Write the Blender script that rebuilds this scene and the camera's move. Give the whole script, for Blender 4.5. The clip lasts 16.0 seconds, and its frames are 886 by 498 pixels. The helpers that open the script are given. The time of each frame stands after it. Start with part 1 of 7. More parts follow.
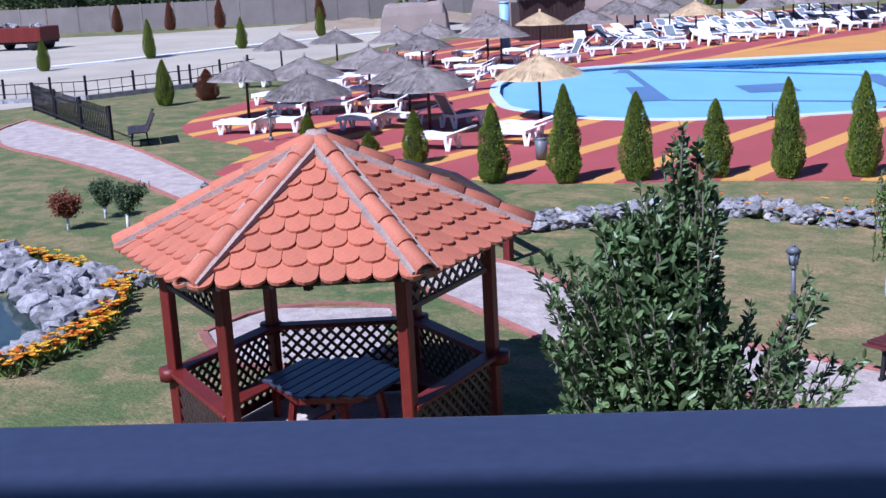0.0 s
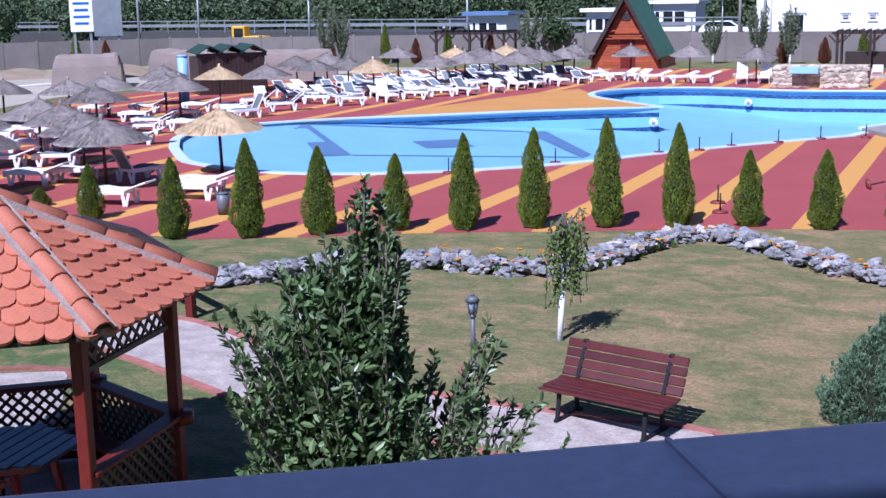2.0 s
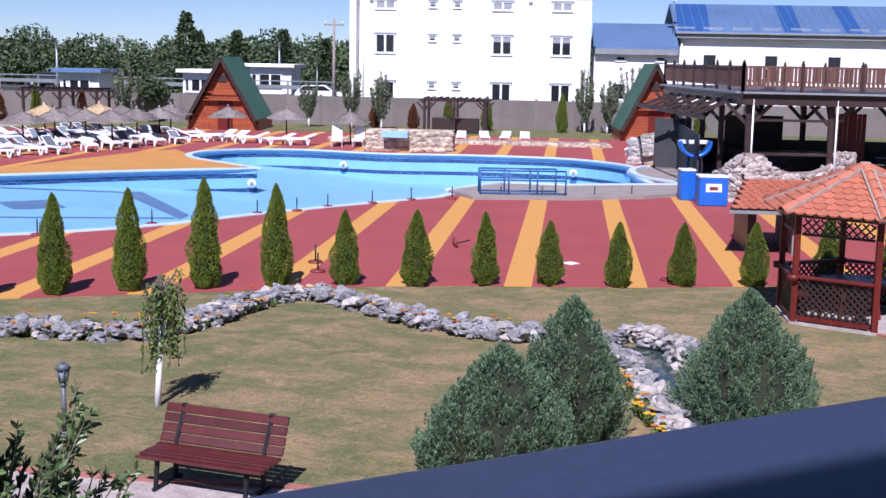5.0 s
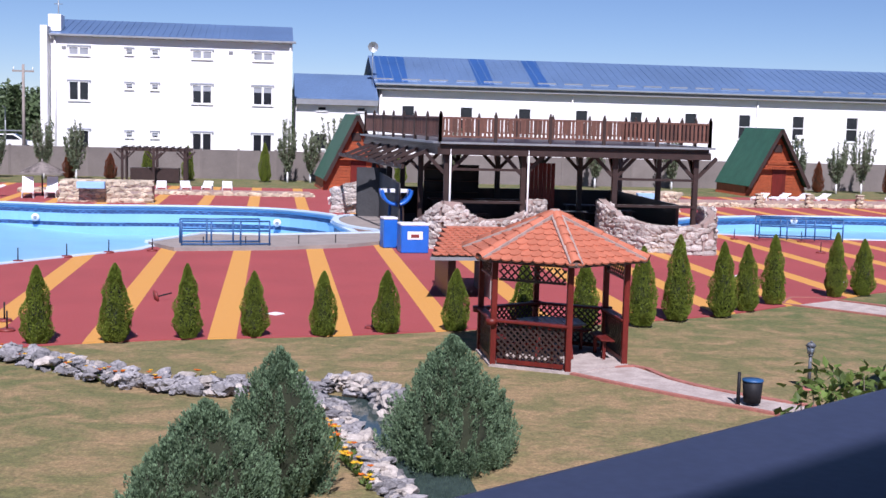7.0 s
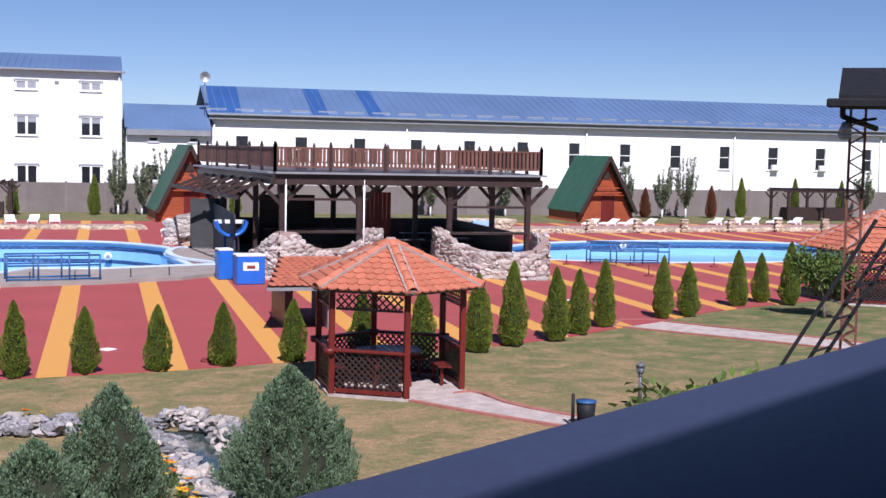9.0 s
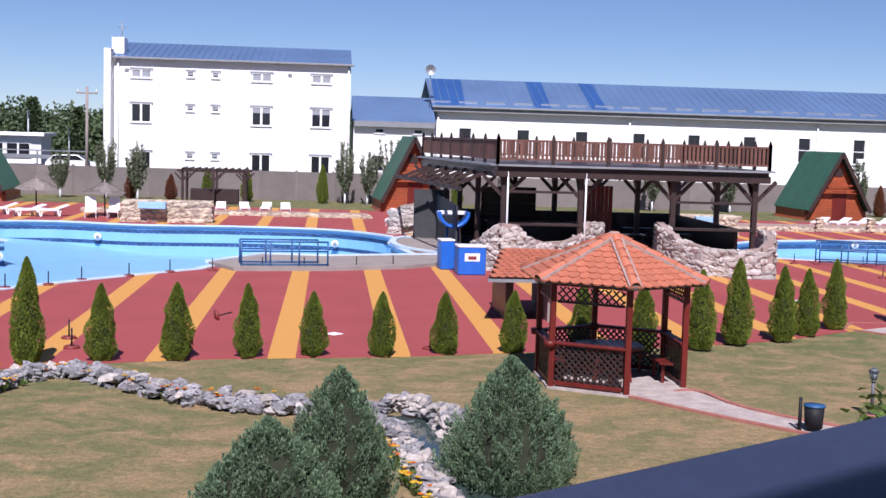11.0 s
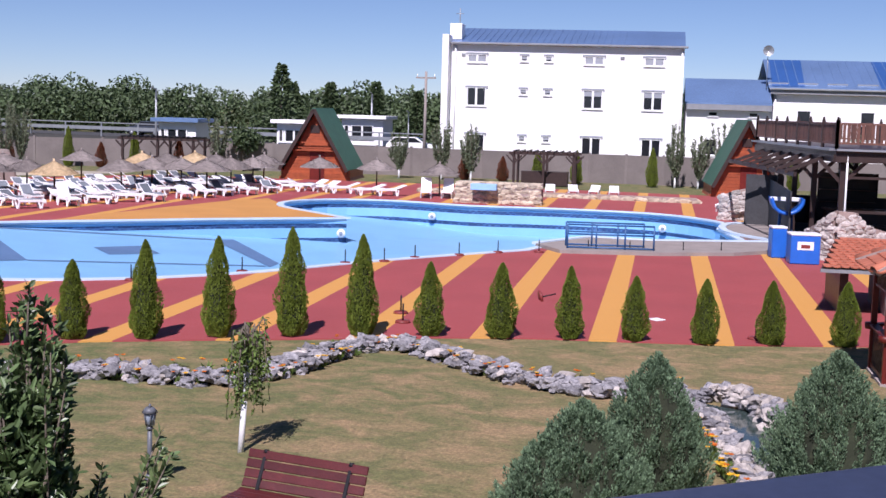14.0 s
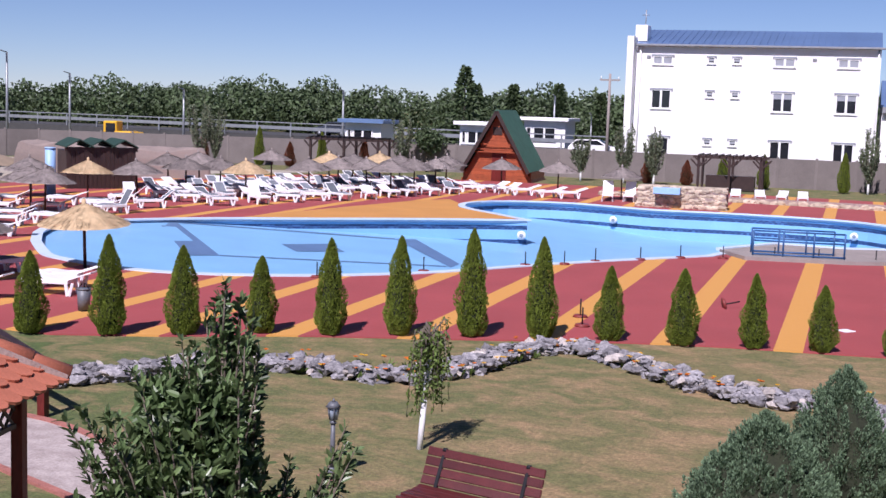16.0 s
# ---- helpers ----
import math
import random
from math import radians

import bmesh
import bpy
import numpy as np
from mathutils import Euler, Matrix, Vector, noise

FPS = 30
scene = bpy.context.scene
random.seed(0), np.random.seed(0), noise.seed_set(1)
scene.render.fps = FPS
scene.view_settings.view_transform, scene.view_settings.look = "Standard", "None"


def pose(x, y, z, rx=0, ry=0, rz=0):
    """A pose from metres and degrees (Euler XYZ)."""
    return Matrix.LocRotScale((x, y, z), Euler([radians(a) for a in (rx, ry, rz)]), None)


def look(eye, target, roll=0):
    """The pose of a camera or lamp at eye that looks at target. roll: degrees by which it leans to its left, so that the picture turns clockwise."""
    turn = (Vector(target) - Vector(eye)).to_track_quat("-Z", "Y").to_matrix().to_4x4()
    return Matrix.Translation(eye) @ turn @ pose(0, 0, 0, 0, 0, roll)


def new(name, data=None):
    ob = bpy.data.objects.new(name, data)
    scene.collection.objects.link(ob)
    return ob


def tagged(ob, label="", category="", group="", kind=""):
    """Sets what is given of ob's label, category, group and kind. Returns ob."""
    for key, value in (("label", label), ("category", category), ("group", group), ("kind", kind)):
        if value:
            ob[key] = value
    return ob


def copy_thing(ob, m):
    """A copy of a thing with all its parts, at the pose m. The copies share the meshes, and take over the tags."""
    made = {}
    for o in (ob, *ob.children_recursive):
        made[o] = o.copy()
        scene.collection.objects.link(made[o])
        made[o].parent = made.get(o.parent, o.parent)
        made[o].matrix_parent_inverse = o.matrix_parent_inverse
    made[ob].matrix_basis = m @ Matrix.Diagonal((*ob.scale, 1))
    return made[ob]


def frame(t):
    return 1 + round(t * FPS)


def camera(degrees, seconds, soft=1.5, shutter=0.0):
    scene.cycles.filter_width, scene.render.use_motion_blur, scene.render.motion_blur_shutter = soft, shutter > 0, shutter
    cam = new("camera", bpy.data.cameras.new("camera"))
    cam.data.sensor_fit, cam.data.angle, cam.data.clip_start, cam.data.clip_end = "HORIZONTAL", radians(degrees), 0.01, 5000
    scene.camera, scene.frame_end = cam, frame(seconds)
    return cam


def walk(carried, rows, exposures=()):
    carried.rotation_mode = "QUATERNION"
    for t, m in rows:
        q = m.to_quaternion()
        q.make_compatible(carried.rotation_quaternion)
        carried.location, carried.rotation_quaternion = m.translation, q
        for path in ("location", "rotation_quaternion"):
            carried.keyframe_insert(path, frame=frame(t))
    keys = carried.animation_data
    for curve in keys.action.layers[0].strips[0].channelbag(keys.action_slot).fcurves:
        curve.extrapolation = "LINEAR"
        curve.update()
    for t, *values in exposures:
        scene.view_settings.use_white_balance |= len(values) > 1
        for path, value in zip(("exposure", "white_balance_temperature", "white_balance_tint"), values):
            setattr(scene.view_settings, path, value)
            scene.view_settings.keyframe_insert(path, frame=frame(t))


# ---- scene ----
cam = camera(39.22, 16.0)
# seconds, place, then yaw, pitch and roll of a camera that turns on a balcony
ROWS = [
    (0.0, 0.018, -0.053, 4.728, 38.43, -13.485, 3.044),
    (0.5, 0.016, -0.048, 4.718, 35.948, -11.937, 2.848),
    (1.0, -0.001, -0.028, 4.713, 32.508, -11.423, 2.158),
    (1.5, 0.017, -0.009, 4.702, 29.096, -11.627, 1.888),
    (2.0, -0.028, 0.015, 4.698, 24.027, -11.48, 1.07),
    (2.5, -0.009, -0.029, 4.703, 21.044, -10.457, 0.738),
    (3.0, -0.013, -0.011, 4.701, 20.275, -9.898, 0.799),
    (3.5, -0.023, 0.039, 4.689, 19.27, -10.03, 0.753),
    (4.0, -0.032, 0.133, 4.665, 14.328, -9.322, 0.231),
    (4.2, -0.053, 0.118, 4.669, 11.517, -8.955, -0.113),
    (6.3, 0.103, 0.064, 4.705, -1.552, -8.614, -1.566),
    (6.5, 0.042, 0.093, 4.719, -4.364, -8.701, -1.568),
    (7.0, 0.035, 0.161, 4.689, -7.648, -6.116, -1.523),
    (7.5, 0.037, 0.113, 4.691, -11.104, -5.12, -1.038),
    (8.0, 0.028, 0.084, 4.697, -13.815, -4.777, -1.037),
    (8.2, 0.042, 0.078, 4.693, -14.487, -4.844, -1.15),
    (9.0, 0.042, 0.078, 4.693, -15.187, -4.6, -1.15),
    (10.3, -0.007, 0.073, 4.681, -9.943, -4.579, -0.708),
    (10.5, -0.053, 0.071, 4.677, -9.497, -4.625, -0.761),
    (11.0, -0.05, 0.075, 4.682, -5.085, -5.162, -1.701),
    (11.5, 0.043, 0.118, 4.696, -0.085, -5.852, -1.354),
    (12.0, 0.032, 0.096, 4.69, 0.848, -5.71, -1.336),
    (12.5, -0.019, 0.105, 4.703, 2.489, -6.49, -2.209),
    (13.0, 0.05, 0.054, 4.666, 6.528, -6.681, -2.144),
    (13.5, 0.061, 0.029, 4.717, 9.542, -6.572, -1.697),
    (14.0, 0.07, 0.009, 4.706, 10.077, -6.385, -1.656),
    (14.5, 0.054, 0.014, 4.708, 10.913, -6.405, -1.614),
    (15.0, 0.051, -0.014, 4.717, 12.647, -6.787, -1.863),
    (15.5, 0.034, -0.04, 4.723, 14.955, -6.759, -1.826),
    (16.0, 0.054, -0.047, 4.726, 18.414, -6.562, -1.912),
]
walk(cam, [(t, pose(x, y, z, 90 + p, r, a)) for t, x, y, z, a, p, r in ROWS], [(0.0, 0.64, 5050, 21), (2.5, 0.58, 5150, 24), (4.0, 0.54, 5400, 25), (7.5, 0.53, 5850, 22), (11.5, 0.5, 5900, 23), (16.0, 0.43, 5900, 28)])

# ---- light ----
SUN_EL, SUN_ROT = radians(48.5), radians(183)
world = bpy.data.worlds.new("sky")
scene.world = world
world.use_nodes = True
wn = world.node_tree.nodes
sky = wn.new("ShaderNodeTexSky")
sky.sky_type, sky.sun_disc, sky.sun_elevation, sky.sun_rotation = "NISHITA", False, SUN_EL, SUN_ROT
sky.air_density, sky.dust_density, sky.ozone_density = 0.75, 0.0, 4.0
sky.altitude = 1200
wn["Background"].inputs["Strength"].default_value = 0.056
world.node_tree.links.new(sky.outputs["Color"], wn["Background"].inputs["Color"])
sun = new("sun", bpy.data.lights.new("sun", "SUN"))
sun.data.energy, sun.data.angle, sun.data.color = 4.9, radians(0.5), (1.0, 0.95, 0.87)
sd = Vector((math.sin(SUN_ROT) * math.cos(SUN_EL), math.cos(SUN_ROT) * math.cos(SUN_EL), math.sin(SUN_EL)))
sun.matrix_world = look(sd * 50, (0, 0, 0))


# ---- materials ----
def mat(name, col, rough=0.6, var=0.25, scale=6.0, fine=40.0, bump=0.2, metal=0.0, col2=None, coat=0.0, rnd=0.0, depth=0.02, spec=0.5, stretch=None):
    """A surface with two scales of variation: broad stains and fine grain, with bump. rnd: difference from piece to piece."""
    m = bpy.data.materials.new(name)
    m.use_nodes = True
    nt = m.node_tree
    n, l = nt.nodes, nt.links
    bsdf = n["Principled BSDF"]
    tc = n.new("ShaderNodeTexCoord")
    mp = n.new("ShaderNodeMapping")
    l.new(tc.outputs["Object"], mp.inputs["Vector"])
    if stretch:
        mp.inputs["Scale"].default_value = stretch
    big, small = n.new("ShaderNodeTexNoise"), n.new("ShaderNodeTexNoise")
    big.inputs["Scale"].default_value, small.inputs["Scale"].default_value = scale, fine
    big.inputs["Detail"].default_value, small.inputs["Detail"].default_value = 5, 4
    for t in (big, small):
        l.new(mp.outputs["Vector"], t.inputs["Vector"])
    ramp = n.new("ShaderNodeMapRange")
    ramp.inputs["From Min"].default_value, ramp.inputs["From Max"].default_value = 0.3, 0.7
    l.new(big.outputs["Fac"], ramp.inputs["Value"])
    c2 = col2 or tuple(c * (1 - var) for c in col)
    mix = n.new("ShaderNodeMix")
    mix.data_type = "RGBA"
    mix.inputs["A"].default_value, mix.inputs["B"].default_value = (*col, 1), (*c2, 1)
    l.new(ramp.outputs["Result"], mix.inputs["Factor"])
    hsv = n.new("ShaderNodeHueSaturation")
    l.new(mix.outputs["Result"], hsv.inputs["Color"])
    val = n.new("ShaderNodeMapRange")
    val.inputs["From Min"].default_value, val.inputs["From Max"].default_value = 0.25, 0.75
    val.inputs["To Min"].default_value, val.inputs["To Max"].default_value = 1 - var, 1 + var * 0.6
    l.new(small.outputs["Fac"], val.inputs["Value"])
    last = val.outputs["Result"]
    if rnd:
        info = n.new("ShaderNodeObjectInfo")
        r = n.new("ShaderNodeMapRange")
        r.inputs["To Min"].default_value, r.inputs["To Max"].default_value = 1 - rnd, 1 + rnd
        l.new(info.outputs["Random"], r.inputs["Value"])
        mul = n.new("ShaderNodeMath")
        mul.operation = "MULTIPLY"
        l.new(last, mul.inputs[0])
        l.new(r.outputs["Result"], mul.inputs[1])
        last = mul.outputs["Value"]
    l.new(last, hsv.inputs["Value"])
    l.new(hsv.outputs["Color"], bsdf.inputs["Base Color"])
    bsdf.inputs["Roughness"].default_value, bsdf.inputs["Metallic"].default_value = rough, metal
    bsdf.inputs["Coat Weight"].default_value = coat
    bsdf.inputs["Specular IOR Level"].default_value = spec
    if bump:
        b = n.new("ShaderNodeBump")
        b.inputs["Strength"].default_value, b.inputs["Distance"].default_value = bump, depth
        l.new(small.outputs["Fac"], b.inputs["Height"])
        l.new(b.outputs["Normal"], bsdf.inputs["Normal"])
    return m


def leafmat(name, col, var=0.45, rough=0.55, spec=0.4, scale=3.0, col2=None):
    """Foliage: each leaf island has its own tone, with some light passing through."""
    m = mat(name, col, rough, 0.25, scale, 30, 0, spec=spec, col2=col2)
    n, l = m.node_tree.nodes, m.node_tree.links
    geo = n.new("ShaderNodeNewGeometry")
    r = n.new("ShaderNodeMapRange")
    r.inputs["To Min"].default_value, r.inputs["To Max"].default_value = 1 - var, 1 + var
    l.new(geo.outputs["Random Per Island"], r.inputs["Value"])
    hsv = n["Hue/Saturation/Value"]
    l.new(r.outputs["Result"], hsv.inputs["Value"])
    bsdf = n["Principled BSDF"]
    bsdf.inputs["Transmission Weight"].default_value = 0.0
    tr = n.new("ShaderNodeBsdfTranslucent")
    mixs = n.new("ShaderNodeMixShader")
    mixs.inputs["Fac"].default_value = 0.25
    l.new(hsv.outputs["Color"], tr.inputs["Color"])
    l.new(bsdf.outputs["BSDF"], mixs.inputs[1])
    l.new(tr.outputs["BSDF"], mixs.inputs[2])
    l.new(mixs.outputs["Shader"], n["Material Output"].inputs["Surface"])
    return m


def lawnmat():
    m = mat("lawn", (0.055, 0.10, 0.022), 0.9, 0.42, 0.16, 22, 0.8, col2=(0.11, 0.125, 0.04), depth=0.03)
    n, l = m.node_tree.nodes, m.node_tree.links
    # a third scale: mown patches and dry spots
    tc = n["Texture Coordinate"]
    no = n.new("ShaderNodeTexNoise")
    no.inputs["Scale"].default_value, no.inputs["Detail"].default_value = 1.1, 10
    no.inputs["Roughness"].default_value = 0.68
    no.inputs["Distortion"].default_value = 0.6
    mp = n.new("ShaderNodeMapping")
    mp.inputs["Scale"].default_value = (1.0, 1.25, 1.0)
    l.new(tc.outputs["Object"], mp.inputs["Vector"])
    l.new(mp.outputs["Vector"], no.inputs["Vector"])
    r = n.new("ShaderNodeMapRange")
    r.inputs["From Min"].default_value, r.inputs["From Max"].default_value = 0.43, 0.66
    l.new(no.outputs["Fac"], r.inputs["Value"])
    mix = n.new("ShaderNodeMix")
    mix.data_type = "RGBA"
    mix.inputs["B"].default_value = (0.285, 0.195, 0.098, 1)
    l.new(n["Mix"].outputs["Result"], mix.inputs["A"])
    l.new(r.outputs["Result"], mix.inputs["Factor"])
    # the middle of the garden dries out most
    dist = n.new("ShaderNodeVectorMath")
    dist.operation = "DISTANCE"
    dist.inputs[1].default_value = (4.0, 18.5, 0)
    l.new(tc.outputs["Object"], dist.inputs[0])
    dr = n.new("ShaderNodeMapRange")
    dr.inputs["From Min"].default_value, dr.inputs["From Max"].default_value = 4.0, 16.0
    dr.inputs["To Min"].default_value, dr.inputs["To Max"].default_value = 0.42, 0.0
    l.new(dist.outputs["Value"], dr.inputs["Value"])
    ad = n.new("ShaderNodeMath")
    ad.operation = "MULTIPLY_ADD"
    ad.inputs[1].default_value, ad.use_clamp = 0.85, True
    l.new(r.outputs["Result"], ad.inputs[0])
    l.new(dr.outputs["Result"], ad.inputs[2])
    l.new(ad.outputs["Value"], mix.inputs["Factor"])
    # blades and tufts: a speckle of light and dark
    sp = n.new("ShaderNodeTexNoise")
    sp.inputs["Scale"].default_value, sp.inputs["Detail"].default_value, sp.inputs["Roughness"].default_value = 7.0, 6, 0.75
    l.new(tc.outputs["Object"], sp.inputs["Vector"])
    sr = n.new("ShaderNodeMapRange")
    sr.inputs["From Min"].default_value, sr.inputs["From Max"].default_value = 0.32, 0.68
    sr.inputs["To Min"].default_value, sr.inputs["To Max"].default_value = 0.7, 1.3
    l.new(sp.outputs["Fac"], sr.inputs["Value"])
    tint = n.new("ShaderNodeMix")
    tint.data_type, tint.blend_type = "RGBA", "MULTIPLY"
    tint.inputs["Factor"].default_value = 1.0
    l.new(mix.outputs["Result"], tint.inputs["A"])
    l.new(sr.outputs["Result"], tint.inputs["B"])
    l.new(tint.outputs["Result"], n["Hue/Saturation/Value"].inputs["Color"])
    return m


def stripemat():
    """Rubber paving: red, with yellow-ochre stripes along y every 2.42 m."""
    m = mat("rubber_paving", (0.33, 0.062, 0.062), 0.8, 0.16, 0.5, 60, 0.3)
    n, l = m.node_tree.nodes, m.node_tree.links
    sep = n.new("ShaderNodeSeparateXYZ")
    l.new(n["Texture Coordinate"].outputs["Object"], sep.inputs["Vector"])
    a = n.new("ShaderNodeMath")
    a.operation = "SUBTRACT"
    a.inputs[1].default_value = 3.85 - 0.29 - 2.42 * 40
    l.new(sep.outputs["X"], a.inputs[0])
    b = n.new("ShaderNodeMath")
    b.operation = "MODULO"
    b.inputs[1].default_value = 2.42
    l.new(a.outputs["Value"], b.inputs[0])
    c = n.new("ShaderNodeMath")
    c.operation = "LESS_THAN"
    c.inputs[1].default_value = 0.58
    l.new(b.outputs["Value"], c.inputs[0])
    mix = n.new("ShaderNodeMix")
    mix.data_type = "RGBA"
    mix.inputs["B"].default_value = (0.55, 0.27, 0.06, 1)
    l.new(n["Mix"].outputs["Result"], mix.inputs["A"])
    l.new(c.outputs["Value"], mix.inputs["Factor"])
    l.new(mix.outputs["Result"], n["Hue/Saturation/Value"].inputs["Color"])
    return m


M_LAWN, M_DECK = lawnmat(), stripemat()
M_GRAVEL = mat("dusty_gravel", (0.42, 0.37, 0.3), 0.9, 0.2, 0.3, 25, 0.5)
M_PAVE = mat("stone_paving", (0.52, 0.45, 0.42), 0.85, 0.3, 3, 30, 0.5, col2=(0.34, 0.28, 0.26), rnd=0.18)
M_BRICK = mat("red_brick_edging", (0.36, 0.14, 0.11), 0.85, 0.3, 6, 40, 0.4, rnd=0.2)
M_POOL = mat("pale_blue_pool_tile", (0.23, 0.48, 0.76), 0.35, 0.12, 0.6, 25, 0.1)
M_COPING = mat("pale_coping", (0.55, 0.66, 0.78), 0.5, 0.12, 2, 30, 0.1)
def mosaicmat():
    """Navy band with a row of small paler tiles."""
    m = mat("navy_mosaic_tile", (0.03, 0.07, 0.19), 0.4, 0.35, 3, 30, 0.1)
    n, l = m.node_tree.nodes, m.node_tree.links
    ch = n.new("ShaderNodeTexChecker")
    ch.inputs["Scale"].default_value = 7.0
    ch.inputs["Color1"].default_value, ch.inputs["Color2"].default_value = (0.02, 0.05, 0.16, 1), (0.07, 0.17, 0.36, 1)
    l.new(n["Texture Coordinate"].outputs["Object"], ch.inputs["Vector"])
    l.new(ch.outputs["Color"], n["Mix"].inputs["A"])
    return m


M_NAVY = mosaicmat()
M_POOLDARK = mat("slate_blue_floor_tile", (0.11, 0.19, 0.34), 0.45, 0.15, 1, 25, 0.1)
M_ROCK = mat("grey_limestone_rock", (0.335, 0.32, 0.33), 0.9, 0.35, 4, 25, 0.7, rnd=0.35, col2=(0.15, 0.145, 0.16))
M_ROCKPALE = mat("pale_limestone_rubble", (0.52, 0.47, 0.43), 0.9, 0.3, 4, 25, 0.7, rnd=0.25, col2=(0.36, 0.32, 0.3))
M_SAND = mat("pale_sandstone", (0.55, 0.45, 0.34), 0.9, 0.3, 3, 25, 0.5, rnd=0.25)
M_WHITE = mat("white_render", (0.82, 0.81, 0.82), 0.85, 0.06, 0.3, 8, 0.1)
M_BLUEROOF = mat("blue_sheet_roof", (0.19, 0.30, 0.52), 0.32, 0.2, 0.2, 8, 0.05, metal=0.4)
M_BLUEDARK = mat("new_blue_sheet", (0.05, 0.14, 0.40), 0.35, 0.2, 0.2, 8, 0.05, metal=0.3)
M_GUTTER = mat("grey_gutter", (0.25, 0.26, 0.28), 0.5, 0.2, 2, 20, 0.05)
M_GLASS = mat("dark_window_glass", (0.02, 0.022, 0.028), 0.08, 0.3, 2, 20, 0)
M_PVC = mat("white_window_frame", (0.8, 0.8, 0.8), 0.4, 0.05, 2, 20, 0)
M_BLIND = mat("grey_roller_blind", (0.30, 0.32, 0.36), 0.7, 0.15, 2, 20, 0.1)
M_FENCE = mat("concrete_fence", (0.19, 0.165, 0.155), 0.9, 0.2, 0.8, 20, 0.3, rnd=0.1)
M_WOODRED = mat("red_stained_wood", (0.15, 0.018, 0.013), 0.45, 0.3, 4, 60, 0.2, col2=(0.09, 0.012, 0.009), spec=0.3, stretch=(1, 1, 0.15))
M_WOODDARK = mat("dark_stained_wood", (0.04, 0.021, 0.018), 0.5, 0.35, 4, 60, 0.2, coat=0.1)
M_WOODBENCH = mat("oxblood_bench_wood", (0.095, 0.018, 0.018), 0.4, 0.3, 4, 60, 0.2, coat=0.2, rnd=0.15)
M_TABLE = mat("dark_blue_grey_tabletop", (0.05, 0.055, 0.09), 0.35, 0.3, 4, 50, 0.15, coat=0.2)
M_CABIN = mat("orange_brown_cabin_boards", (0.36, 0.075, 0.022), 0.55, 0.3, 3, 40, 0.2, rnd=0.15)
M_GREENROOF = mat("green_shingle_roof", (0.035, 0.13, 0.085), 0.7, 0.25, 1.5, 25, 0.2)
M_HUTROOF = mat("dark_green_felt_roof", (0.014, 0.05, 0.036), 0.8, 0.3, 1.5, 25, 0.2)
M_TILE = mat("terracotta_roof_tile", (0.47, 0.15, 0.085), 0.75, 0.16, 3, 50, 0.25, rnd=0.1, depth=0.01)
M_MORTAR = mat("grey_mortar", (0.37, 0.28, 0.25), 0.9, 0.25, 6, 40, 0.4)
M_THATCH = mat("weathered_grey_thatch", (0.35, 0.30, 0.28), 0.95, 0.45, 5, 60, 0.8, rnd=0.2, depth=0.04)
M_STRAW = mat("fresh_straw_thatch", (0.76, 0.56, 0.33), 0.95, 0.35, 5, 60, 0.8, rnd=0.1, depth=0.04)
M_PLASTIC = mat("white_plastic", (0.78, 0.78, 0.80), 0.4, 0.06, 3, 30, 0)
M_MESHGREY = mat("grey_mesh_fabric", (0.17, 0.19, 0.22), 0.8, 0.25, 4, 60, 0.2, rnd=0.4)
M_IRON = mat("black_painted_iron", (0.018, 0.018, 0.022), 0.6, 0.3, 6, 40, 0.1, spec=0.2)
M_LAMPGREY = mat("grey_painted_cast_iron", (0.13, 0.14, 0.16), 0.5, 0.25, 6, 40, 0.1)
M_LAMPGLASS = mat("lamp_glass", (0.25, 0.3, 0.36), 0.15, 0.2, 6, 40, 0)
M_BLUEPAINT = mat("blue_painted_steel", (0.025, 0.10, 0.26), 0.45, 0.2, 4, 40, 0.05)
M_BLUEBOX = mat("bright_blue_plastic", (0.02, 0.13, 0.55), 0.35, 0.15, 3, 30, 0)
M_PALEBLUE = mat("pale_blue_paint", (0.30, 0.48, 0.75), 0.5, 0.12, 3, 30, 0.05)
M_CAP = mat("navy_sheet_metal", (0.037, 0.046, 0.092), 0.5, 0.18, 2.2, 90, 0.012, spec=0.2)
M_HOTEL = mat("hotel_wall_render", (0.5, 0.46, 0.4), 0.9, 0.1, 1, 20, 0.2)
M_BARK = mat("grey_bark", (0.16, 0.13, 0.10), 0.9, 0.35, 6, 40, 0.5)
# near-black green: the shade within conifer crowns is put into this colour
M_TWIGSHADE = mat("painted_twig_shade", (0.022, 0.028, 0.012), 0.95, 0.3, 6, 40, 0.3)
M_LIME = mat("limewashed_bark", (0.72, 0.72, 0.72), 0.9, 0.12, 6, 40, 0.3)
M_WATER = mat("still_pond_water", (0.05, 0.075, 0.07), 0.06, 0.3, 2, 12, 0.08)
M_POOLWATER = mat("shallow_pool_water", (0.05, 0.20, 0.45), 0.07, 0.2, 0.4, 9, 0.06)
M_THUJA = leafmat("thuja_foliage", (0.185, 0.24, 0.032), 0.32, 0.7, 0.3)
M_JUNIPER = leafmat("blue_green_juniper_foliage", (0.165, 0.25, 0.145), 0.45, 0.75, 0.3)
M_LAUREL = leafmat("glossy_laurel_leaf", (0.095, 0.155, 0.06), 0.6, 0.38, 0.45, col2=(0.125, 0.175, 0.07))
M_LEAF = leafmat("light_green_leaf", (0.12, 0.18, 0.04), 0.5)
M_WOODS = leafmat("far_woodland_leaf", (0.085, 0.125, 0.055), 0.45)
M_RUST = leafmat("rusty_dead_conifer", (0.22, 0.07, 0.035), 0.4)
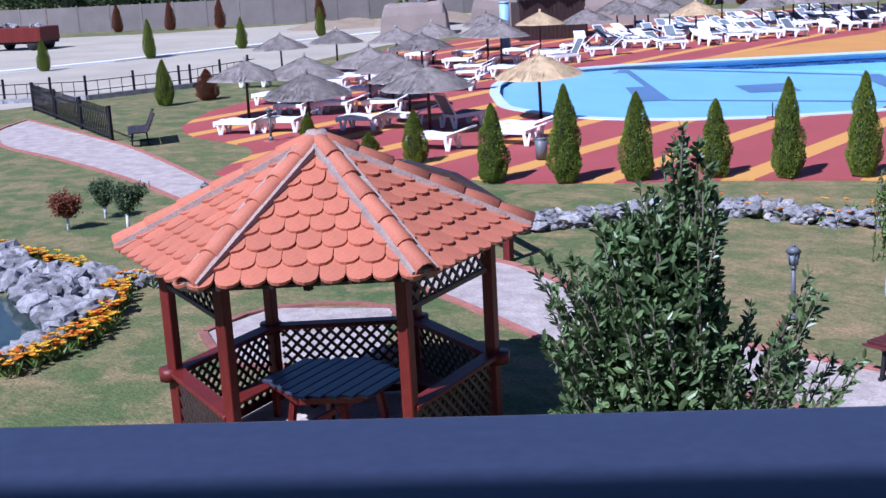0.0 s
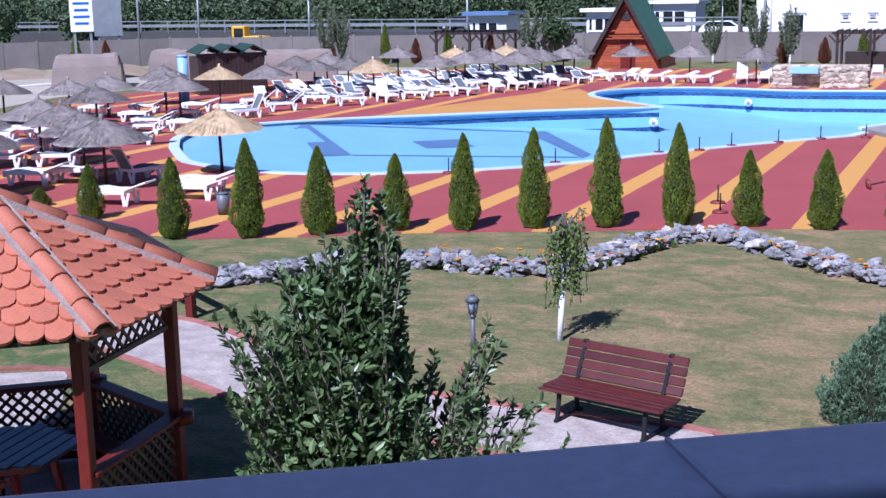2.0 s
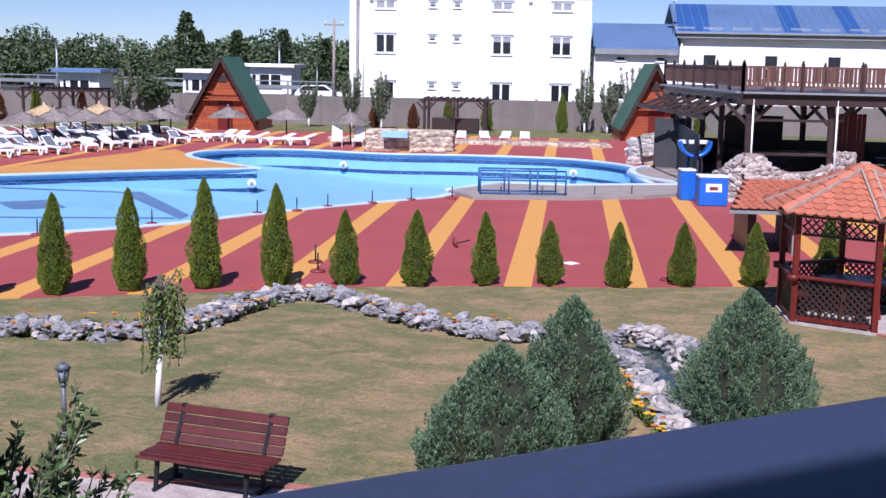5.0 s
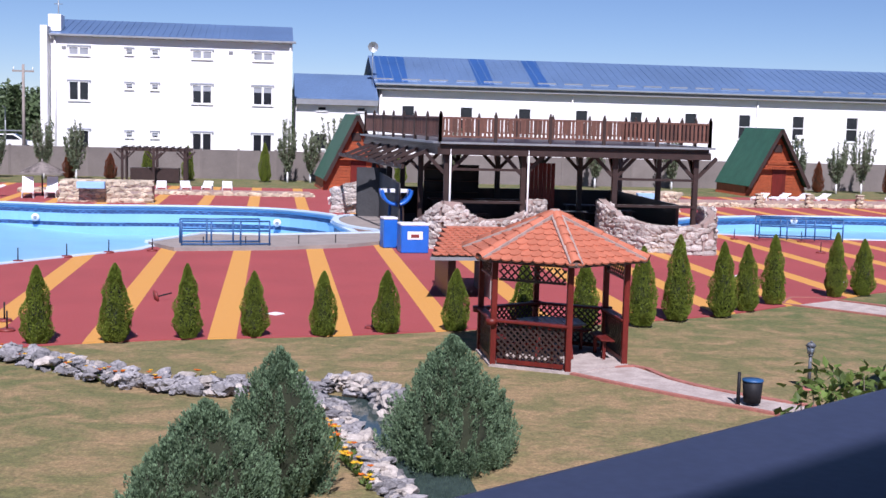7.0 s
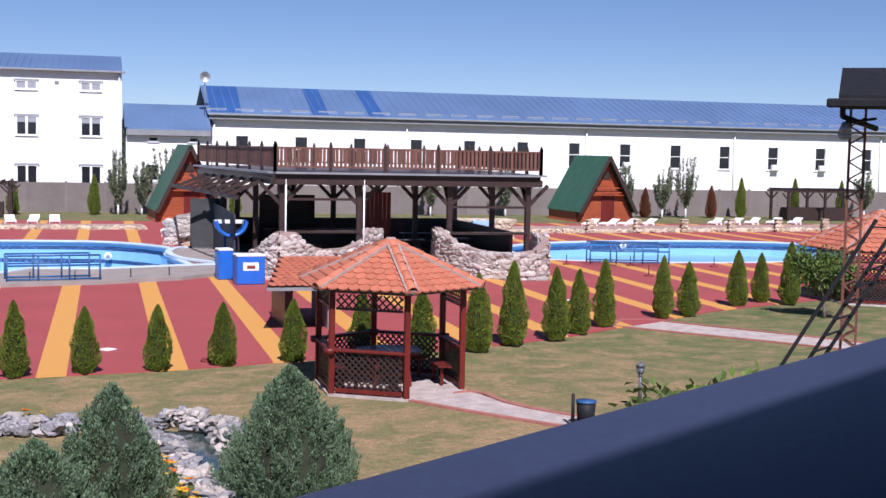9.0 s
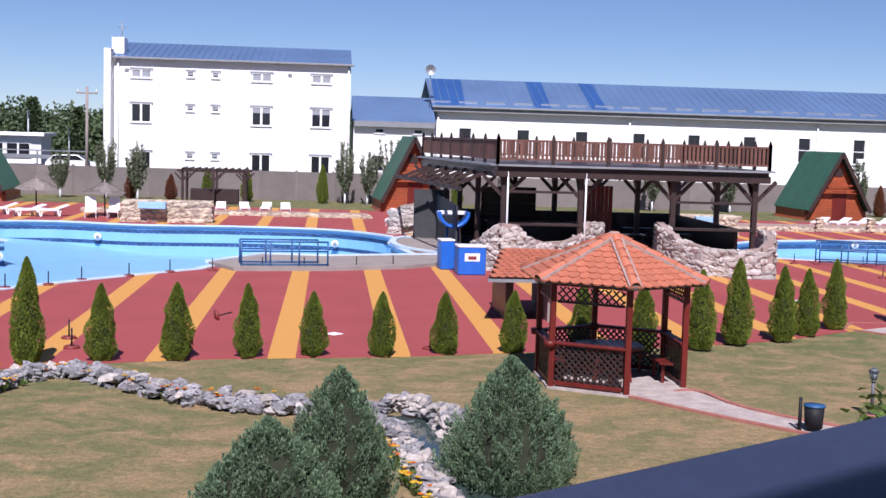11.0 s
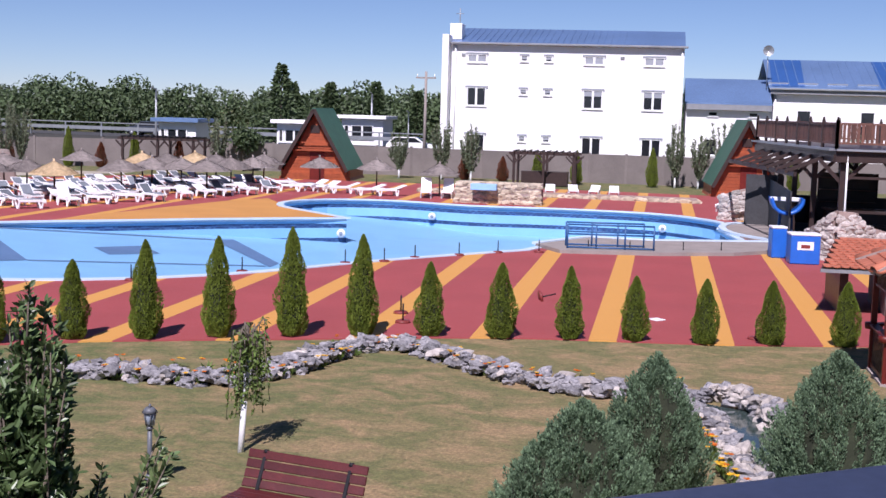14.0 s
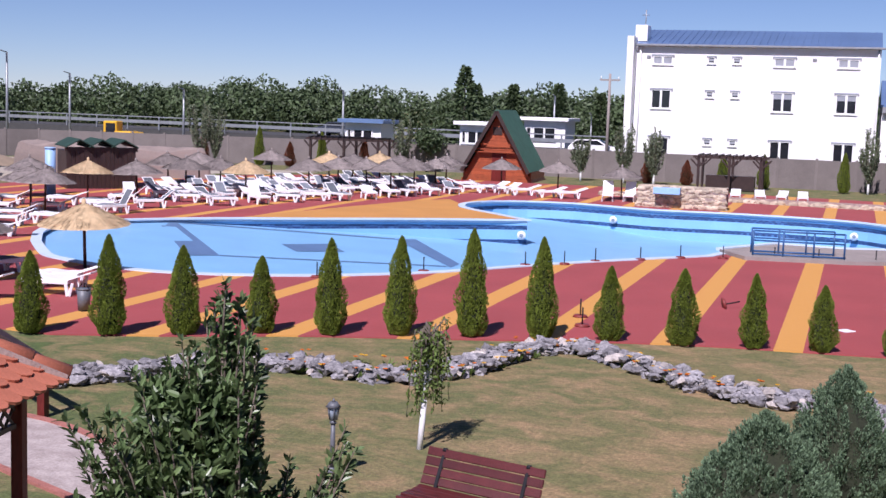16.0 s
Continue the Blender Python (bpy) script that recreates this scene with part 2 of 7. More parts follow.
M_GREYTREE = leafmat("grey_green_leaf", (0.16, 0.195, 0.115), 0.4)
M_YELLOW = leafmat("yellow_marigold_petal", (0.75, 0.42, 0.02), 0.3)
M_ORANGE = leafmat("orange_marigold_petal", (0.65, 0.16, 0.015), 0.3)
M_REDPAINT = mat("red_painted_steel", (0.22, 0.035, 0.03), 0.5, 0.25, 4, 40, 0.1)
M_YELLOWPAINT = mat("yellow_machine_paint", (0.75, 0.42, 0.02), 0.45, 0.2, 3, 30, 0.05)
M_ASPHALT = mat("asphalt", (0.06, 0.06, 0.06), 0.9, 0.2, 2, 40, 0.3)
M_STEEL = mat("galvanised_steel", (0.32, 0.34, 0.36), 0.45, 0.2, 2, 30, 0.05, metal=0.4)
M_RUSTSTEEL = mat("rusty_lattice_steel", (0.16, 0.06, 0.04), 0.7, 0.3, 5, 40, 0.2)
M_CARWHITE = mat("white_car_paint", (0.8, 0.8, 0.8), 0.2, 0.05, 2, 20, 0, coat=0.5)
M_RUBBER = mat("black_rubber", (0.02, 0.02, 0.02), 0.8, 0.2, 4, 30, 0.1)
M_PLINTH = mat("worn_grey_concrete", (0.30, 0.26, 0.24), 0.9, 0.2, 1.5, 30, 0.3)
M_OCHRE = mat("ochre_rubber_paving", (0.53, 0.25, 0.06), 0.8, 0.14, 0.5, 60, 0.3)
M_EARTH = mat("dry_sand_heap", (0.30, 0.23, 0.16), 0.95, 0.2, 1, 20, 0.5)


# ---- building helpers ----
def link(name, bm, material, parent=None, label="", smooth=False):
    me = bpy.data.meshes.new(name)
    bm.normal_update()
    bm.to_mesh(me)
    bm.free()
    for m in material if isinstance(material, (list, tuple)) else (material,):
        me.materials.append(m)
    if smooth:
        me.polygons.foreach_set("use_smooth", [True] * len(me.polygons))
    ob = new(name, me)
    if parent:
        ob.parent = parent
    if label:
        tagged(ob, label)
    return ob


part = link


def thing(name, m, label, category, group="", kind=""):
    ob = new(name)
    ob.matrix_basis = m
    ob.empty_display_size = 0.2
    return tagged(ob, label, category, group, kind)


def box(bm, c, s, m=None, bevel=0.0, mi=0):
    """A box of size s about c, with bevelled edges."""
    r = bmesh.ops.create_cube(bm, size=1.0, matrix=(m or Matrix()) @ Matrix.Translation(c) @ Matrix.Diagonal((*s, 1)))
    vs = r["verts"]
    fs = {f for v in vs for f in v.link_faces}
    for f in fs:
        f.material_index = mi
    if bevel:
        es = list({e for v in vs for e in v.link_edges})
        bmesh.ops.bevel(bm, geom=es, offset=bevel, segments=1, affect="EDGES", profile=0.5)
    return vs


def boxed(c, s, bevel=0.0, m=None):
    bm = bmesh.new()
    box(bm, c, s, m, bevel)
    return bm


def rod(bm, a, b, r0, r1=None, seg=8, mi=0):
    """A tapered round bar from a to b."""
    a, b = Vector(a), Vector(b)
    d = b - a
    q = d.to_track_quat("Z", "Y").to_matrix().to_4x4()
    r = bmesh.ops.create_cone(bm, cap_ends=True, segments=seg, radius1=r0, radius2=r0 if r1 is None else r1, depth=d.length,
                              matrix=Matrix.Translation((a + b) / 2) @ q)
    for f in {f for v in r["verts"] for f in v.link_faces}:
        f.material_index = mi
        f.smooth = True
    return r["verts"]


def beam(bm, a, b, w, h, bevel=0.0, mi=0):
    """A square timber from a to b, w wide and h high."""
    a, b = Vector(a), Vector(b)
    d = b - a
    x = d.normalized()
    up = Vector((0, 0, 1)) if abs(x.z) < 0.98 else Vector((0, 1, 0))
    y = up.cross(x).normalized()
    m = Matrix.Translation((a + b) / 2) @ Matrix((x, y, x.cross(y))).transposed().to_4x4()
    return box(bm, (0, 0, 0), (d.length, w, h), m, bevel, mi)


def quad(bm, pts, mi=0):
    f = bm.faces.new([bm.verts.new(p) for p in pts])
    f.material_index = mi
    return f


def smoothed(pts, n=4, closed=False):
    """A Catmull-Rom line through points of the plan."""
    out, k = [], len(pts)
    for i in range(k if closed else k - 1):
        g = lambda j: Vector((*pts[j % k], 0)) if closed else Vector((*pts[min(max(j, 0), k - 1)], 0))
        p0, p1, p2, p3 = g(i - 1), g(i), g(i + 1), g(i + 2)
        for s in range(n):
            t = s / n
            v = 0.5 * (2 * p1 + (p2 - p0) * t + (2 * p0 - 5 * p1 + 4 * p2 - p3) * t * t + (3 * p1 - p0 - 3 * p2 + p3) * t ** 3)
            out.append((v.x, v.y))
    if not closed:
        out.append(tuple(pts[-1]))
    return out


def sheet(name, loops, z, material, depth=0.0):
    """A flat sheet with holes: the first loop is the outline. depth: an edge that goes down."""
    bm = bmesh.new()
    edges = []
    for lp in loops:
        vs = [bm.verts.new((x, y, z)) for x, y in lp]
        edges += [bm.edges.new((vs[i], vs[(i + 1) % len(vs)])) for i in range(len(vs))]
    bmesh.ops.triangle_fill(bm, use_beauty=True, use_dissolve=False, edges=edges)
    bm.normal_update()
    if sum(f.normal.z for f in bm.faces) < 0:
        bmesh.ops.reverse_faces(bm, faces=bm.faces[:])
    if depth:
        rim = [e for e in bm.edges if e.is_boundary]
        r = bmesh.ops.extrude_edge_only(bm, edges=rim)
        bmesh.ops.translate(bm, verts=[g for g in r["geom"] if isinstance(g, bmesh.types.BMVert)], vec=(0, 0, -depth))
    return link(name, bm, material)


def ribbon(name, line, w, z, h, material):
    """A kerb or path along a line of the plan: w wide, top at z, h deep."""
    bm = bmesh.new()
    rings = []
    for i, (x, y) in enumerate(line):
        a, b = line[max(i - 1, 0)], line[min(i + 1, len(line) - 1)]
        t = Vector((b[0] - a[0], b[1] - a[1], 0)).normalized()
        n = Vector((-t.y, t.x, 0)) * w / 2
        p = Vector((x, y, 0))
        rings.append([bm.verts.new(p + n + Vector((0, 0, z - h))), bm.verts.new(p + n + Vector((0, 0, z))),
                      bm.verts.new(p - n + Vector((0, 0, z))), bm.verts.new(p - n + Vector((0, 0, z - h)))])
    for a, b in zip(rings, rings[1:]):
        for i in range(3):
            bm.faces.new((a[i], a[i + 1], b[i + 1], b[i]))
    bm.faces.new(rings[0])
    bm.faces.new(rings[-1][::-1])
    bmesh.ops.recalc_face_normals(bm, faces=bm.faces[:])
    return link(name, bm, material)


def raw(name, verts, faces, material, parent=None, label=""):
    me = bpy.data.meshes.new(name)
    me.from_pydata(verts, [], faces)
    me.materials.append(material)
    ob = new(name, me)
    if parent:
        ob.parent = parent
    if label:
        tagged(ob, label)
    return ob


def leaf(V, F, p, d, up, l, w, fold=0.25):
    """One pointed leaf: two folded halves, from p along d."""
    d, up = d.normalized(), up.normalized()
    s = d.cross(up)
    if s.length < 1e-3:
        s = Vector((1, 0, 0))
    s.normalize()
    n = s.cross(d)
    i = len(V)
    V += [p, p + d * l * 0.45 + s * w / 2 + n * w * fold, p + d * l, p + d * l * 0.45 - s * w / 2 + n * w * fold]
    F += [(i, i + 1, i + 2), (i, i + 2, i + 3)]


def rnd3(r):
    return Vector((r.gauss(0, 1), r.gauss(0, 1), r.gauss(0, 1))).normalized()

# ---- ground, pool, deck, paths ----
POOL = smoothed([(-24.5, 33.2), (-22.6, 31.0), (-21.5, 30.1), (-19.0, 29.2), (-16.8, 29.2), (-14.4, 30.2), (-12.6, 31.5), (-10.9, 33.3), (-8.8, 36.5),
                 (-6.6, 39.4), (-4.4, 42.0)], 3)[:-1] + [(-4.4, 42.0), (-3.4, 45.2), (-2.5, 46.6), (-0.2, 46.4), (3.4, 47.6)] + \
    smoothed([(3.0, 50.6), (2.6, 53.5), (2.9, 56.6), (1.4, 59.3), (-0.8, 60.8), (-5.0, 61.2), (-9.3, 60.8), (-13.4, 62.0), (-16.6, 61.0), (-17.9, 58.4),
              (-17.3, 55.6), (-15.2, 53.3)], 3) + [(-13.0, 51.0)] + \
    smoothed([(-14.6, 50.1), (-17.8, 48.0), (-20.9, 45.6), (-23.4, 43.8), (-25.6, 41.6), (-26.9, 39.3), (-26.8, 37.2), (-25.9, 35.2)], 3)
POOL2 = smoothed([(18.0, 51.5), (20.5, 49.5), (25.0, 48.6), (29.5, 49.0), (33.5, 51.0), (36.5, 55.0), (36.0, 59.0), (31.0, 61.0), (24.0, 60.5), (19.0, 57.5)], 3, True)
DECK = smoothed([(-31.5, 27.0), (-29.4, 24.0), (-27.1, 22.6), (-24.4, 22.0), (-23.0, 20.8), (-21.8, 18.6), (-19.6, 19.6), (-18.3, 20.7), (-14.7, 20.4), (-10.7, 22.4),
                 (-7.5, 23.7), (-4.3, 25.0), (-2.1, 25.6), (1.4, 26.1), (4.3, 26.9), (8.0, 27.9), (10.8, 29.0), (13.2, 30.6), (14.9, 31.6), (16.9, 33.1), (18.9, 34.2),
                 (23.0, 36.0), (32.0, 40.0), (46.0, 46.0)], 2) + [(60, 60), (60, 76), (10, 76), (-14, 77.5), (-32, 76), (-41, 62), (-42, 48), (-37, 38), (-33.5, 33)]
FAR = 1800
tagged(sheet("ground", [[(-FAR, -FAR), (FAR, -FAR), (FAR, FAR), (-FAR, FAR)], POOL, POOL2], 0.0, M_LAWN), "mown summer lawn with dry straw-coloured patches", "ground", kind="structure")
tagged(sheet("deck", [DECK, POOL, POOL2], 0.03, M_DECK, 0.04), "red rubber pool deck with yellow stripes", "deck", kind="structure")
YARD = [(-110, 20), (-42.5, 22), (-40.2, 25), (-39.3, 29), (-39, 33.5), (-41, 40), (-44, 50), (-43, 62), (-34, 77), (-60, 76), (-72, 63), (-87, 55), (-112, 47)]
tagged(sheet("gravel_yard", [YARD], 0.015, M_GRAVEL), "pale dusty gravel yard beside the pool", "yard", kind="structure")

tagged(sheet("grass_verge", [[(-112, 46.5), (-87, 54.8), (-72.5, 62.8), (-60.5, 75.0), (-63, 71.0), (-72.5, 58.5), (-87, 50.5), (-112, 42.5)]], 0.025, M_LAWN), "grass verge along the boundary wall", "verge", kind="structure")


def depth_at(x, y):
    return -0.1 - 1.3 * min(max((x + 25) / 17.0, 0), 1)


def pool(name, loop, floor, label):
    """A tiled basin: coping, walls with two dark tile bands, and a sloping floor."""
    bm = bmesh.new()
    bands = [(0.05, -0.1, 1), (-0.1, -0.2, 0), (-0.2, -0.38, 2), (-0.38, -0.8, 0), (-0.8, -0.98, 2), (-0.98, -1.6, 0)]
    k = len(loop)
    for i in range(k):
        a, b = loop[i], loop[(i + 1) % k]
        for hi, lo, mi in bands:
            quad(bm, [(*a, hi), (*b, hi), (*b, lo), (*a, lo)], mi)
    bmesh.ops.remove_doubles(bm, verts=bm.verts[:], dist=0.0005)
    vs = [bm.verts.new((x, y, floor(x, y))) for x, y in loop]
    es = [bm.edges.new((vs[i], vs[(i + 1) % k])) for i in range(k)]
    r = bmesh.ops.triangle_fill(bm, use_beauty=True, edges=es)
    for f in r["geom"]:
        if isinstance(f, bmesh.types.BMFace):
            f.material_index = 0
            if f.normal.z < 0:
                f.normal_flip()
    ob = link(name, bm, [M_POOL, M_COPING, M_NAVY])
    line = loop + [loop[0]]
    rim = ribbon("coping", line, 0.34, 0.06, 0.06, M_COPING)
    rim.parent = ob
    return tagged(ob, label, "pool", kind="structure")


pool_1 = pool("pool_1", POOL, depth_at, "nearly drained pale blue swimming pool")
pool_2 = pool("pool_2", POOL2, lambda x, y: -0.7, "pale blue swimming pool with dark tile band")


def floor_patch(name, pts):
    bm = bmesh.new()
    quad(bm, [(x, y, depth_at(x, y) + 0.012) for x, y in pts])
    bmesh.ops.recalc_face_normals(bm, faces=bm.faces[:])
    for f in bm.faces:
        if f.normal.z < 0:
            f.normal_flip()
    return tagged(link(name, bm, M_POOLDARK, pool_1), "slate blue tiled marking")


def strip_patch(a, b, w):
    a, b = Vector(a), Vector(b)
    n = (b - a).orthogonal().normalized() * w / 2
    return [tuple(a + n), tuple(b + n), tuple(b - n), tuple(a - n)]


floor_patch("floor_marking", [(-25.4, 42.0), (-24.9, 42.5), (-19.9, 36.8), (-20.6, 35.8)])
floor_patch("floor_marking", [(-17.4, 46.8), (-16.8, 47.6), (-13.4, 42.9), (-13.4, 41.8)])
floor_patch("floor_marking", strip_patch((-24.8, 42.4), (-17.4, 46.8), 0.3))
floor_patch("floor_marking", strip_patch((-19.9, 36.8), (-13.6, 41.9), 0.2))
floor_patch("floor_marking", [(-19.7, 41.1), (-18.6, 42.9), (-17.4, 41.6), (-18.6, 40.0)])
tagged(sheet("water", [[(-9.6, 41.0), (-5.2, 41.8), (-4.2, 45.0), (-6.5, 52.0), (-12.2, 51.5), (-12.6, 48.0)]], -1.40, M_POOLWATER), "thin sheet of water left in the pool", "water", kind="structure")

# paths
PATHS = [("path_1", [[(-36.5, 23.4), (-35.0, 21.3), (-31.7, 19.4), (-28.0, 18.6), (-23.5, 17.4), (-19.7, 16.0), (-15.0, 14.2), (-11.0, 13.1), (-9.2, 12.4), (-7.9, 11.9), (-5.6, 11.5), (-2.6, 11.6),
                      (-2.6, 12.85), (-4.3, 12.9), (-6.0, 13.0), (-7.6, 13.4), (-9.3, 14.2), (-10.8, 14.9), (-14.0, 15.5), (-17.5, 16.4), (-21.0, 17.8), (-25.0, 19.6), (-28.8, 21.1)]]),
         ("path_2", [[(-12.4, 10.1), (-10.9, 9.4), (-9.6, 10.5), (-10.9, 12.2), (-12.4, 11.4)]]),
         ("path_3", [[(5.4, 22.4), (6.3, 21.2), (7.0, 20.35), (7.9, 19.35), (9.0, 18.2), (9.6, 18.85), (8.6, 19.95), (7.75, 20.9), (7.25, 21.8), (6.9, 22.9)]]),
         ("path_4", [[(13.3, 31.0), (14.7, 32.1), (18.4, 27.6), (22.5, 22.0), (21.3, 21.0), (17.9, 25.9)]])]
for name, loops in PATHS:
    tagged(sheet(name, loops, 0.012, M_PAVE), "pale stone paved garden path", "path", kind="structure")
    lp = loops[0] + [loops[0][0]]
    tagged(ribbon("path_edging", smoothed(lp, 3), 0.11, 0.04, 0.05, M_BRICK), "red brick path edging", "edging", kind="structure")

tagged(sheet("ochre_paving", [[(-23.2, 44.6), (-20.7, 46.2), (-17.6, 48.4), (-14.4, 50.6), (-13.6, 51.4), (-15.5, 53.5), (-17.6, 55.6), (-18.3, 58.0), (-19.4, 60.0), (-20.6, 57.5), (-21.8, 52.0)]], 0.036, M_OCHRE), "ochre rubber paving on the spit between the basins", "deck", kind="structure")

# ---- balcony and hotel behind the camera ----
AZ = radians(34.48)
BAL = Matrix.Rotation(AZ, 4, "Z")
CAP_Y, CAP_Z = 0.754, 4.425   # far edge and top of the parapet's cap


def parapet():
    t = thing("balcony_parapet", BAL, "navy sheet-metal capped balcony parapet", "parapet", kind="structure")
    bm = bmesh.new()
    prof = [(-0.40, -0.10), (-0.40, -0.04), (-0.39, -0.018), (-0.365, -0.006), (-0.33, 0.0), (-0.03, 0.0), (-0.012, -0.006), (-0.003, -0.02), (0.0, -0.04), (0.0, -0.10)]
    a = [bm.verts.new((-7, CAP_Y + y, CAP_Z + z)) for y, z in prof]
    b = [bm.verts.new((7, CAP_Y + y, CAP_Z + z)) for y, z in prof]
    k = len(prof)
    for i in range(k):
        f = bm.faces.new((a[i], a[(i + 1) % k], b[(i + 1) % k], b[i]))
        f.smooth = i < k - 1
    bmesh.ops.recalc_face_normals(bm, faces=bm.faces[:])
    part("cap", bm, M_CAP, t, "scratched navy metal cap")
    part("wall", boxed((0, CAP_Y - 0.2, CAP_Z - 0.65), (14, 0.3, 1.12)), M_HOTEL, t, "rendered parapet wall")
    for x in (-1.6, 0.25, 2.1):
        part("seam", boxed((x, CAP_Y - 0.18, CAP_Z + 0.0012), (0.0035, 0.3, 0.003)), M_CAP, t, "folded metal seam")
    return t


parapet()
slab = thing("hotel", BAL, "rendered hotel block behind the balcony", "building", kind="structure")
part("balcony_floor", boxed((0, -0.55, 3.1), (14, 2.2, 0.2)), M_PLINTH, slab)
part("wall", boxed((0, -1.8, 3.5), (24, 0.3, 7.0)), M_HOTEL, slab)
part("facade", boxed((0, CAP_Y - 0.2, 1.5), (24, 0.3, 3.0)), M_HOTEL, slab)
# unseen eave, added and trimmed so its shadow line runs along the cap
part("eave", boxed((0, -1.35, 6.6), (24, 0.76, 0.2)), M_HOTEL, slab)


# ---- buildings ----
def window(parent, x, z, w, h, y, panes=2, blind=0.0):
    """A framed window set in the facade at y: reveal, frame, panes, and a blind let down by a part of its height."""
    bm = bmesh.new()
    f = 0.09
    for s in (-1, 1):
        box(bm, (x + s * (w / 2 - f / 2), y - 0.03, z), (f, 0.12, h))
        box(bm, (x, y - 0.03, z + s * (h / 2 - f / 2)), (w - 2 * f, 0.12, f))
    for i in range(1, panes):
        box(bm, (x - w / 2 + w * i / panes, y - 0.028, z), (0.16, 0.12, h - 2 * f))
    o = part("window_frame", bm, M_PVC, parent)
    part("sill", boxed((x, y - 0.05, z - h / 2 - 0.03), (w + 0.1, 0.1, 0.05)), M_PVC, o)
    pw = (w - 2 * f) / panes
    for i in range(panes):
        px = x - w / 2 + f + pw * (i + 0.5)
        part("pane", boxed((px, y - 0.012, z), (pw - 0.06, 0.02, h - 2 * f)), M_GLASS, o)
        if blind:
            part("blind", boxed((px, y - 0.035, z + h / 2 - f - h * blind / 2), (pw - 0.08, 0.02, h * blind)), M_BLIND, o)
    return o


def gable(bm, x0, x1, y0, y1, ze, zr, over=0.3, thick=0.12, mi=0):
    """A pitched roof with its ridge along x."""
    ym = (y0 + y1) / 2
    s = (zr - ze) / (ym - y0)
    for sg, ya in ((1, y0), (-1, y1)):
        yo = ya - sg * over
        zo = ze - s * over
        vs = [(x0, yo, zo), (x1, yo, zo), (x1, ym, zr), (x0, ym, zr)]
        up = [(x, y, z + thick) for x, y, z in vs]
        V = [bm.verts.new(p) for p in vs + up]
        for q in ((0, 1, 2, 3), (4, 5, 6, 7), (0, 1, 5, 4), (1, 2, 6, 5), (2, 3, 7, 6), (3, 0, 4, 7)):
            bm.faces.new([V[i] for i in q]).material_index = mi
    bmesh.ops.recalc_face_normals(bm, faces=bm.faces[:])


def white_building():
    t = thing("white_building", pose(0, 0, 0), "white three-storey building with blue sheet roof", "building")
    y = 93.0
    part("wall", boxed((-7.4, y + 6, 4.85), (17.3, 12, 9.7)), M_WHITE, t)
    part("chimney_wall", boxed((-16.2, y + 5, 5.15), (0.5, 12.3, 10.3), 0.02), M_WHITE, t, "raised white gable parapet")
    part("chimney_block", boxed((-15.7, y + 1.2, 10.6), (0.9, 1.6, 1.2), 0.02), M_WHITE, t)
    bm = bmesh.new()
    gable(bm, -15.9, 1.3, y, y + 12, 9.75, 11.1, 0.35)
    roof = part("roof", bm, M_BLUEROOF, t)
    for i in range(34):
        x = -15.6 + i * 0.5
        bm = bmesh.new()
        beam(bm, (x, y - 0.33, 9.83), (x, y + 5.9, 11.21), 0.05, 0.05)
        part("roof_rib", bm, M_BLUEROOF, roof)
    part("gutter", boxed((-7.3, y - 0.4, 9.7), (17.6, 0.16, 0.16), 0.03), M_GUTTER, t)
    for x in (-15.6, 1.1):
        bm = bmesh.new()
        rod(bm, (x, y - 0.12, 9.6), (x, y - 0.12, 0), 0.07)
        part("downpipe", bm, M_PVC, t)
    bm = bmesh.new()
    rod(bm, (-15.6, y + 1.5, 11), (-15.6, y + 1.5, 12.4), 0.04)
    rod(bm, (-15.9, y + 1.5, 12), (-15.3, y + 1.5, 12), 0.025)
    part("antenna", bm, M_STEEL, t)
    for z, h, bl in ((8.62, 0.66, 0.75), (5.78, 1.42, 0.0), (2.3, 1.42, 0.0)):
        for i, x in enumerate((-13.95, -5.25, -0.88)):
            window(t, x, z, 1.5, h, y, 2, bl if bl else (0.28 if i and z > 4 else 0.0))
            part("shutter_box", boxed((x, y - 0.05, z + h / 2 + 0.03), (1.68, 0.14, 0.13), 0.01), M_BLIND, t, "grey roller shutter box")
        for x in (-10.42, -8.6):
            window(t, x, z + (0.06 if h < 1 else 0.44), 0.6, 0.5, y, 1, 0.45)
            part("shutter_box", boxed((x, y - 0.05, z + (0.06 if h < 1 else 0.44) + 0.27), (0.72, 0.14, 0.12), 0.01), M_BLIND, t, "grey roller shutter box")
    for x in (-15.0, -3.2):
        part("vent", boxed((x, y - 0.02, 8.85), (0.3, 0.08, 0.2)), M_GUTTER, t)
    return t


white_building()


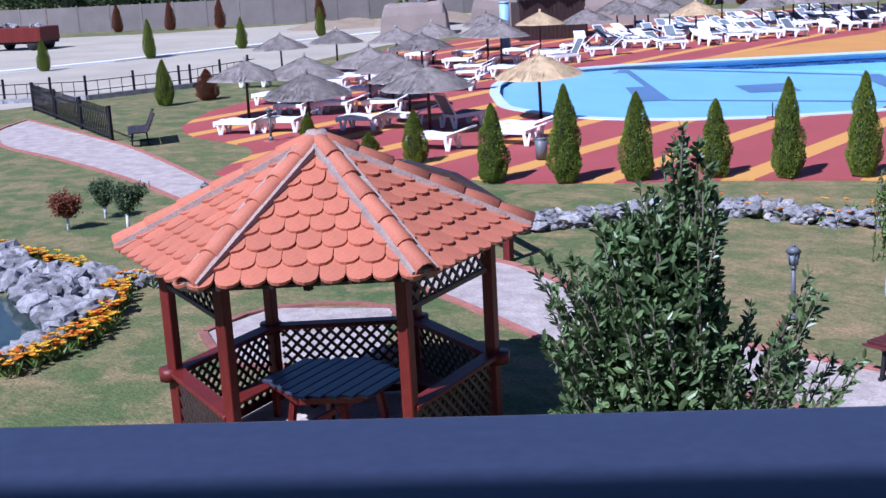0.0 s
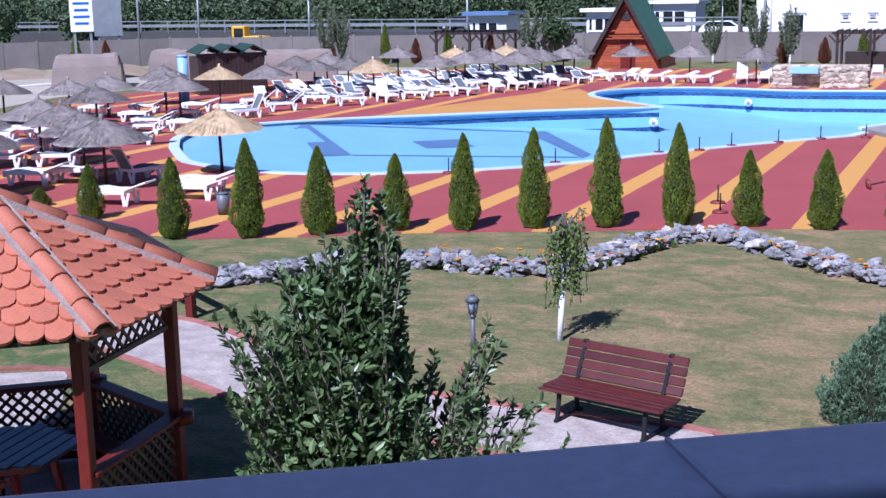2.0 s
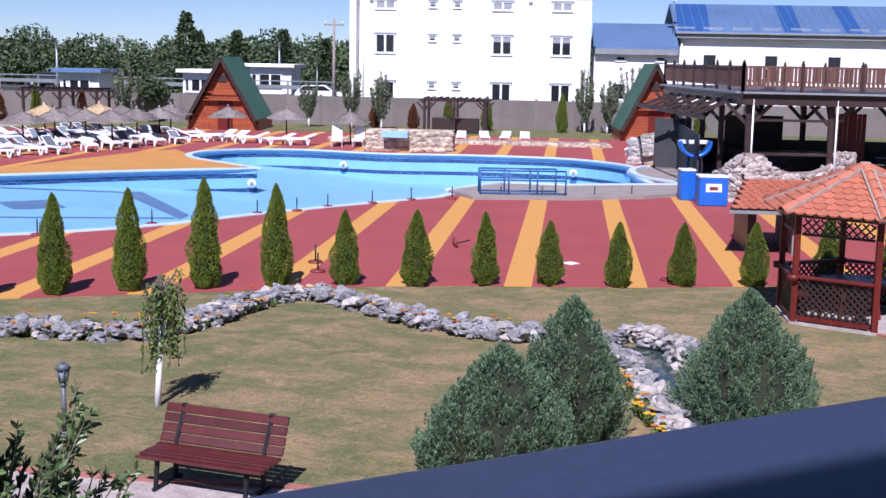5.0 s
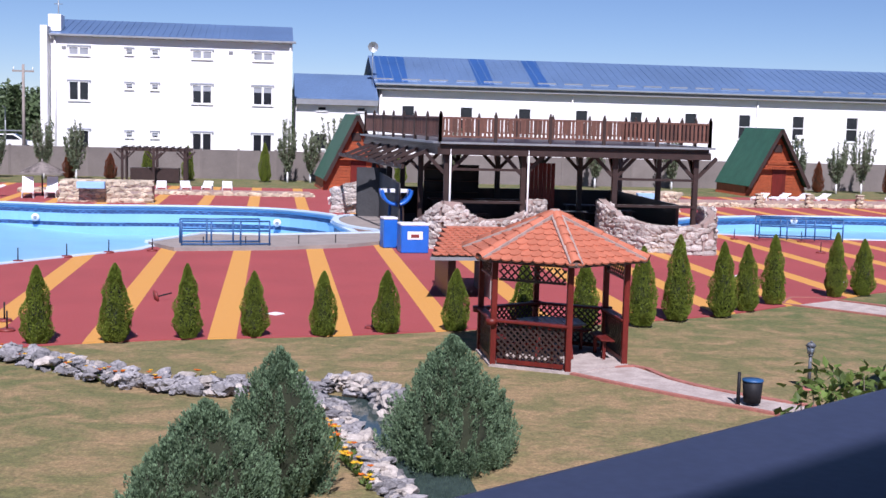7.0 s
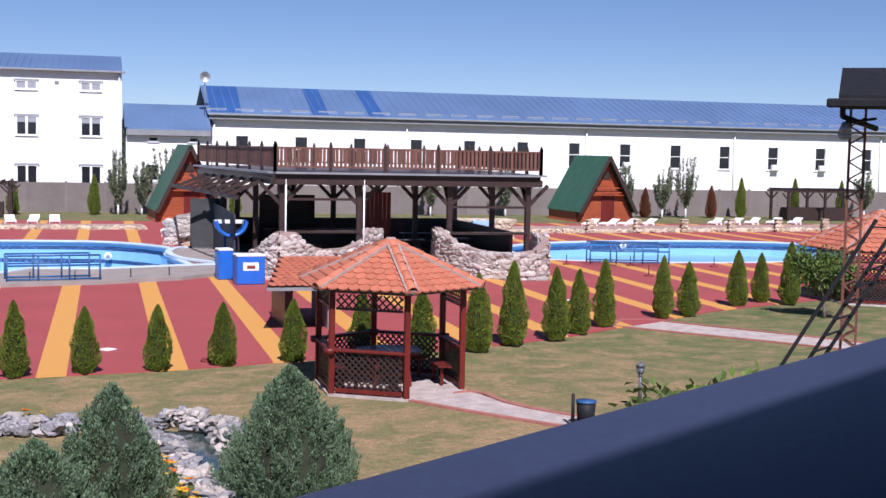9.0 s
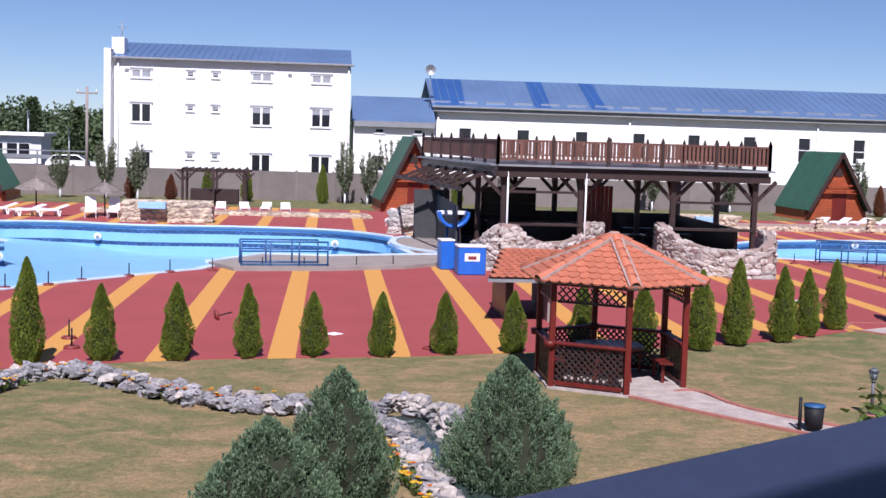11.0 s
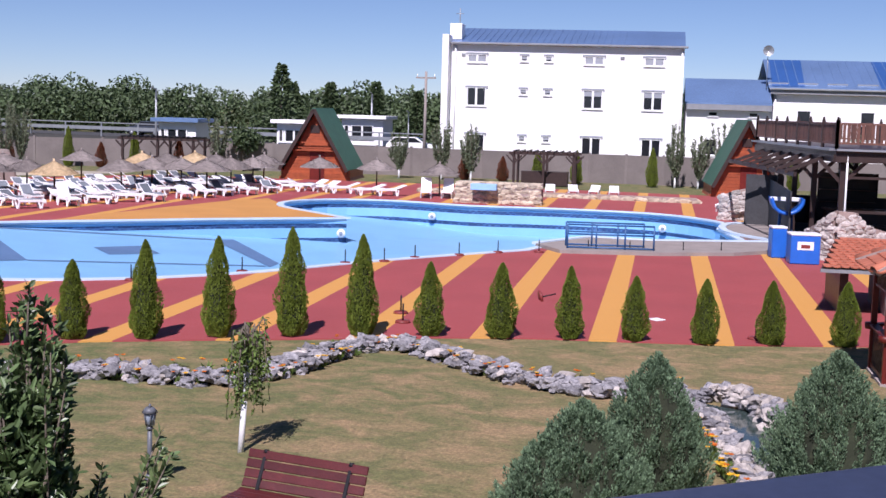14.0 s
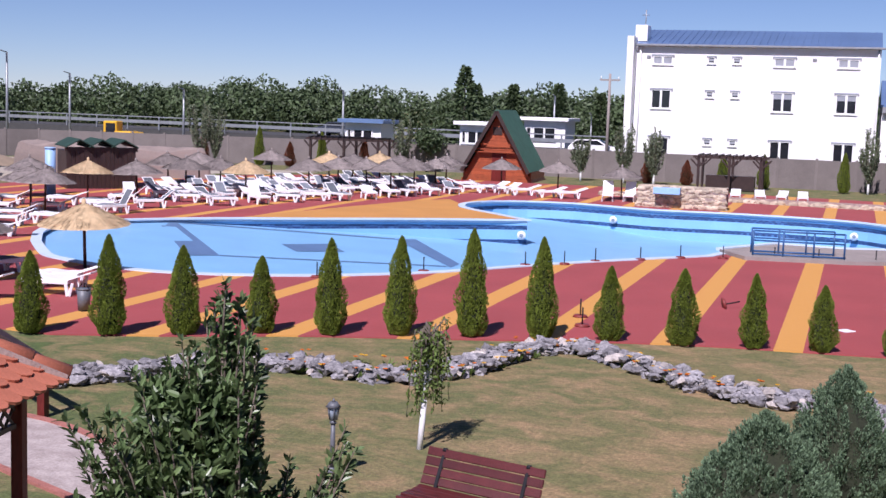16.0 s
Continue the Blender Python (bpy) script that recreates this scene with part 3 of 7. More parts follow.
def long_building():
    t = thing("long_building", pose(0, 0, 0), "long white hall with blue sheet roof", "building")
    y = 99.0
    part("wall", boxed((41.4, y + 7, 3.5), (66.4, 14, 7.0)), M_WHITE, t)
    bm = bmesh.new()
    gable(bm, 7.75, 75, y, y + 14, 7.25, 9.45, 0.6)
    roof = part("roof", bm, M_BLUEROOF, t)
    for i in range(96):
        x = 7.9 + i * 0.7
        bm = bmesh.new()
        beam(bm, (x, y - 0.58, 7.19), (x, y + 6.9, 9.55), 0.05, 0.04)
        part("roof_rib", bm, M_BLUEROOF, roof)
    for x0, x1 in ((8.0, 10.4), (16.0, 17.3), (20.6, 21.8)):
        bm = bmesh.new()
        quad(bm, [(x0, y - 0.55, 7.215), (x1, y - 0.55, 7.215), (x1 + 0.3, y + 6.9, 9.557), (x0 + 0.2, y + 6.9, 9.557)])
        part("roof_sheet", bm, M_BLUEDARK, roof, "darker new blue sheet")
    part("fascia", boxed((41.4, y - 0.3, 6.85), (67.0, 0.5, 0.38)), M_GUTTER, t, "dark grey eave soffit")
    part("gutter", boxed((41.4, y - 0.68, 7.03), (67.2, 0.16, 0.14), 0.03), M_STEEL, t)
    for i in range(30):
        part("snow_guard", boxed((8.5 + i * 2.2, y + 0.2, 7.48), (1.5, 0.08, 0.1)), M_STEEL, roof)
    for x in (8.33, 23.8, 39.44, 53.33, 68):
        bm = bmesh.new()
        rod(bm, (x, y - 0.12, 6.5), (x, y - 0.12, 0), 0.07)
        part("downpipe", bm, M_PVC, t)
    for i, x in enumerate((10.5, 15.18, 19.92, 24.62, 29.16, 33.78, 38.39, 43.03, 47.74, 52.43, 57.16, 61.9, 66.6)):
        window(t, x, 4.43, 1.15, 2.1, y, 1, 0.0)
        part("window_bar", boxed((x, y - 0.04, 4.43), (1.0, 0.06, 0.06)), M_PVC, t)
    for x in (43.03, 57.16, 61.9):
        part("air_conditioner", boxed((x + 0.1, y - 0.3, 3.62), (0.7, 0.4, 0.5), 0.03), M_PVC, t)
    c = thing("connecting_building", pose(0, 0, 0), "low white link with blue sheet roof", "building")
    part("wall", boxed((4.75, 101.5, 2.85), (6.3, 10, 5.7)), M_WHITE, c)
    bm = bmesh.new()
    gable(bm, 1.5, 7.9, 96.4, 106.5, 5.85, 7.65, 0.4)
    part("roof", bm, M_BLUEROOF, c)
    part("fascia", boxed((4.75, 96.2, 5.5), (6.25, 0.4, 0.42)), M_GUTTER, c)
    window(c, 3.6, 5.0, 0.8, 0.4, 96.5, 1)
    window(c, 6.6, 5.0, 0.8, 0.4, 96.5, 1)
    window(c, 3.5, 2.5, 1.1, 1.3, 96.5, 1)
    bm = bmesh.new()
    rod(bm, (7.6, 99, 7.0), (7.6, 99, 9.9), 0.03)
    for i in range(10):
        a, b = i / 10 * 6.283, (i + 1) / 10 * 6.283
        quad(bm, [(7.6, 98.9, 9.9), (7.6 + 0.42 * math.cos(a), 98.7, 9.9 + 0.42 * math.sin(a)), (7.6 + 0.42 * math.cos(b), 98.7, 9.9 + 0.42 * math.sin(b)), (7.6, 98.9, 9.9)][:3])
    part("satellite_dish", bm, M_STEEL, c)


long_building()


# ---- fence wall: panels between posts ----
def fence_line():
    t = thing("fence_wall", pose(0, 0, 0), "brown-grey concrete panel boundary wall", "wall", kind="structure")
    pts = [(78, 86), (-20, 86.5), (-37, 84), (-58, 79), (-70, 67), (-86, 58), (-115, 49)]
    k = 0
    for a, b in zip(pts, pts[1:]):
        a, b = Vector((*a, 0)), Vector((*b, 0))
        n = max(1, round((b - a).length / 2.5))
        ang = math.atan2((b - a).y, (b - a).x)
        w = (b - a).length / n
        for i in range(n):
            p = a.lerp(b, (i + 0.5) / n)
            m = Matrix.Translation(p) @ Matrix.Rotation(ang, 4, "Z")
            part("panel", boxed((0, 0, 0.95), (w - 0.12, 0.1, 2.05), 0, m), M_FENCE, t)
            part("post", boxed((w / 2, 0, 1.0), (0.16, 0.16, 2.15), 0, m), M_FENCE, t)
    return t


fence_line()
tagged(sheet("side_road", [[(-62, 95), (-17.2, 95), (-17.2, 103), (-62, 106)]], 1.0, M_ASPHALT, 1.1), "raised side road beyond the wall", "road", kind="structure")
tagged(sheet("road", [[(-400, 135), (-60, 112), (-20, 104), (-20, 112), (-60, 122), (-400, 147)]], 1.35, M_ASPHALT, 1.5), "raised asphalt highway beyond the wall", "road", kind="structure")


# ---- plants ----
def conifer_mesh(seed, h, r, n, size, droop=0.2, waist=0.16, open_=0.0):
    """Verts and faces of a dense conical crown made of small upright sprays."""
    rg = random.Random(seed)
    V, F = [], []
    ph = [rg.uniform(0, 6.28) for _ in range(4)]
    for i in range(n):
        u = rg.random() ** 1.35
        a = rg.uniform(0, 6.283)
        prof = min(1.0, (u + 0.05) / (waist * 1.9)) ** 0.32 * (1 - u ** 1.7) ** 0.75
        lump = 1 + 0.13 * math.sin(3 * a + ph[0] + 9 * u) + 0.10 * math.sin(5 * a + ph[1] - 14 * u) + 0.06 * math.sin(23 * u + ph[2])
        rr = r * prof * lump * (1 - open_ * rg.random() ** 2) * rg.uniform(0.84, 1.06)
        p = Vector((math.cos(a) * rr, math.sin(a) * rr, 0.05 + u * (h - 0.05)))
        out = Vector((math.cos(a), math.sin(a), 0))
        d = (out * rg.uniform(0.25, 0.8) + Vector((0, 0, 1)) * rg.uniform(0.5, 1.1) + rnd3(rg) * 0.35)
        leaf(V, F, p - d.normalized() * size * 0.5, d, out + rnd3(rg) * 0.6, size * rg.uniform(0.8, 1.5), size * rg.uniform(0.55, 0.9))
    # closed hull for the twigs inside, coloured dark as the shade among them
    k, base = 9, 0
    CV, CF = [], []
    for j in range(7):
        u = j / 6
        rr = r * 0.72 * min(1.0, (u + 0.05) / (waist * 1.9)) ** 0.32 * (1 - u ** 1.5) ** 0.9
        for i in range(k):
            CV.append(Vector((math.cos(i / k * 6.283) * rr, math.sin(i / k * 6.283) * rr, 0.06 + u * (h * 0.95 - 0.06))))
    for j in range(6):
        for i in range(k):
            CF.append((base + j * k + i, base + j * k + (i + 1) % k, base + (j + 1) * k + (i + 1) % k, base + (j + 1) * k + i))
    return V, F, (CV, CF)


def thuja(seed, label="clipped narrow green thuja on the lawn edge", material=None, r=0.37):
    t = thing("thuja", pose(0, 0, -50), label, "conifer", "thujas along the pool deck")
    V, F, C = conifer_mesh(seed, 1.6, r * 0.87, 9500, 0.036)
    cr = raw("crown", V, F, material or M_THUJA, t)
    raw("twig_shade_hull", *C, M_TWIGSHADE, cr, "dark inner twigs")
    bm = bmesh.new()
    rod(bm, (0, 0, -0.05), (0, 0, 0.3), 0.05, 0.04)
    part("trunk", bm, M_BARK, t)
    return t


protos = [thuja(11), thuja(12, r=0.35), thuja(13, r=0.38)]
THUJAS = [(-15.15, 20.35, 1.64), (-13.72, 20.9, 2.0), (-12.47, 21.6, 1.8), (-11.19, 22.5, 1.59), (-9.87, 22.95, 1.99), (-8.6, 23.6, 2.06), (-7.23, 24.15, 2.25), (-5.88, 24.63, 2.12),
          (-4.55, 25.12, 1.57), (-3.09, 25.4, 1.59), (-1.69, 25.75, 1.55), (-0.35, 26.0, 1.38), (1.1, 26.12, 1.38), (2.47, 26.5, 1.36), (4.01, 26.78, 1.38),
          (5.6, 27.1, 1.5), (7.0, 27.2, 1.6), (8.4, 27.43, 1.85), (9.51, 28.21, 2.05), (10.82, 28.79, 1.84), (11.79, 29.72, 1.69), (12.95, 30.82, 1.85), (15.32, 32.23, 1.8), (16.31, 32.63, 1.59),
          (18.95, 34.6, 1.75), (20.2, 35.4, 1.6), (20.9, 34.8, 2.0), (-18.2, 21.5, 1.25), (-22.5, 22.4, 0.9), (-20.6, 22.6, 0.45)]
rg = random.Random(5)
for i, (x, y, h) in enumerate(THUJAS):
    if i < 3:
        ob = protos[i]
        ob.matrix_basis = pose(x, y, 0.0, 0, 0, rg.uniform(0, 360))
    else:
        ob = copy_thing(protos[i % 3], pose(x, y, 0.0, 0, 0, rg.uniform(0, 360)))
    w = rg.uniform(0.92, 1.05) * (0.75 + 0.25 * h / 1.6)
    ob.scale = (w, w, h / 1.6)
# darker conifers by the yard, the lawn and along the wall
for x, y, h in [(-53.8, 35.8, 1.6), (-53.4, 42.0, 2.1), (-52.6, 47.8, 1.75), (-54.3, 55.9, 1.8), (-34.6, 27.65, 1.6), (-8.2, 83.5, 2.2), (-5.6, 83.6, 2.3), (-0.6, 83.5, 2.6), (-41.0, 81.5, 2.8), (-36.5, 82.5, 2.6),
                (-62, 73, 2.6), (-22.5, 84.8, 2.4), (46.0, 84, 3.0), (50.5, 84, 3.0), (54.5, 84, 2.9), (8.5, 84, 2.4)]:
    ob = copy_thing(protos[2], pose(x, y, 0, 0, 0, rg.uniform(0, 360)))
    tagged(ob, "slender dark green conifer standing alone", "conifer", "conifers round the grounds")
    ob.scale = (1.0, 1.0, h / 1.6) if y < 60 else (1.25, 1.25, h / 1.6)
rust = thuja(14, "dead rust-brown conifer by the boundary wall", M_RUST, 0.42)
spots = [(-13.2, 83.6, 1.9), (-10.6, 83.8, 1.7), (-71.5, 63.0, 2.2), (-75, 61.2, 2.2), (-79, 59.4, 2.1), (-66, 68.0, 2.1), (-60.5, 74.5, 2.0), (-33.5, 83.2, 2.2), (-45, 80.5, 2.2), (38.0, 83.5, 2.2), (43.3, 83.5, 2.4), (-34.4, 29.4, 1.1), (35.2, 83.6, 1.9), (-38.8, 82, 1.8)]
for i, (x, y, h) in enumerate(spots):
    m = pose(x, y, 0, 0, 0, 40 * i)
    ob = rust if i == 0 else copy_thing(rust, m)
    ob.matrix_basis = m
    tagged(ob, group="dead conifers")
    ob.scale = (1.15, 1.15, h / 1.6)


def juniper(x, y, h, r, seed, n, low=0.3):
    """A dense bushy conifer: upswept plumes set all over a rounded cone, each a spindle of fine scaly sprays."""
    t = thing("juniper", pose(x, y, 0), "bushy blue-green juniper on the lawn", "shrub", "junipers")
    rg = random.Random(seed)
    V, F = [], []
    ph = [rg.uniform(0, 6.28) for _ in range(3)]

    def radius(u, a):
        lump = 1 + 0.10 * math.sin(3 * a + ph[0] + 4 * u) + 0.07 * math.sin(7 * a + ph[1] - 9 * u)
        return r * lump * min(1.0, 0.72 + u * 1.6) * max(0.0, 1 - ((u - low) / (1 - low)) ** 1.25 if u > low else 1.0) ** 0.8

    for k in range(n):
        u, a = rg.random() ** 1.25, rg.uniform(0, 6.283)
        out = Vector((math.cos(a), math.sin(a), 0))
        rr = radius(u, a)
        ln = rg.uniform(0.28, 0.54) * (0.8 + 0.2 * h / 1.8)
        d = (out * rg.uniform(0.35, 0.75) * (1 - 0.6 * u) + Vector((0, 0, 1)) + rnd3(rg) * 0.14).normalized()
        tip = out * rr * (0.84 + 0.32 * rg.random()) + Vector((0, 0, 0.1 + u * (h - 0.1)))
        root = tip - d * ln
        fat = rg.uniform(0.05, 0.095)
        for j in range(90):
            q = rg.random()
            side = rnd3(rg)
            p = root + d * ln * q + side * fat * (1 - q) ** 0.6 * min(1, q * 4 + 0.3)
            leaf(V, F, p, d + side * 0.5, side, rg.uniform(0.03, 0.052), rg.uniform(0.016, 0.026))
    # solid core behind the plumes, painted dark for the shade in their gaps
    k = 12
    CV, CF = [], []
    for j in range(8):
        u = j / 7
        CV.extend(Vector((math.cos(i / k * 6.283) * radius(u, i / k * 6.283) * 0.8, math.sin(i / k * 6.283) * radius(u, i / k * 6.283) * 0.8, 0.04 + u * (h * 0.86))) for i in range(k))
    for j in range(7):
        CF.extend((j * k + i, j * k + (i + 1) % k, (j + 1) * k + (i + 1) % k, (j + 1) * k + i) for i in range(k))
    cr = raw("crown", V, F, M_JUNIPER, t)
    raw("twig_shade_hull", CV, CF, M_TWIGSHADE, cr, "dark inner twigs")
    bm = bmesh.new()
    rod(bm, (0, 0, -0.05), (0.03, 0, 0.5), 0.09, 0.06)
    part("trunk", bm, M_BARK, t)


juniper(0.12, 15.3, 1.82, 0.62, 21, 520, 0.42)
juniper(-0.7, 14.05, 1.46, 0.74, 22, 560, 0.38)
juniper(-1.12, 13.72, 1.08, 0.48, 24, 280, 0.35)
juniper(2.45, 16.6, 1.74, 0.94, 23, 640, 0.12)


def limb(bm, rg, a, d, ln, r, depth, tips, spread=0.6, up=0.2):
    """A branch that bends and forks; gathers the tips for the leaves."""
    b = a + d * ln
    rod(bm, a, b, r, r * 0.7, 6)
    tips.append((b, d, depth))
    if depth == 0:
        return
    for _ in range(rg.choice((2, 3))):
        nd = (d + rnd3(rg) * spread + Vector((0, 0, up))).normalized()
        limb(bm, rg, a.lerp(b, rg.uniform(0.6, 1.0)), nd, ln * rg.uniform(0.6, 0.85), r * 0.62, depth - 1, tips, spread, up)


def oval(V, F, p, d, up, l, w):
    """One oval leaf, folded along its rib."""
    d, up = d.normalized(), up.normalized()
    s = d.cross(up)
    if s.length < 1e-3:
        s = Vector((1, 0, 0))
    s.normalize()
    n = s.cross(d) * w * 0.12
    i = len(V)
    V += [p, p + d * l * 0.28 + s * w * 0.46 + n, p + d * l * 0.7 + s * w * 0.42 + n, p + d * l, p + d * l * 0.7 - s * w * 0.42 + n, p + d * l * 0.28 - s * w * 0.46 + n]
    F += [(i, i + 1, i + 2, i + 3), (i, i + 3, i + 4, i + 5)]


def laurel():
    t = thing("laurel_bush", pose(-3.72, 7.05, 0), "tall glossy dark green cherry laurel bush", "bush")
    rg = random.Random(31)
    V, F = [], []
    bm = bmesh.new()
    ax = Vector((0.89, 0.46, 0))   # across the view
    # (sideways, height) of the tips of the main shoots
    shoots = [(-0.02, 3.56), (-0.06, 3.47), (-0.15, 3.3), (0.12, 3.3), (0.2, 3.1), (-0.3, 3.15), (0.22, 2.9), (0.2, 2.7), (-0.1, 3.05), (0.05, 2.8), (-0.58, 3.02), (-0.5, 2.85), (-0.42, 2.8), (-0.9, 2.8), (-1.0, 2.7), (-0.75, 2.65),
              (-0.95, 2.4), (-0.8, 2.2), (-0.9, 2.0), (-0.5, 2.4), (-0.2, 2.5), (0.1, 2.4), (0.2, 2.2), (0.42, 2.3), (0.55, 2.12), (0.8, 2.5), (0.85, 2.4), (0.92, 2.2), (1.05, 2.05), (1.15, 1.95), (1.25, 1.9),
              (0.7, 2.05), (-0.3, 2.1), (-0.6, 1.9), (0.3, 1.9), (0.6, 1.75), (0.9, 1.75), (-0.85, 1.65), (0.0, 2.0)]
    for k in range(270):
        sx, sz = shoots[k % len(shoots)]
        if k >= len(shoots):
            sx, sz = sx * rg.uniform(0.5, 1.0) + rg.gauss(0, 0.1), sz - abs(rg.gauss(0, 0.3)) - 0.05
            if 0.28 < sx < 0.75:
                sz = min(sz, 2.12)
        dep = rg.uniform(-0.7, 0.7) * max(0.15, min(1.0, (3.6 - sz) / 1.2))
        tip = ax * sx + Vector((-0.46, 0.89, 0)) * dep + Vector((0, 0, sz))
        root = Vector((tip.x * 0.35, tip.y * 0.35, max(0.1, sz - rg.uniform(1.0, 1.5))))
        mid = root.lerp(tip, 0.55) + rnd3(rg) * 0.06
        rod(bm, root, mid, 0.016, 0.011, 5)
        rod(bm, mid, tip, 0.011, 0.004, 5)
        for j in range(64):
            s = 1 - rg.random() ** 1.3 * 0.85
            p = root.lerp(mid, s / 0.55) if s < 0.55 else mid.lerp(tip, (s - 0.55) / 0.45)
            side = rnd3(rg)
            d = (tip - mid).normalized() * 0.7 + side * rg.uniform(0.5, 1.0)
            oval(V, F, p, d, side.cross(d) + Vector((0, 0, 0.9)), rg.uniform(0.055, 0.098), rg.uniform(0.024, 0.036))
    for k in range(5200):
        a, u = rg.uniform(0, 6.283), rg.random()
        z = 0.9 + 2.0 * u
        rr = (1.06 - 0.27 * z) * rg.uniform(0.3, 1.0) ** 0.6
        p = ax * (math.cos(a) * rr * 1.05 - 0.24) + Vector((-0.46, 0.89, 0)) * math.sin(a) * rr + Vector((0, 0, z))
        oval(V, F, p, rnd3(rg) + Vector((0, 0, 0.5)), rnd3(rg), 0.11, 0.042)
    raw("leaves", V, F, M_LAUREL, t)
    part("stem", bm, M_BARK, t, "thin brown shoots")


laurel()


def broadleaf(name, x, y, h, crown, label, material, bark, seed, trunk=0.4, leaves=1500, size=0.09, weep=False, r=0.05, spread=0.6, up=0.25, lean=(0, 0)):
    t = thing(name, pose(x, y, 0), label, "tree")
    rg = random.Random(seed)
    bm = bmesh.new()
    th = h * trunk
    a = Vector((0, 0, -0.05))
    b = Vector((lean[0], lean[1], th))
    rod(bm, a, b, r, r * 0.7)
    part("trunk", bm, bark, t)
    bm = bmesh.new()
    tips = []
    for k in range(5):
        d = (Vector((math.cos(k * 1.256), math.sin(k * 1.256), 0)) * (1.0 if weep else 0.55) + Vector((0, 0, 0.5 if weep else 1.0)) + rnd3(rg) * 0.25).normalized()
        limb(bm, rg, b, d, (h - th) * 0.36, r * 0.5, 2, tips, spread, -0.5 if weep else up)
    part("branch", bm, M_BARK, t)
    V, F = [], []
    for k in range(leaves):
        p, d, dep = rg.choice(tips)
        off = rnd3(rg) * rg.uniform(0, crown)
        if weep:
            off.z = -abs(off.z) * 2.0
        q = p - d * rg.uniform(0, 0.3) + off
        if q.z < 0.25:
            q.z = rg.uniform(0.3, 0.8)
        leaf(V, F, q, rnd3(rg) + Vector((0, 0, -0.6 if weep else 0.3)), rnd3(rg), size * rg.uniform(0.7, 1.3), size * 0.6)
    raw("crown", V, F, material, t)
    return t




def weeping_tree(x, y):
    t = thing("young_tree", pose(x, y, 0), "young weeping tree with whitewashed trunk", "tree")
    rg = random.Random(41)
    bm = bmesh.new()
    rod(bm, (0, 0, -0.05), (0.03, 0.06, 0.7), 0.045, 0.038)
    rod(bm, (0.03, 0.06, 0.7), (0.05, 0.14, 1.25), 0.038, 0.03)
    part("trunk", bm, M_LIME, t)
    bm = bmesh.new()
    V, F = [], []
    top = Vector((0.05, 0.16, 1.55))
    rod(bm, (0.05, 0.14, 1.25), top, 0.028, 0.02)
    for k in range(30):
        a = rg.uniform(0, 6.283)
        r = rg.uniform(0.12, 0.36)
        end = 0.45 + rg.random() ** 1.5 * 0.9
        p0 = top + Vector((0, 0, rg.uniform(-0.25, 0.05)))
        p1 = p0 + Vector((math.cos(a) * r * 0.7, math.sin(a) * r * 0.7, rg.uniform(0.08, 0.26)))
        p2 = Vector((p0.x + math.cos(a) * r, p0.y + math.sin(a) * r, end))
        rod(bm, p0, p1, 0.012, 0.008, 5)
        rod(bm, p1, p2, 0.008, 0.004, 5)
        for j in range(46):
            q = p1.lerp(p2, rg.random()) + rnd3(rg) * 0.045
            leaf(V, F, q, rnd3(rg) + Vector((0, 0, -0.9)), rnd3(rg), rg.uniform(0.05, 0.09), 0.04)
    part("branch", bm, M_BARK, t)
    raw("crown", V, F, M_LEAF, t)


weeping_tree(-5.4, 15.8)
for i, (x, y, h, mm, lab) in enumerate([(-19.9, 13.3, 0.85, M_RUST, "small brownish round conifer on white stem"), (-20.1, 14.3, 0.95, M_WOODS, "small dark round conifer on white stem"), (-18.75, 13.8, 1.15, M_WOODS, "small dark round conifer on white stem")]):
    broadleaf("small_tree", x, y, h, 0.15, lab, mm, M_LIME, 45 + i, 0.32, 4500, 0.05, False, 0.035, 0.7)
def slim_tree(x, y, h, seed):
    """A young upright tree: many steep shoots from a short limewashed stem, leaves all along them."""
    t = thing("slim_tree", pose(x, y, 0), "slim grey-green upright young tree by the wall", "tree", "young trees along the wall")
    rg = random.Random(seed)
    bm = bmesh.new()
    rod(bm, (0, 0, -0.05), (0, 0, 0.7), 0.08, 0.06)
    part("trunk", bm, M_LIME, t)
    bm = bmesh.new()
    V, F = [], []
    for k in range(22):
        a, w = rg.uniform(0, 6.283), rg.uniform(0.12, 0.3) * h * rg.uniform(0.5, 1)
        p0 = Vector((0, 0, rg.uniform(0.6, 0.3 * h)))
        p2 = Vector((math.cos(a) * w, math.sin(a) * w, h * rg.uniform(0.62, 1.12)))
        p1 = p0.lerp(p2, 0.45) + Vector((math.cos(a), math.sin(a), -0.2)) * w * 0.3
        rod(bm, p0, p1, 0.03, 0.02, 5)
        rod(bm, p1, p2, 0.02, 0.006, 5)
        for j in range(85):
            u = rg.random() ** 0.8
            p = p0.lerp(p1, u / 0.45) if u < 0.45 else p1.lerp(p2, (u - 0.45) / 0.55)
            leaf(V, F, p + rnd3(rg) * 0.16 * (1.15 - u), rnd3(rg) * 0.7 + Vector((0, 0, 0.7)), rnd3(rg), rg.uniform(0.12, 0.24), rg.uniform(0.06, 0.11))
    part("branch", bm, M_BARK, t)
    raw("crown", V, F, M_GREYTREE, t)


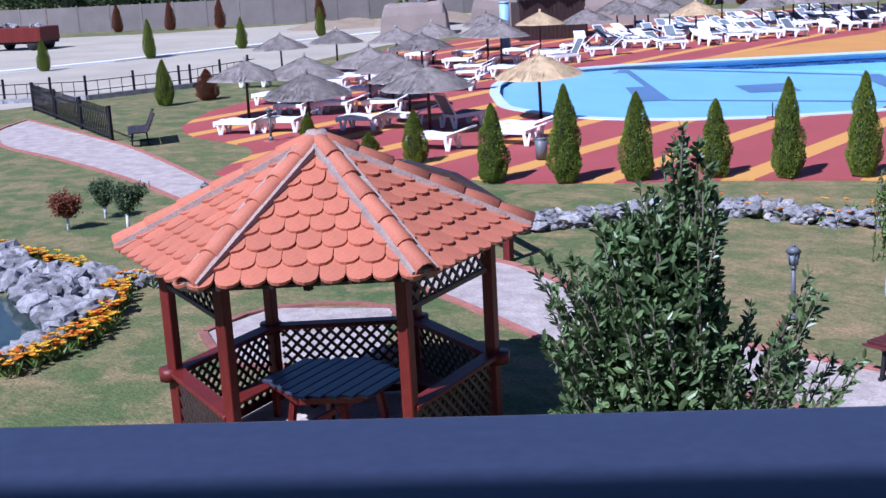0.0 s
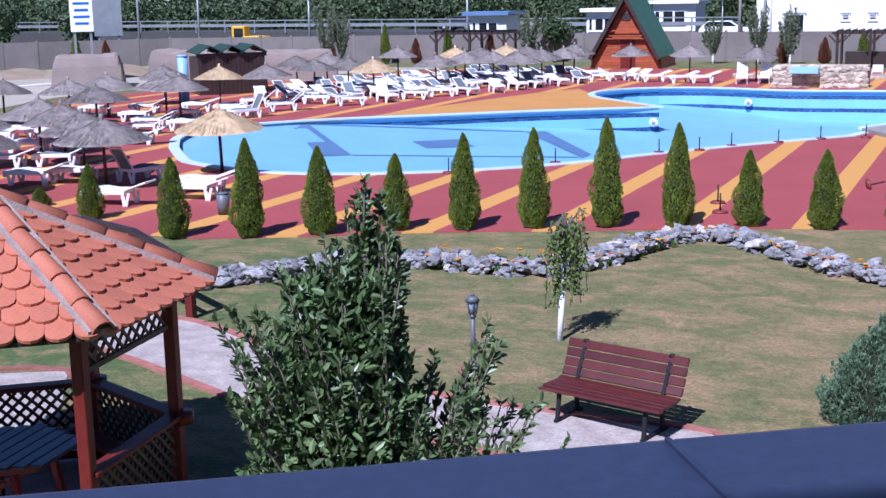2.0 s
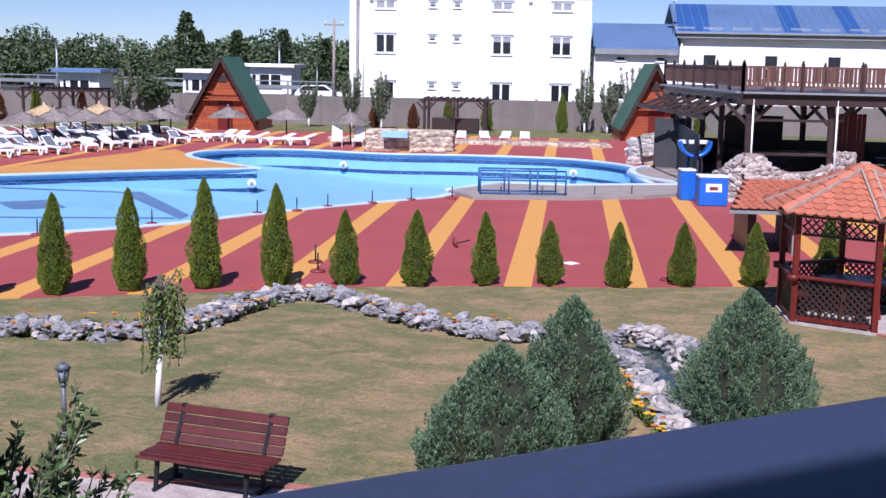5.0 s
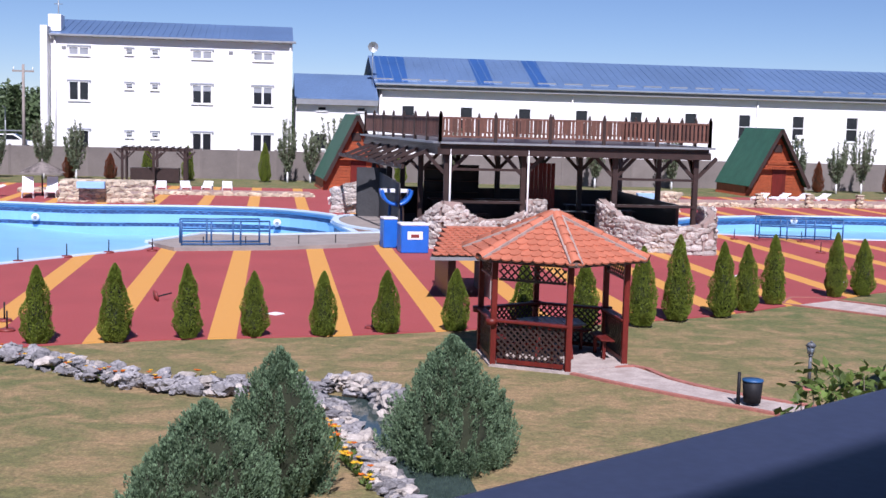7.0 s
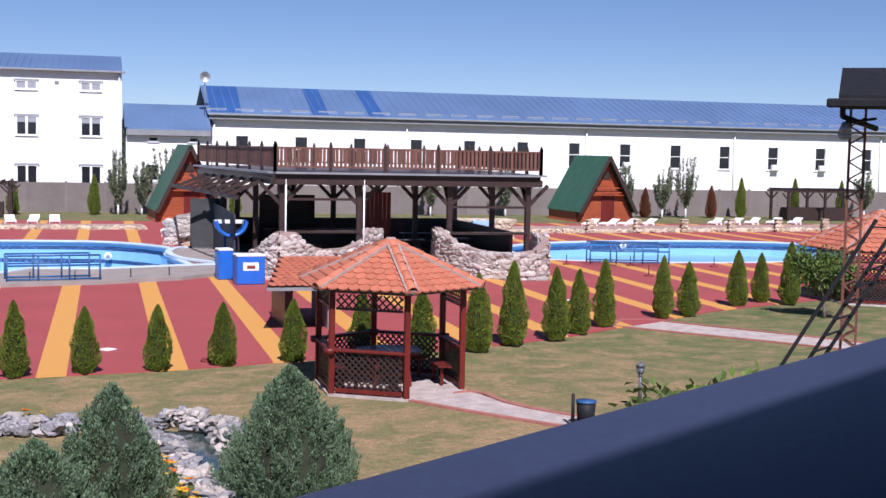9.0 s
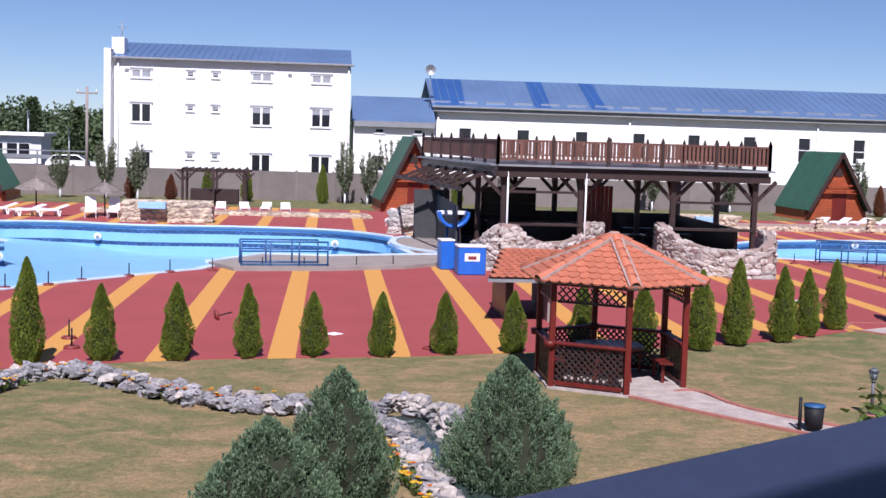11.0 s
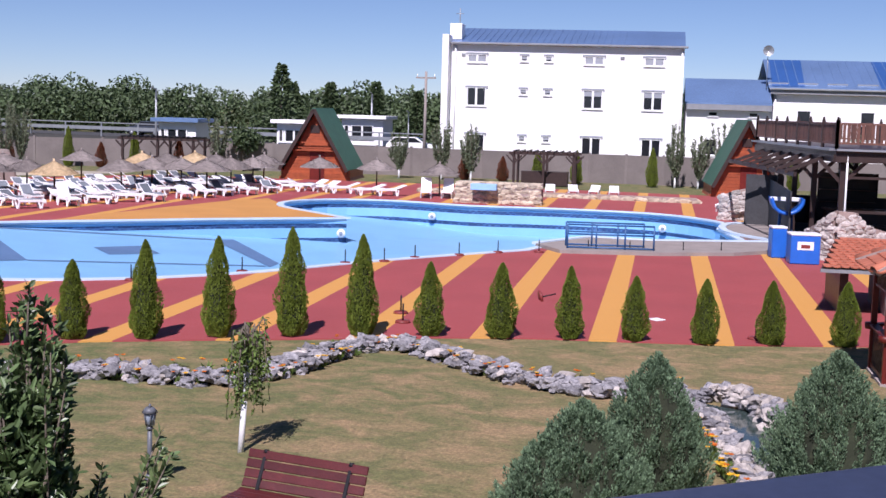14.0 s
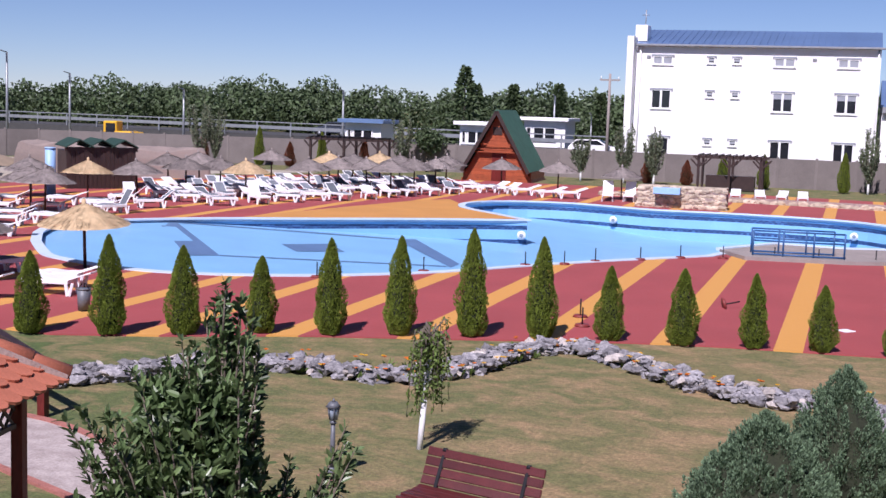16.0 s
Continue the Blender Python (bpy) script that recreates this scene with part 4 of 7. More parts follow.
# slim trees along the far wall
for i, (x, y, h) in enumerate([(-14.6, 82.5, 3.6), (-12.5, 82.0, 3.4), (2.4, 83.5, 3.2), (4.1, 83.2, 3.9), (0.9, 83.6, 3.8), (-17.6, 83.0, 2.8), (36.2, 83, 3.4), (38.9, 82.5, 3.3), (41.0, 83, 4.0), (56.2, 83.5, 3.4), (27.5, 84, 3.2), (22, 84, 3.6), (12, 84, 3.4), (-43.0, 76.5, 4.2), (-42.2, 77.2, 3.6), (-30.6, 83.5, 3.4)]):
    slim_tree(x, y, h, 60 + i)
for i, (x, y, h) in enumerate([(-29.0, 84, 3.6), (-86, 60, 5.5), (-70, 69, 5.0)]):
    broadleaf("garden_tree", x, y, h, 0.6, "leafy garden tree near the boundary wall", M_WOODS, M_BARK, 80 + i, 0.3, 1800, 0.28, False, 0.1, 0.6, 0.3)
broadleaf("shade_tree", 20.3, 31.9, 2.5, 0.34, "bright green leafy tree beside the path", M_LEAF, M_BARK, 90, 0.2, 5200, 0.11, False, 0.07, 0.75)


def woods(name, x0, x1, y0, y1, n, hmin, hmax, seed, z0=0.0):
    """A far wood: overlapping crowns of leaf clumps with an uneven top."""
    rg = random.Random(seed)
    V, F = [], []
    for i in range(n):
        x, y = rg.uniform(x0, x1), rg.uniform(y0, y1)
        h = rg.uniform(hmin, hmax) * (1.25 if rg.random() < 0.12 else 1)
        r = h * rg.uniform(0.3, 0.5)
        for k in range(430):
            d = rnd3(rg)
            q = Vector((x, y, z0 + h * 0.55)) + Vector((d.x * r, d.y * r, d.z * h * 0.46)) * rg.uniform(0.75, 1.05)
            if q.z < z0:
                q.z = z0 + rg.uniform(0, 1)
            leaf(V, F, q, rnd3(rg), d, rg.uniform(0.4, 0.85), rg.uniform(0.3, 0.6))
    ob = raw(name, V, F, M_WOODS)
    return tagged(ob, "band of dense green woodland beyond the highway", "woodland", kind="stuff")


woods("woodland", -260, -70, 150, 175, 210, 4.4, 6.4, 1)
woods("woodland", -120, 5, 175, 205, 150, 4.6, 7.2, 2)
woods("woodland", -190, -95, 85, 140, 170, 3.4, 5.4, 3)
woods("woodland", -45, 10, 130, 150, 40, 4.0, 7.0, 4)


def conifer_wood(x, y, h, seed):
    t = thing("pine_tree", pose(x, y, 0), "tall loose dark green pine beyond the wall", "conifer")
    rg = random.Random(seed)
    V, F = [], []
    for i in range(1500):
        u = rg.random()
        a = rg.uniform(0, 6.283)
        rr = h * 0.27 * (1 - u) ** 0.8 * rg.uniform(0.3, 1.0)
        p = Vector((math.cos(a) * rr, math.sin(a) * rr, h * (0.12 + 0.88 * u) - rr * 0.3))
        leaf(V, F, p, Vector((math.cos(a), math.sin(a), -0.2)) + rnd3(rg) * 0.5, rnd3(rg), 0.5, 0.3)
    raw("crown", V, F, M_WOODS, t)
    bm = bmesh.new()
    rod(bm, (0, 0, 0), (0, 0, h * 0.9), 0.16, 0.04)
    part("trunk", bm, M_BARK, t)


for i, (x, y, h) in enumerate([(-34.5, 110, 8.4), (-31.5, 116, 7.0), (-27.5, 118, 7.2), (-24, 121, 6.4), (-17.5, 118, 5.8), (-37, 122, 7.0)]):
    conifer_wood(x, y, h, 100 + i)


# ---- rocks, stream, ponds, flowers ----
def rock_mesh(seed, flat=0.7):
    rg = random.Random(seed)
    bm = bmesh.new()
    bmesh.ops.create_icosphere(bm, subdivisions=2, radius=0.5)
    o = Vector((rg.uniform(0, 50), rg.uniform(0, 50), 0))
    for v in bm.verts:
        k = 1 + 0.75 * noise.noise(v.co * 2.1 + o) + 0.45 * noise.noise(v.co * 5 + o)
        v.co = Vector((v.co.x * k, v.co.y * k * 0.85, v.co.z * k * flat))
    me = bpy.data.meshes.new("rock")
    bm.to_mesh(me)
    bm.free()
    me.materials.append(M_ROCK)
    return me


ROCKS = [rock_mesh(s) for s in range(7)]
PALEROCKS = []
for me in ROCKS:
    c = me.copy()
    c.materials[0] = M_ROCKPALE
    PALEROCKS.append(c)
SANDROCKS = []
for me in ROCKS:
    c = me.copy()
    c.materials[0] = M_SAND
    SANDROCKS.append(c)


def rock(parent, x, y, z, s, rg, meshes=ROCKS, flat=1.0, tilt=25):
    ob = new("rock", rg.choice(meshes))
    ob.parent = parent
    ob.matrix_basis = pose(x, y, z, rg.uniform(-tilt, tilt), rg.uniform(-tilt, tilt), rg.uniform(0, 360)) @ Matrix.Diagonal((s * rg.uniform(0.8, 1.3), s * rg.uniform(0.8, 1.2), s * rg.uniform(0.8, 1.2) * flat, 1))
    return ob


def border(label, line, width, size, high, per_m, seed, meshes=ROCKS, flat=1.0, tilt=25):
    t = thing("stone_border", pose(0, 0, 0), label, "rocks")
    rg = random.Random(seed)
    for (ax, ay), (bx, by) in zip(line, line[1:]):
        a, b = Vector((ax, ay)), Vector((bx, by))
        ln = (b - a).length
        nrm = Vector((-(b - a).y, (b - a).x)).normalized()
        for i in range(max(1, round(ln * per_m))):
            p = a.lerp(b, rg.random()) + nrm * rg.uniform(-width / 2, width / 2)
            s = size * rg.uniform(0.6, 1.7)
            rock(t, p.x, p.y, rg.uniform(0.0, high), s, rg, meshes, flat, tilt)
    return t


STREAM = smoothed([(-13.2, 15.62), (-12.3, 16.72), (-11.6, 17.62), (-10.9, 18.52), (-10.0, 19.47), (-9.2, 19.72), (-8.2, 19.62), (-7.2, 19.67), (-6.6, 20.42), (-6.2, 21.52), (-5.9, 22.62), (-5.4, 23.62),
                   (-4.7, 23.67), (-4.0, 23.12), (-3.2, 22.32), (-2.4, 21.52), (-1.5, 21.02), (-0.6, 20.82), (0.3, 20.72), (1.0, 20.62)], 3)
for k in range(5):
    border("dry-laid grey limestone border along the stream", STREAM[k * 12:k * 12 + 13], 0.7, 0.18, 0.2, 58, 201 + 10 * k, ROCKS + ROCKS + ROCKS + PALEROCKS[:3], 0.8, 16)
border("grey limestone edge of the stream bend", smoothed([(1.0, 20.9), (1.6, 20.5), (1.95, 19.6), (2.1, 18.6), (2.5, 17.6)], 3), 0.34, 0.19, 0.3, 40, 202, ROCKS + PALEROCKS, 0.9, 16)
border("low grey limestone edge of the stream", smoothed([(0.95, 19.9), (1.1, 18.6), (1.28, 17.2), (1.5, 15.6), (1.7, 14.4)], 3), 0.36, 0.17, 0.12, 40, 203, ROCKS + PALEROCKS, 0.75, 12)
tagged(sheet("stream_water", [[(0.9, 20.6), (1.6, 20.2), (1.85, 19.4), (2.1, 18.2), (2.6, 16.6), (2.6, 14.2), (1.7, 14.2), (1.4, 16.4), (1.15, 18.6)]], 0.02, M_WATER), "dark still stream water", "water", kind="structure")
tagged(sheet("pond_water", [smoothed([(-14.1, 8.35), (-14.35, 9.0), (-15.3, 9.55), (-16.3, 9.75), (-18, 9.9), (-21, 9.2), (-21, 6.0), (-16, 5.5), (-13.9, 7.2)], 3, True)], 0.02, M_WATER), "murky green garden pond", "water", kind="structure")
border("pale grey limestone bank of the pond", smoothed([(-20.5, 10.9), (-18.7, 10.75), (-17.2, 10.6), (-16.0, 10.3), (-15.0, 9.9), (-14.3, 9.3)], 3), 1.0, 0.3, 0.25, 34, 204)
border("grey limestone edge of the pond", smoothed([(-14.3, 9.3), (-13.95, 8.6), (-13.8, 8.0), (-13.7, 7.2)], 3), 0.3, 0.2, 0.12, 20, 205)
border("grey limestone border by the footbridge", smoothed([(-16.2, 11.0), (-15.0, 11.5), (-13.8, 12.3), (-13.0, 13.2)], 3), 0.35, 0.3, 0.15, 14, 206)


def flowers(line, width, per_m, seed, label="row of yellow and orange marigolds"):
    t = thing("flower_bed", pose(0, 0, 0), label, "flowers", "marigold beds")
    rg = random.Random(seed)
    L, LF, Y, YF, O, OF = [], [], [], [], [], []
    for (ax, ay), (bx, by) in zip(line, line[1:]):
        a, b = Vector((ax, ay, 0)), Vector((bx, by, 0))
        n = Vector((-(b - a).y, (b - a).x, 0)).normalized()
        patch = rg.random()
        for i in range(max(1, round((b - a).length * per_m))):
            p = a.lerp(b, rg.random()) + n * rg.uniform(-width / 2, width / 2)
            h = rg.uniform(0.1, 0.22)
            for k in range(7):
                leaf(L, LF, p + Vector((0, 0, 0.02)), rnd3(rg) + Vector((0, 0, 1.2)), rnd3(rg), h * rg.uniform(0.7, 1.1), 0.05)
            for k in range(rg.choice((1, 2, 2, 3))):
                c = p + Vector((rg.gauss(0, 0.05), rg.gauss(0, 0.05), h + 0.02))
                V, F = (Y, YF) if rg.random() < 0.35 + 0.5 * patch else (O, OF)
                for j in range(6):
                    g = j / 6 * 6.283
                    leaf(V, F, c, Vector((math.cos(g), math.sin(g), 0.45)), Vector((0, 0, 1)), 0.06, 0.055, 0.1)
    raw("leaves", L, LF, M_LEAF, t)
    if Y:
        raw("yellow_blossoms", Y, YF, M_YELLOW, t, "yellow blossoms")
    if O:
        raw("orange_blossoms", O, OF, M_ORANGE, t, "orange blossoms")


flowers(smoothed([(-20.5, 11.6), (-19.0, 11.45), (-17.6, 11.4), (-16.6, 11.25)], 3), 0.3, 34, 301)
flowers(smoothed([(-15.3, 10.9), (-14.7, 10.4), (-14.0, 9.8), (-13.55, 9.1), (-13.35, 8.4), (-13.2, 7.6)], 3), 0.38, 42, 302)
flowers(smoothed([(-15.6, 11.2), (-14.6, 11.4), (-13.6, 11.9)], 3), 0.2, 10, 303)
flowers(smoothed([(-9.6, 19.45), (-8.4, 19.45), (-7.2, 19.5), (-6.2, 20.5), (-5.7, 22.0), (-5.2, 23.4), (-4.6, 23.35), (-3.6, 22.5), (-2.6, 21.5), (-1.6, 20.9)], 3), 0.15, 3.5, 304, "sparse orange marigolds along the stones")
flowers(smoothed([(-10.4, 20.3), (-8, 20.5), (-6.9, 20.9), (-5.9, 23.7), (-4.0, 23.8), (-2.0, 21.8), (0.4, 21.5), (1.8, 21.0)], 3), 0.15, 1.2, 305, "sparse yellow marigolds behind the stones")
flowers(smoothed([(0.75, 18.8), (0.95, 17.4), (1.15, 16.0), (1.3, 15.2)], 3), 0.15, 7, 306, "orange marigolds along the stream edge")


# ---- loungers and parasols ----
def lounger(up, fabric):
    t = thing("sun_lounger", pose(0, 0, -50), "white plastic sun lounger with raised back" if up > 30 else "white plastic sun lounger lying on the deck", "sun lounger", "sun loungers round the pool")
    bm = bmesh.new()
    for s in (-1, 1):
        box(bm, (0.28, s * 0.29, 0.33), (1.36, 0.06, 0.11), None, 0.012)
        box(bm, (0.93, s * 0.29, 0.30), (0.1, 0.055, 0.16), None, 0.012)
    box(bm, (0.96, 0, 0.33), (0.06, 0.6, 0.08), None, 0.012)
    box(bm, (-0.36, 0, 0.33), (0.06, 0.6, 0.08), None, 0.012)
    part("frame", bm, M_PLASTIC, t)
    bm = bmesh.new()
    prof = [(-0.36, 0.365), (-0.1, 0.355), (0.15, 0.375), (0.42, 0.405), (0.62, 0.395), (0.82, 0.36), (0.96, 0.33)]
    hw = 0.25 if fabric else 0.275
    rings = [[bm.verts.new((x, s * hw, z + o)) for s, o in ((-1, 0), (1, 0), (1, 0.022), (-1, 0.022))] for x, z in prof]
    for ra, rb in zip(rings, rings[1:]):
        for i in range(4):
            bm.faces.new((ra[i], ra[(i + 1) % 4], rb[(i + 1) % 4], rb[i]))
    bmesh.ops.recalc_face_normals(bm, faces=bm.faces[:])
    part("bed", bm, M_MESHGREY if fabric else M_PLASTIC, t, "grey mesh bed" if fabric else "")
    m = pose(-0.34, 0, 0.37, 0, up, 0)
    bm = bmesh.new()
    for s in (-1, 1):
        box(bm, (-0.36, s * 0.28, 0), (0.74, 0.05, 0.04), m, 0.01)
    box(bm, (-0.72, 0, 0), (0.06, 0.6, 0.045), m, 0.01)
    if not fabric:
        box(bm, (-0.36, 0, 0), (0.7, 0.52, 0.02), m)
    bk = part("backrest", bm, M_PLASTIC, t)
    if fabric:
        bm = bmesh.new()
        box(bm, (-0.36, 0, 0.004), (0.66, 0.5, 0.014), m)
        part("back_mesh", bm, M_MESHGREY, bk, "grey mesh")
    for x, l in ((0.72, 0.12), (-0.42, -0.1)):
        for s in (-1, 1):
            bm = bmesh.new()
            beam(bm, (x - l, s * 0.27, 0.31), (x - l * 0.2, s * 0.31, 0.0), 0.075, 0.09, 0.012)
            beam(bm, (x + l, s * 0.27, 0.31), (x + l * 0.2, s * 0.31, 0.0), 0.07, 0.08, 0.012)
            part("leg", bm, M_PLASTIC, t)
    return t


LOUNGE = [lounger(16, False), lounger(20, True), lounger(34, True), lounger(62, False), lounger(55, True)]
used = set()


def put_lounger(kind, x, y, rot):
    m = pose(x, y, 0.03, 0, 0, rot)
    ob = copy_thing(LOUNGE[kind], m) if kind in used else LOUNGE[kind]
    used.add(kind)
    ob.matrix_basis = m
    ob.scale = (0.84, 0.9, 1.0)
    return ob


rg = random.Random(77)
NEAR = [(-26.2, 23.6, 200, 0), (-25.2, 24.3, 205, 0), (-27.4, 27.0, 190, 1), (-26.4, 27.8, 195, 0), (-23.2, 25.4, 200, 0), (-22.4, 26.1, 200, 0), (-28.4, 31.0, 200, 0), (-27.4, 31.7, 200, 1),
        (-18.9, 23.3, 195, 0), (-20.9, 26.6, 75, 4), (-17.5, 24.6, 190, 0), (-18.0, 25.6, 195, 0), (-30.4, 28.9, 195, 0), (-31.5, 33.0, 200, 1), (-30.4, 34.1, 200, 0), (-35.6, 33.0, 195, 0), (-32.0, 34.6, 200, 0),
        (-28.1, 36.6, 200, 1), (-27.4, 38.2, 205, 0), (-29.3, 38.6, 200, 1), (-34.0, 38.0, 200, 0), (-33.0, 39.4, 200, 1), (-31.5, 40.6, 200, 0), (-30.0, 41.8, 200, 1), (-36.6, 41.0, 200, 0),
        (-35.2, 42.6, 200, 0), (-33.5, 43.8, 200, 1), (-31.6, 44.9, 205, 0), (-29.7, 44.6, 205, 1), (-27.8, 42.8, 240, 4), (-28.8, 43.8, 200, 0), (-30.2, 47.4, 200, 2), (-28.0, 46.0, 215, 2), (-26.3, 33.8, 200, 0), (-25.1, 28.6, 200, 1)]
for x, y, r, k in NEAR:
    put_lounger(k, x, y, r + rg.uniform(-8, 8))
# the ranks beyond the shallow pool
a0, a1 = Vector((-26.5, 48.4)), Vector((-20.0, 66.0))
dr = (a1 - a0).normalized()
nr = Vector((-dr.y, dr.x))
for row in range(5):
    n = 19 if row else 12
    for i in range(n):
        p = a0 + dr * ((i + 0.4) * (a1 - a0).length * 1.12 / n) + nr * (row * 2.15 + rg.uniform(-0.3, 0.3)) + dr * rg.uniform(-0.3, 0.3)
        if p.x < -33.2 and p.y < 55.5:
            continue
        k = 3 if (row == 0 and i == 1) else rg.choice((0, 1, 1, 1, 0, 2))
        put_lounger(k, p.x, p.y, (-42 if rg.random() < 0.7 else 25) + rg.uniform(-14, 14))
for x, y, r, k in [(-18.9, 67.0, 250, 0), (-18.0, 66.3, 250, 0), (-17.0, 65.7, 215, 0), (-15.4, 65.1, 215, 0), (-14.3, 65.2, 215, 0), (-12.3, 65.2, 280, 3), (-11.2, 65.6, 280, 3), (-6.2, 71.0, 276, 0), (-4.9, 71.3, 274, 0), (-3.7, 71.6, 272, 0),
                   (-2.6, 71.6, 270, 0), (3.3, 64.2, 250, 0), (4.1, 64.8, 250, 3), (28.5, 70.4, 222, 0), (29.8, 70.6, 222, 0), (31.1, 70.8, 222, 0), (32.5, 71.0, 222, 0), (37.8, 72.2, 222, 0), (39.2, 72.4, 222, 0), (40.7, 72.7, 222, 0), (42.4, 72.9, 222, 0), (44.0, 73.0, 222, 0)]:
    put_lounger(k, x, y, r + rg.uniform(-6, 6))


def parasol(material, label, seed):
    """A thatched parasol: pole, ribs, and a cone of many overlapping reed strands with a ragged hem."""
    t = thing("parasol", pose(0, 0, -50), label, "parasol", "thatched parasols")
    bm = bmesh.new()
    rod(bm, (0, 0, 0), (0, 0, 1.78), 0.045, 0.04, 8)
    part("pole", bm, M_WOODDARK, t)
    rg = random.Random(seed)
    V, F = [], []
    k = 22
    for j, (r, z) in enumerate(((0.05, 1.74), (0.65, 1.5), (1.2, 1.2))):
        for i in range(k):
            a = i / k * 6.283
            V.append(Vector((math.cos(a) * r, math.sin(a) * r, z)))
    for j in range(2):
        for i in range(k):
            F.append((j * k + i, j * k + (i + 1) % k, (j + 1) * k + (i + 1) % k, (j + 1) * k + i))
    for i in range(1500):
        a = rg.uniform(0, 6.283)
        r0 = rg.uniform(0.03, 0.95)
        z0 = 1.78 - 0.46 * r0 + rg.uniform(0, 0.03)
        o = Vector((math.cos(a), math.sin(a), 0))
        leaf(V, F, o * r0 + Vector((0, 0, z0)), o + Vector((0, 0, -0.48 + rg.uniform(-0.08, 0.05))), Vector((0, 0, 1)), rg.uniform(0.28, 0.5), rg.uniform(0.012, 0.03), 0.1)
    raw("thatch", V, F, material, t, "straw thatch" if material == M_STRAW else "weathered reed thatch")
    bm = bmesh.new()
    rod(bm, (0, 0, 1.66), (0, 0, 1.9), 0.075, 0.05, 8)
    part("topknot", bm, material, t)
    for i in range(8):
        a = i * 0.7854
        bm = bmesh.new()
        rod(bm, (0, 0, 1.68), (math.cos(a) * 1.02, math.sin(a) * 1.02, 1.27), 0.014, 0.012, 5)
        part("rib", bm, M_WOODDARK, t)
    return t


GREYP = parasol(M_THATCH, "weathered grey thatched parasol on a wooden pole", 1)
STRAWP = parasol(M_STRAW, "fresh golden straw thatched parasol on a wooden pole", 2)
GREY = [(-28.5, 25.9), (-27.4, 27.3), (-23.3, 23.3), (-36.1, 38.0), (-36.6, 35.3), (-27.6, 30.5), (-25.3, 29.0), (-22.7, 26.7), (-21.0, 25.5), (-33.3, 38.6), (-33.8, 41.5), (-31.1, 41.8), (-29.6, 35.7),
        (-35.5, 47.7), (-29.9, 41.1), (-30.8, 49.1), (-34.0, 57.2), (-30.9, 53.6), (-33.7, 59.9), (-29.9, 55.2), (-32.9, 67), (-26.6, 58.6), (-26.2, 61.4), (-27.6, 66.8), (-24.7, 61.8), (-22.9, 60.7), (-25.2, 68.2), (-23.0, 64.6),
        (-22.2, 65.9), (-23.2, 70.8), (-19.3, 69.2), (-16.0, 69.4), (-11.8, 66.4)]
STRAW = [(-19.6, 28.7), (-32.4, 47.6), (-27.8, 53.9), (-28.9, 66.4), (-27.0, 69.6)]
for lst, proto in ((GREY, GREYP), (STRAW, STRAWP)):
    for i, (x, y) in enumerate(lst):
        m = pose(x, y, 0.03, rg.uniform(-2, 2), rg.uniform(-2, 2), rg.uniform(0, 360))
        ob = proto if i == 0 else copy_thing(proto, m)
        ob.matrix_basis = m
        s = rg.uniform(0.94, 1.06)
        ob.scale = (s, s, 1.0)


# ---- benches, lamps, bins ----
def bench(m, label, material):
    """A park bench: curved seat and back of slats on cast feet."""
    t = thing("park_bench", m, label, "bench", "garden benches")
    prof = [(-0.02, 0.39, 8), (0.08, 0.405, 4), (0.19, 0.405, 2), (0.30, 0.40, -3), (0.40, 0.41, -10), (0.49, 0.485, -60), (0.54, 0.59, -66), (0.585, 0.70, -68), (0.63, 0.81, -70)]
    for y, z, r in prof:
        part("slat", boxed((0, 0, 0), (1.62, 0.104, 0.032), 0.008, pose(0, y - 0.25, z, -r)), material, t)
    for s in (-0.58, 0.58):
        bm = bmesh.new()
        for a, b in (((s, -0.25, 0.0), (s, -0.2, 0.38)), ((s, 0.2, 0.0), (s, 0.16, 0.38)), ((s, -0.27, 0.375), (s, 0.18, 0.385)), ((s, 0.18, 0.38), (s, 0.405, 0.84)), ((s, -0.3, 0.015), (s, 0.3, 0.015))):
            beam(bm, a, b, 0.05, 0.045, 0.008)
        rod(bm, (s, 0.4, 0.83), (s, 0.41, 0.87), 0.04, 0.03, 8)
        part("foot", bm, M_IRON, t, "black cast-iron support")
    return t


bench(pose(-3.75, 12.70, 0.012, 0, 0, -14) @ Matrix.Diagonal((0.94, 0.94, 0.94, 1)), "oxblood stained slatted park bench beside the path", M_WOODBENCH)
bench(pose(-27.9, 21.3, 0, 0, 0, -37), "dark brown slatted park bench by the fence", M_WOODDARK)


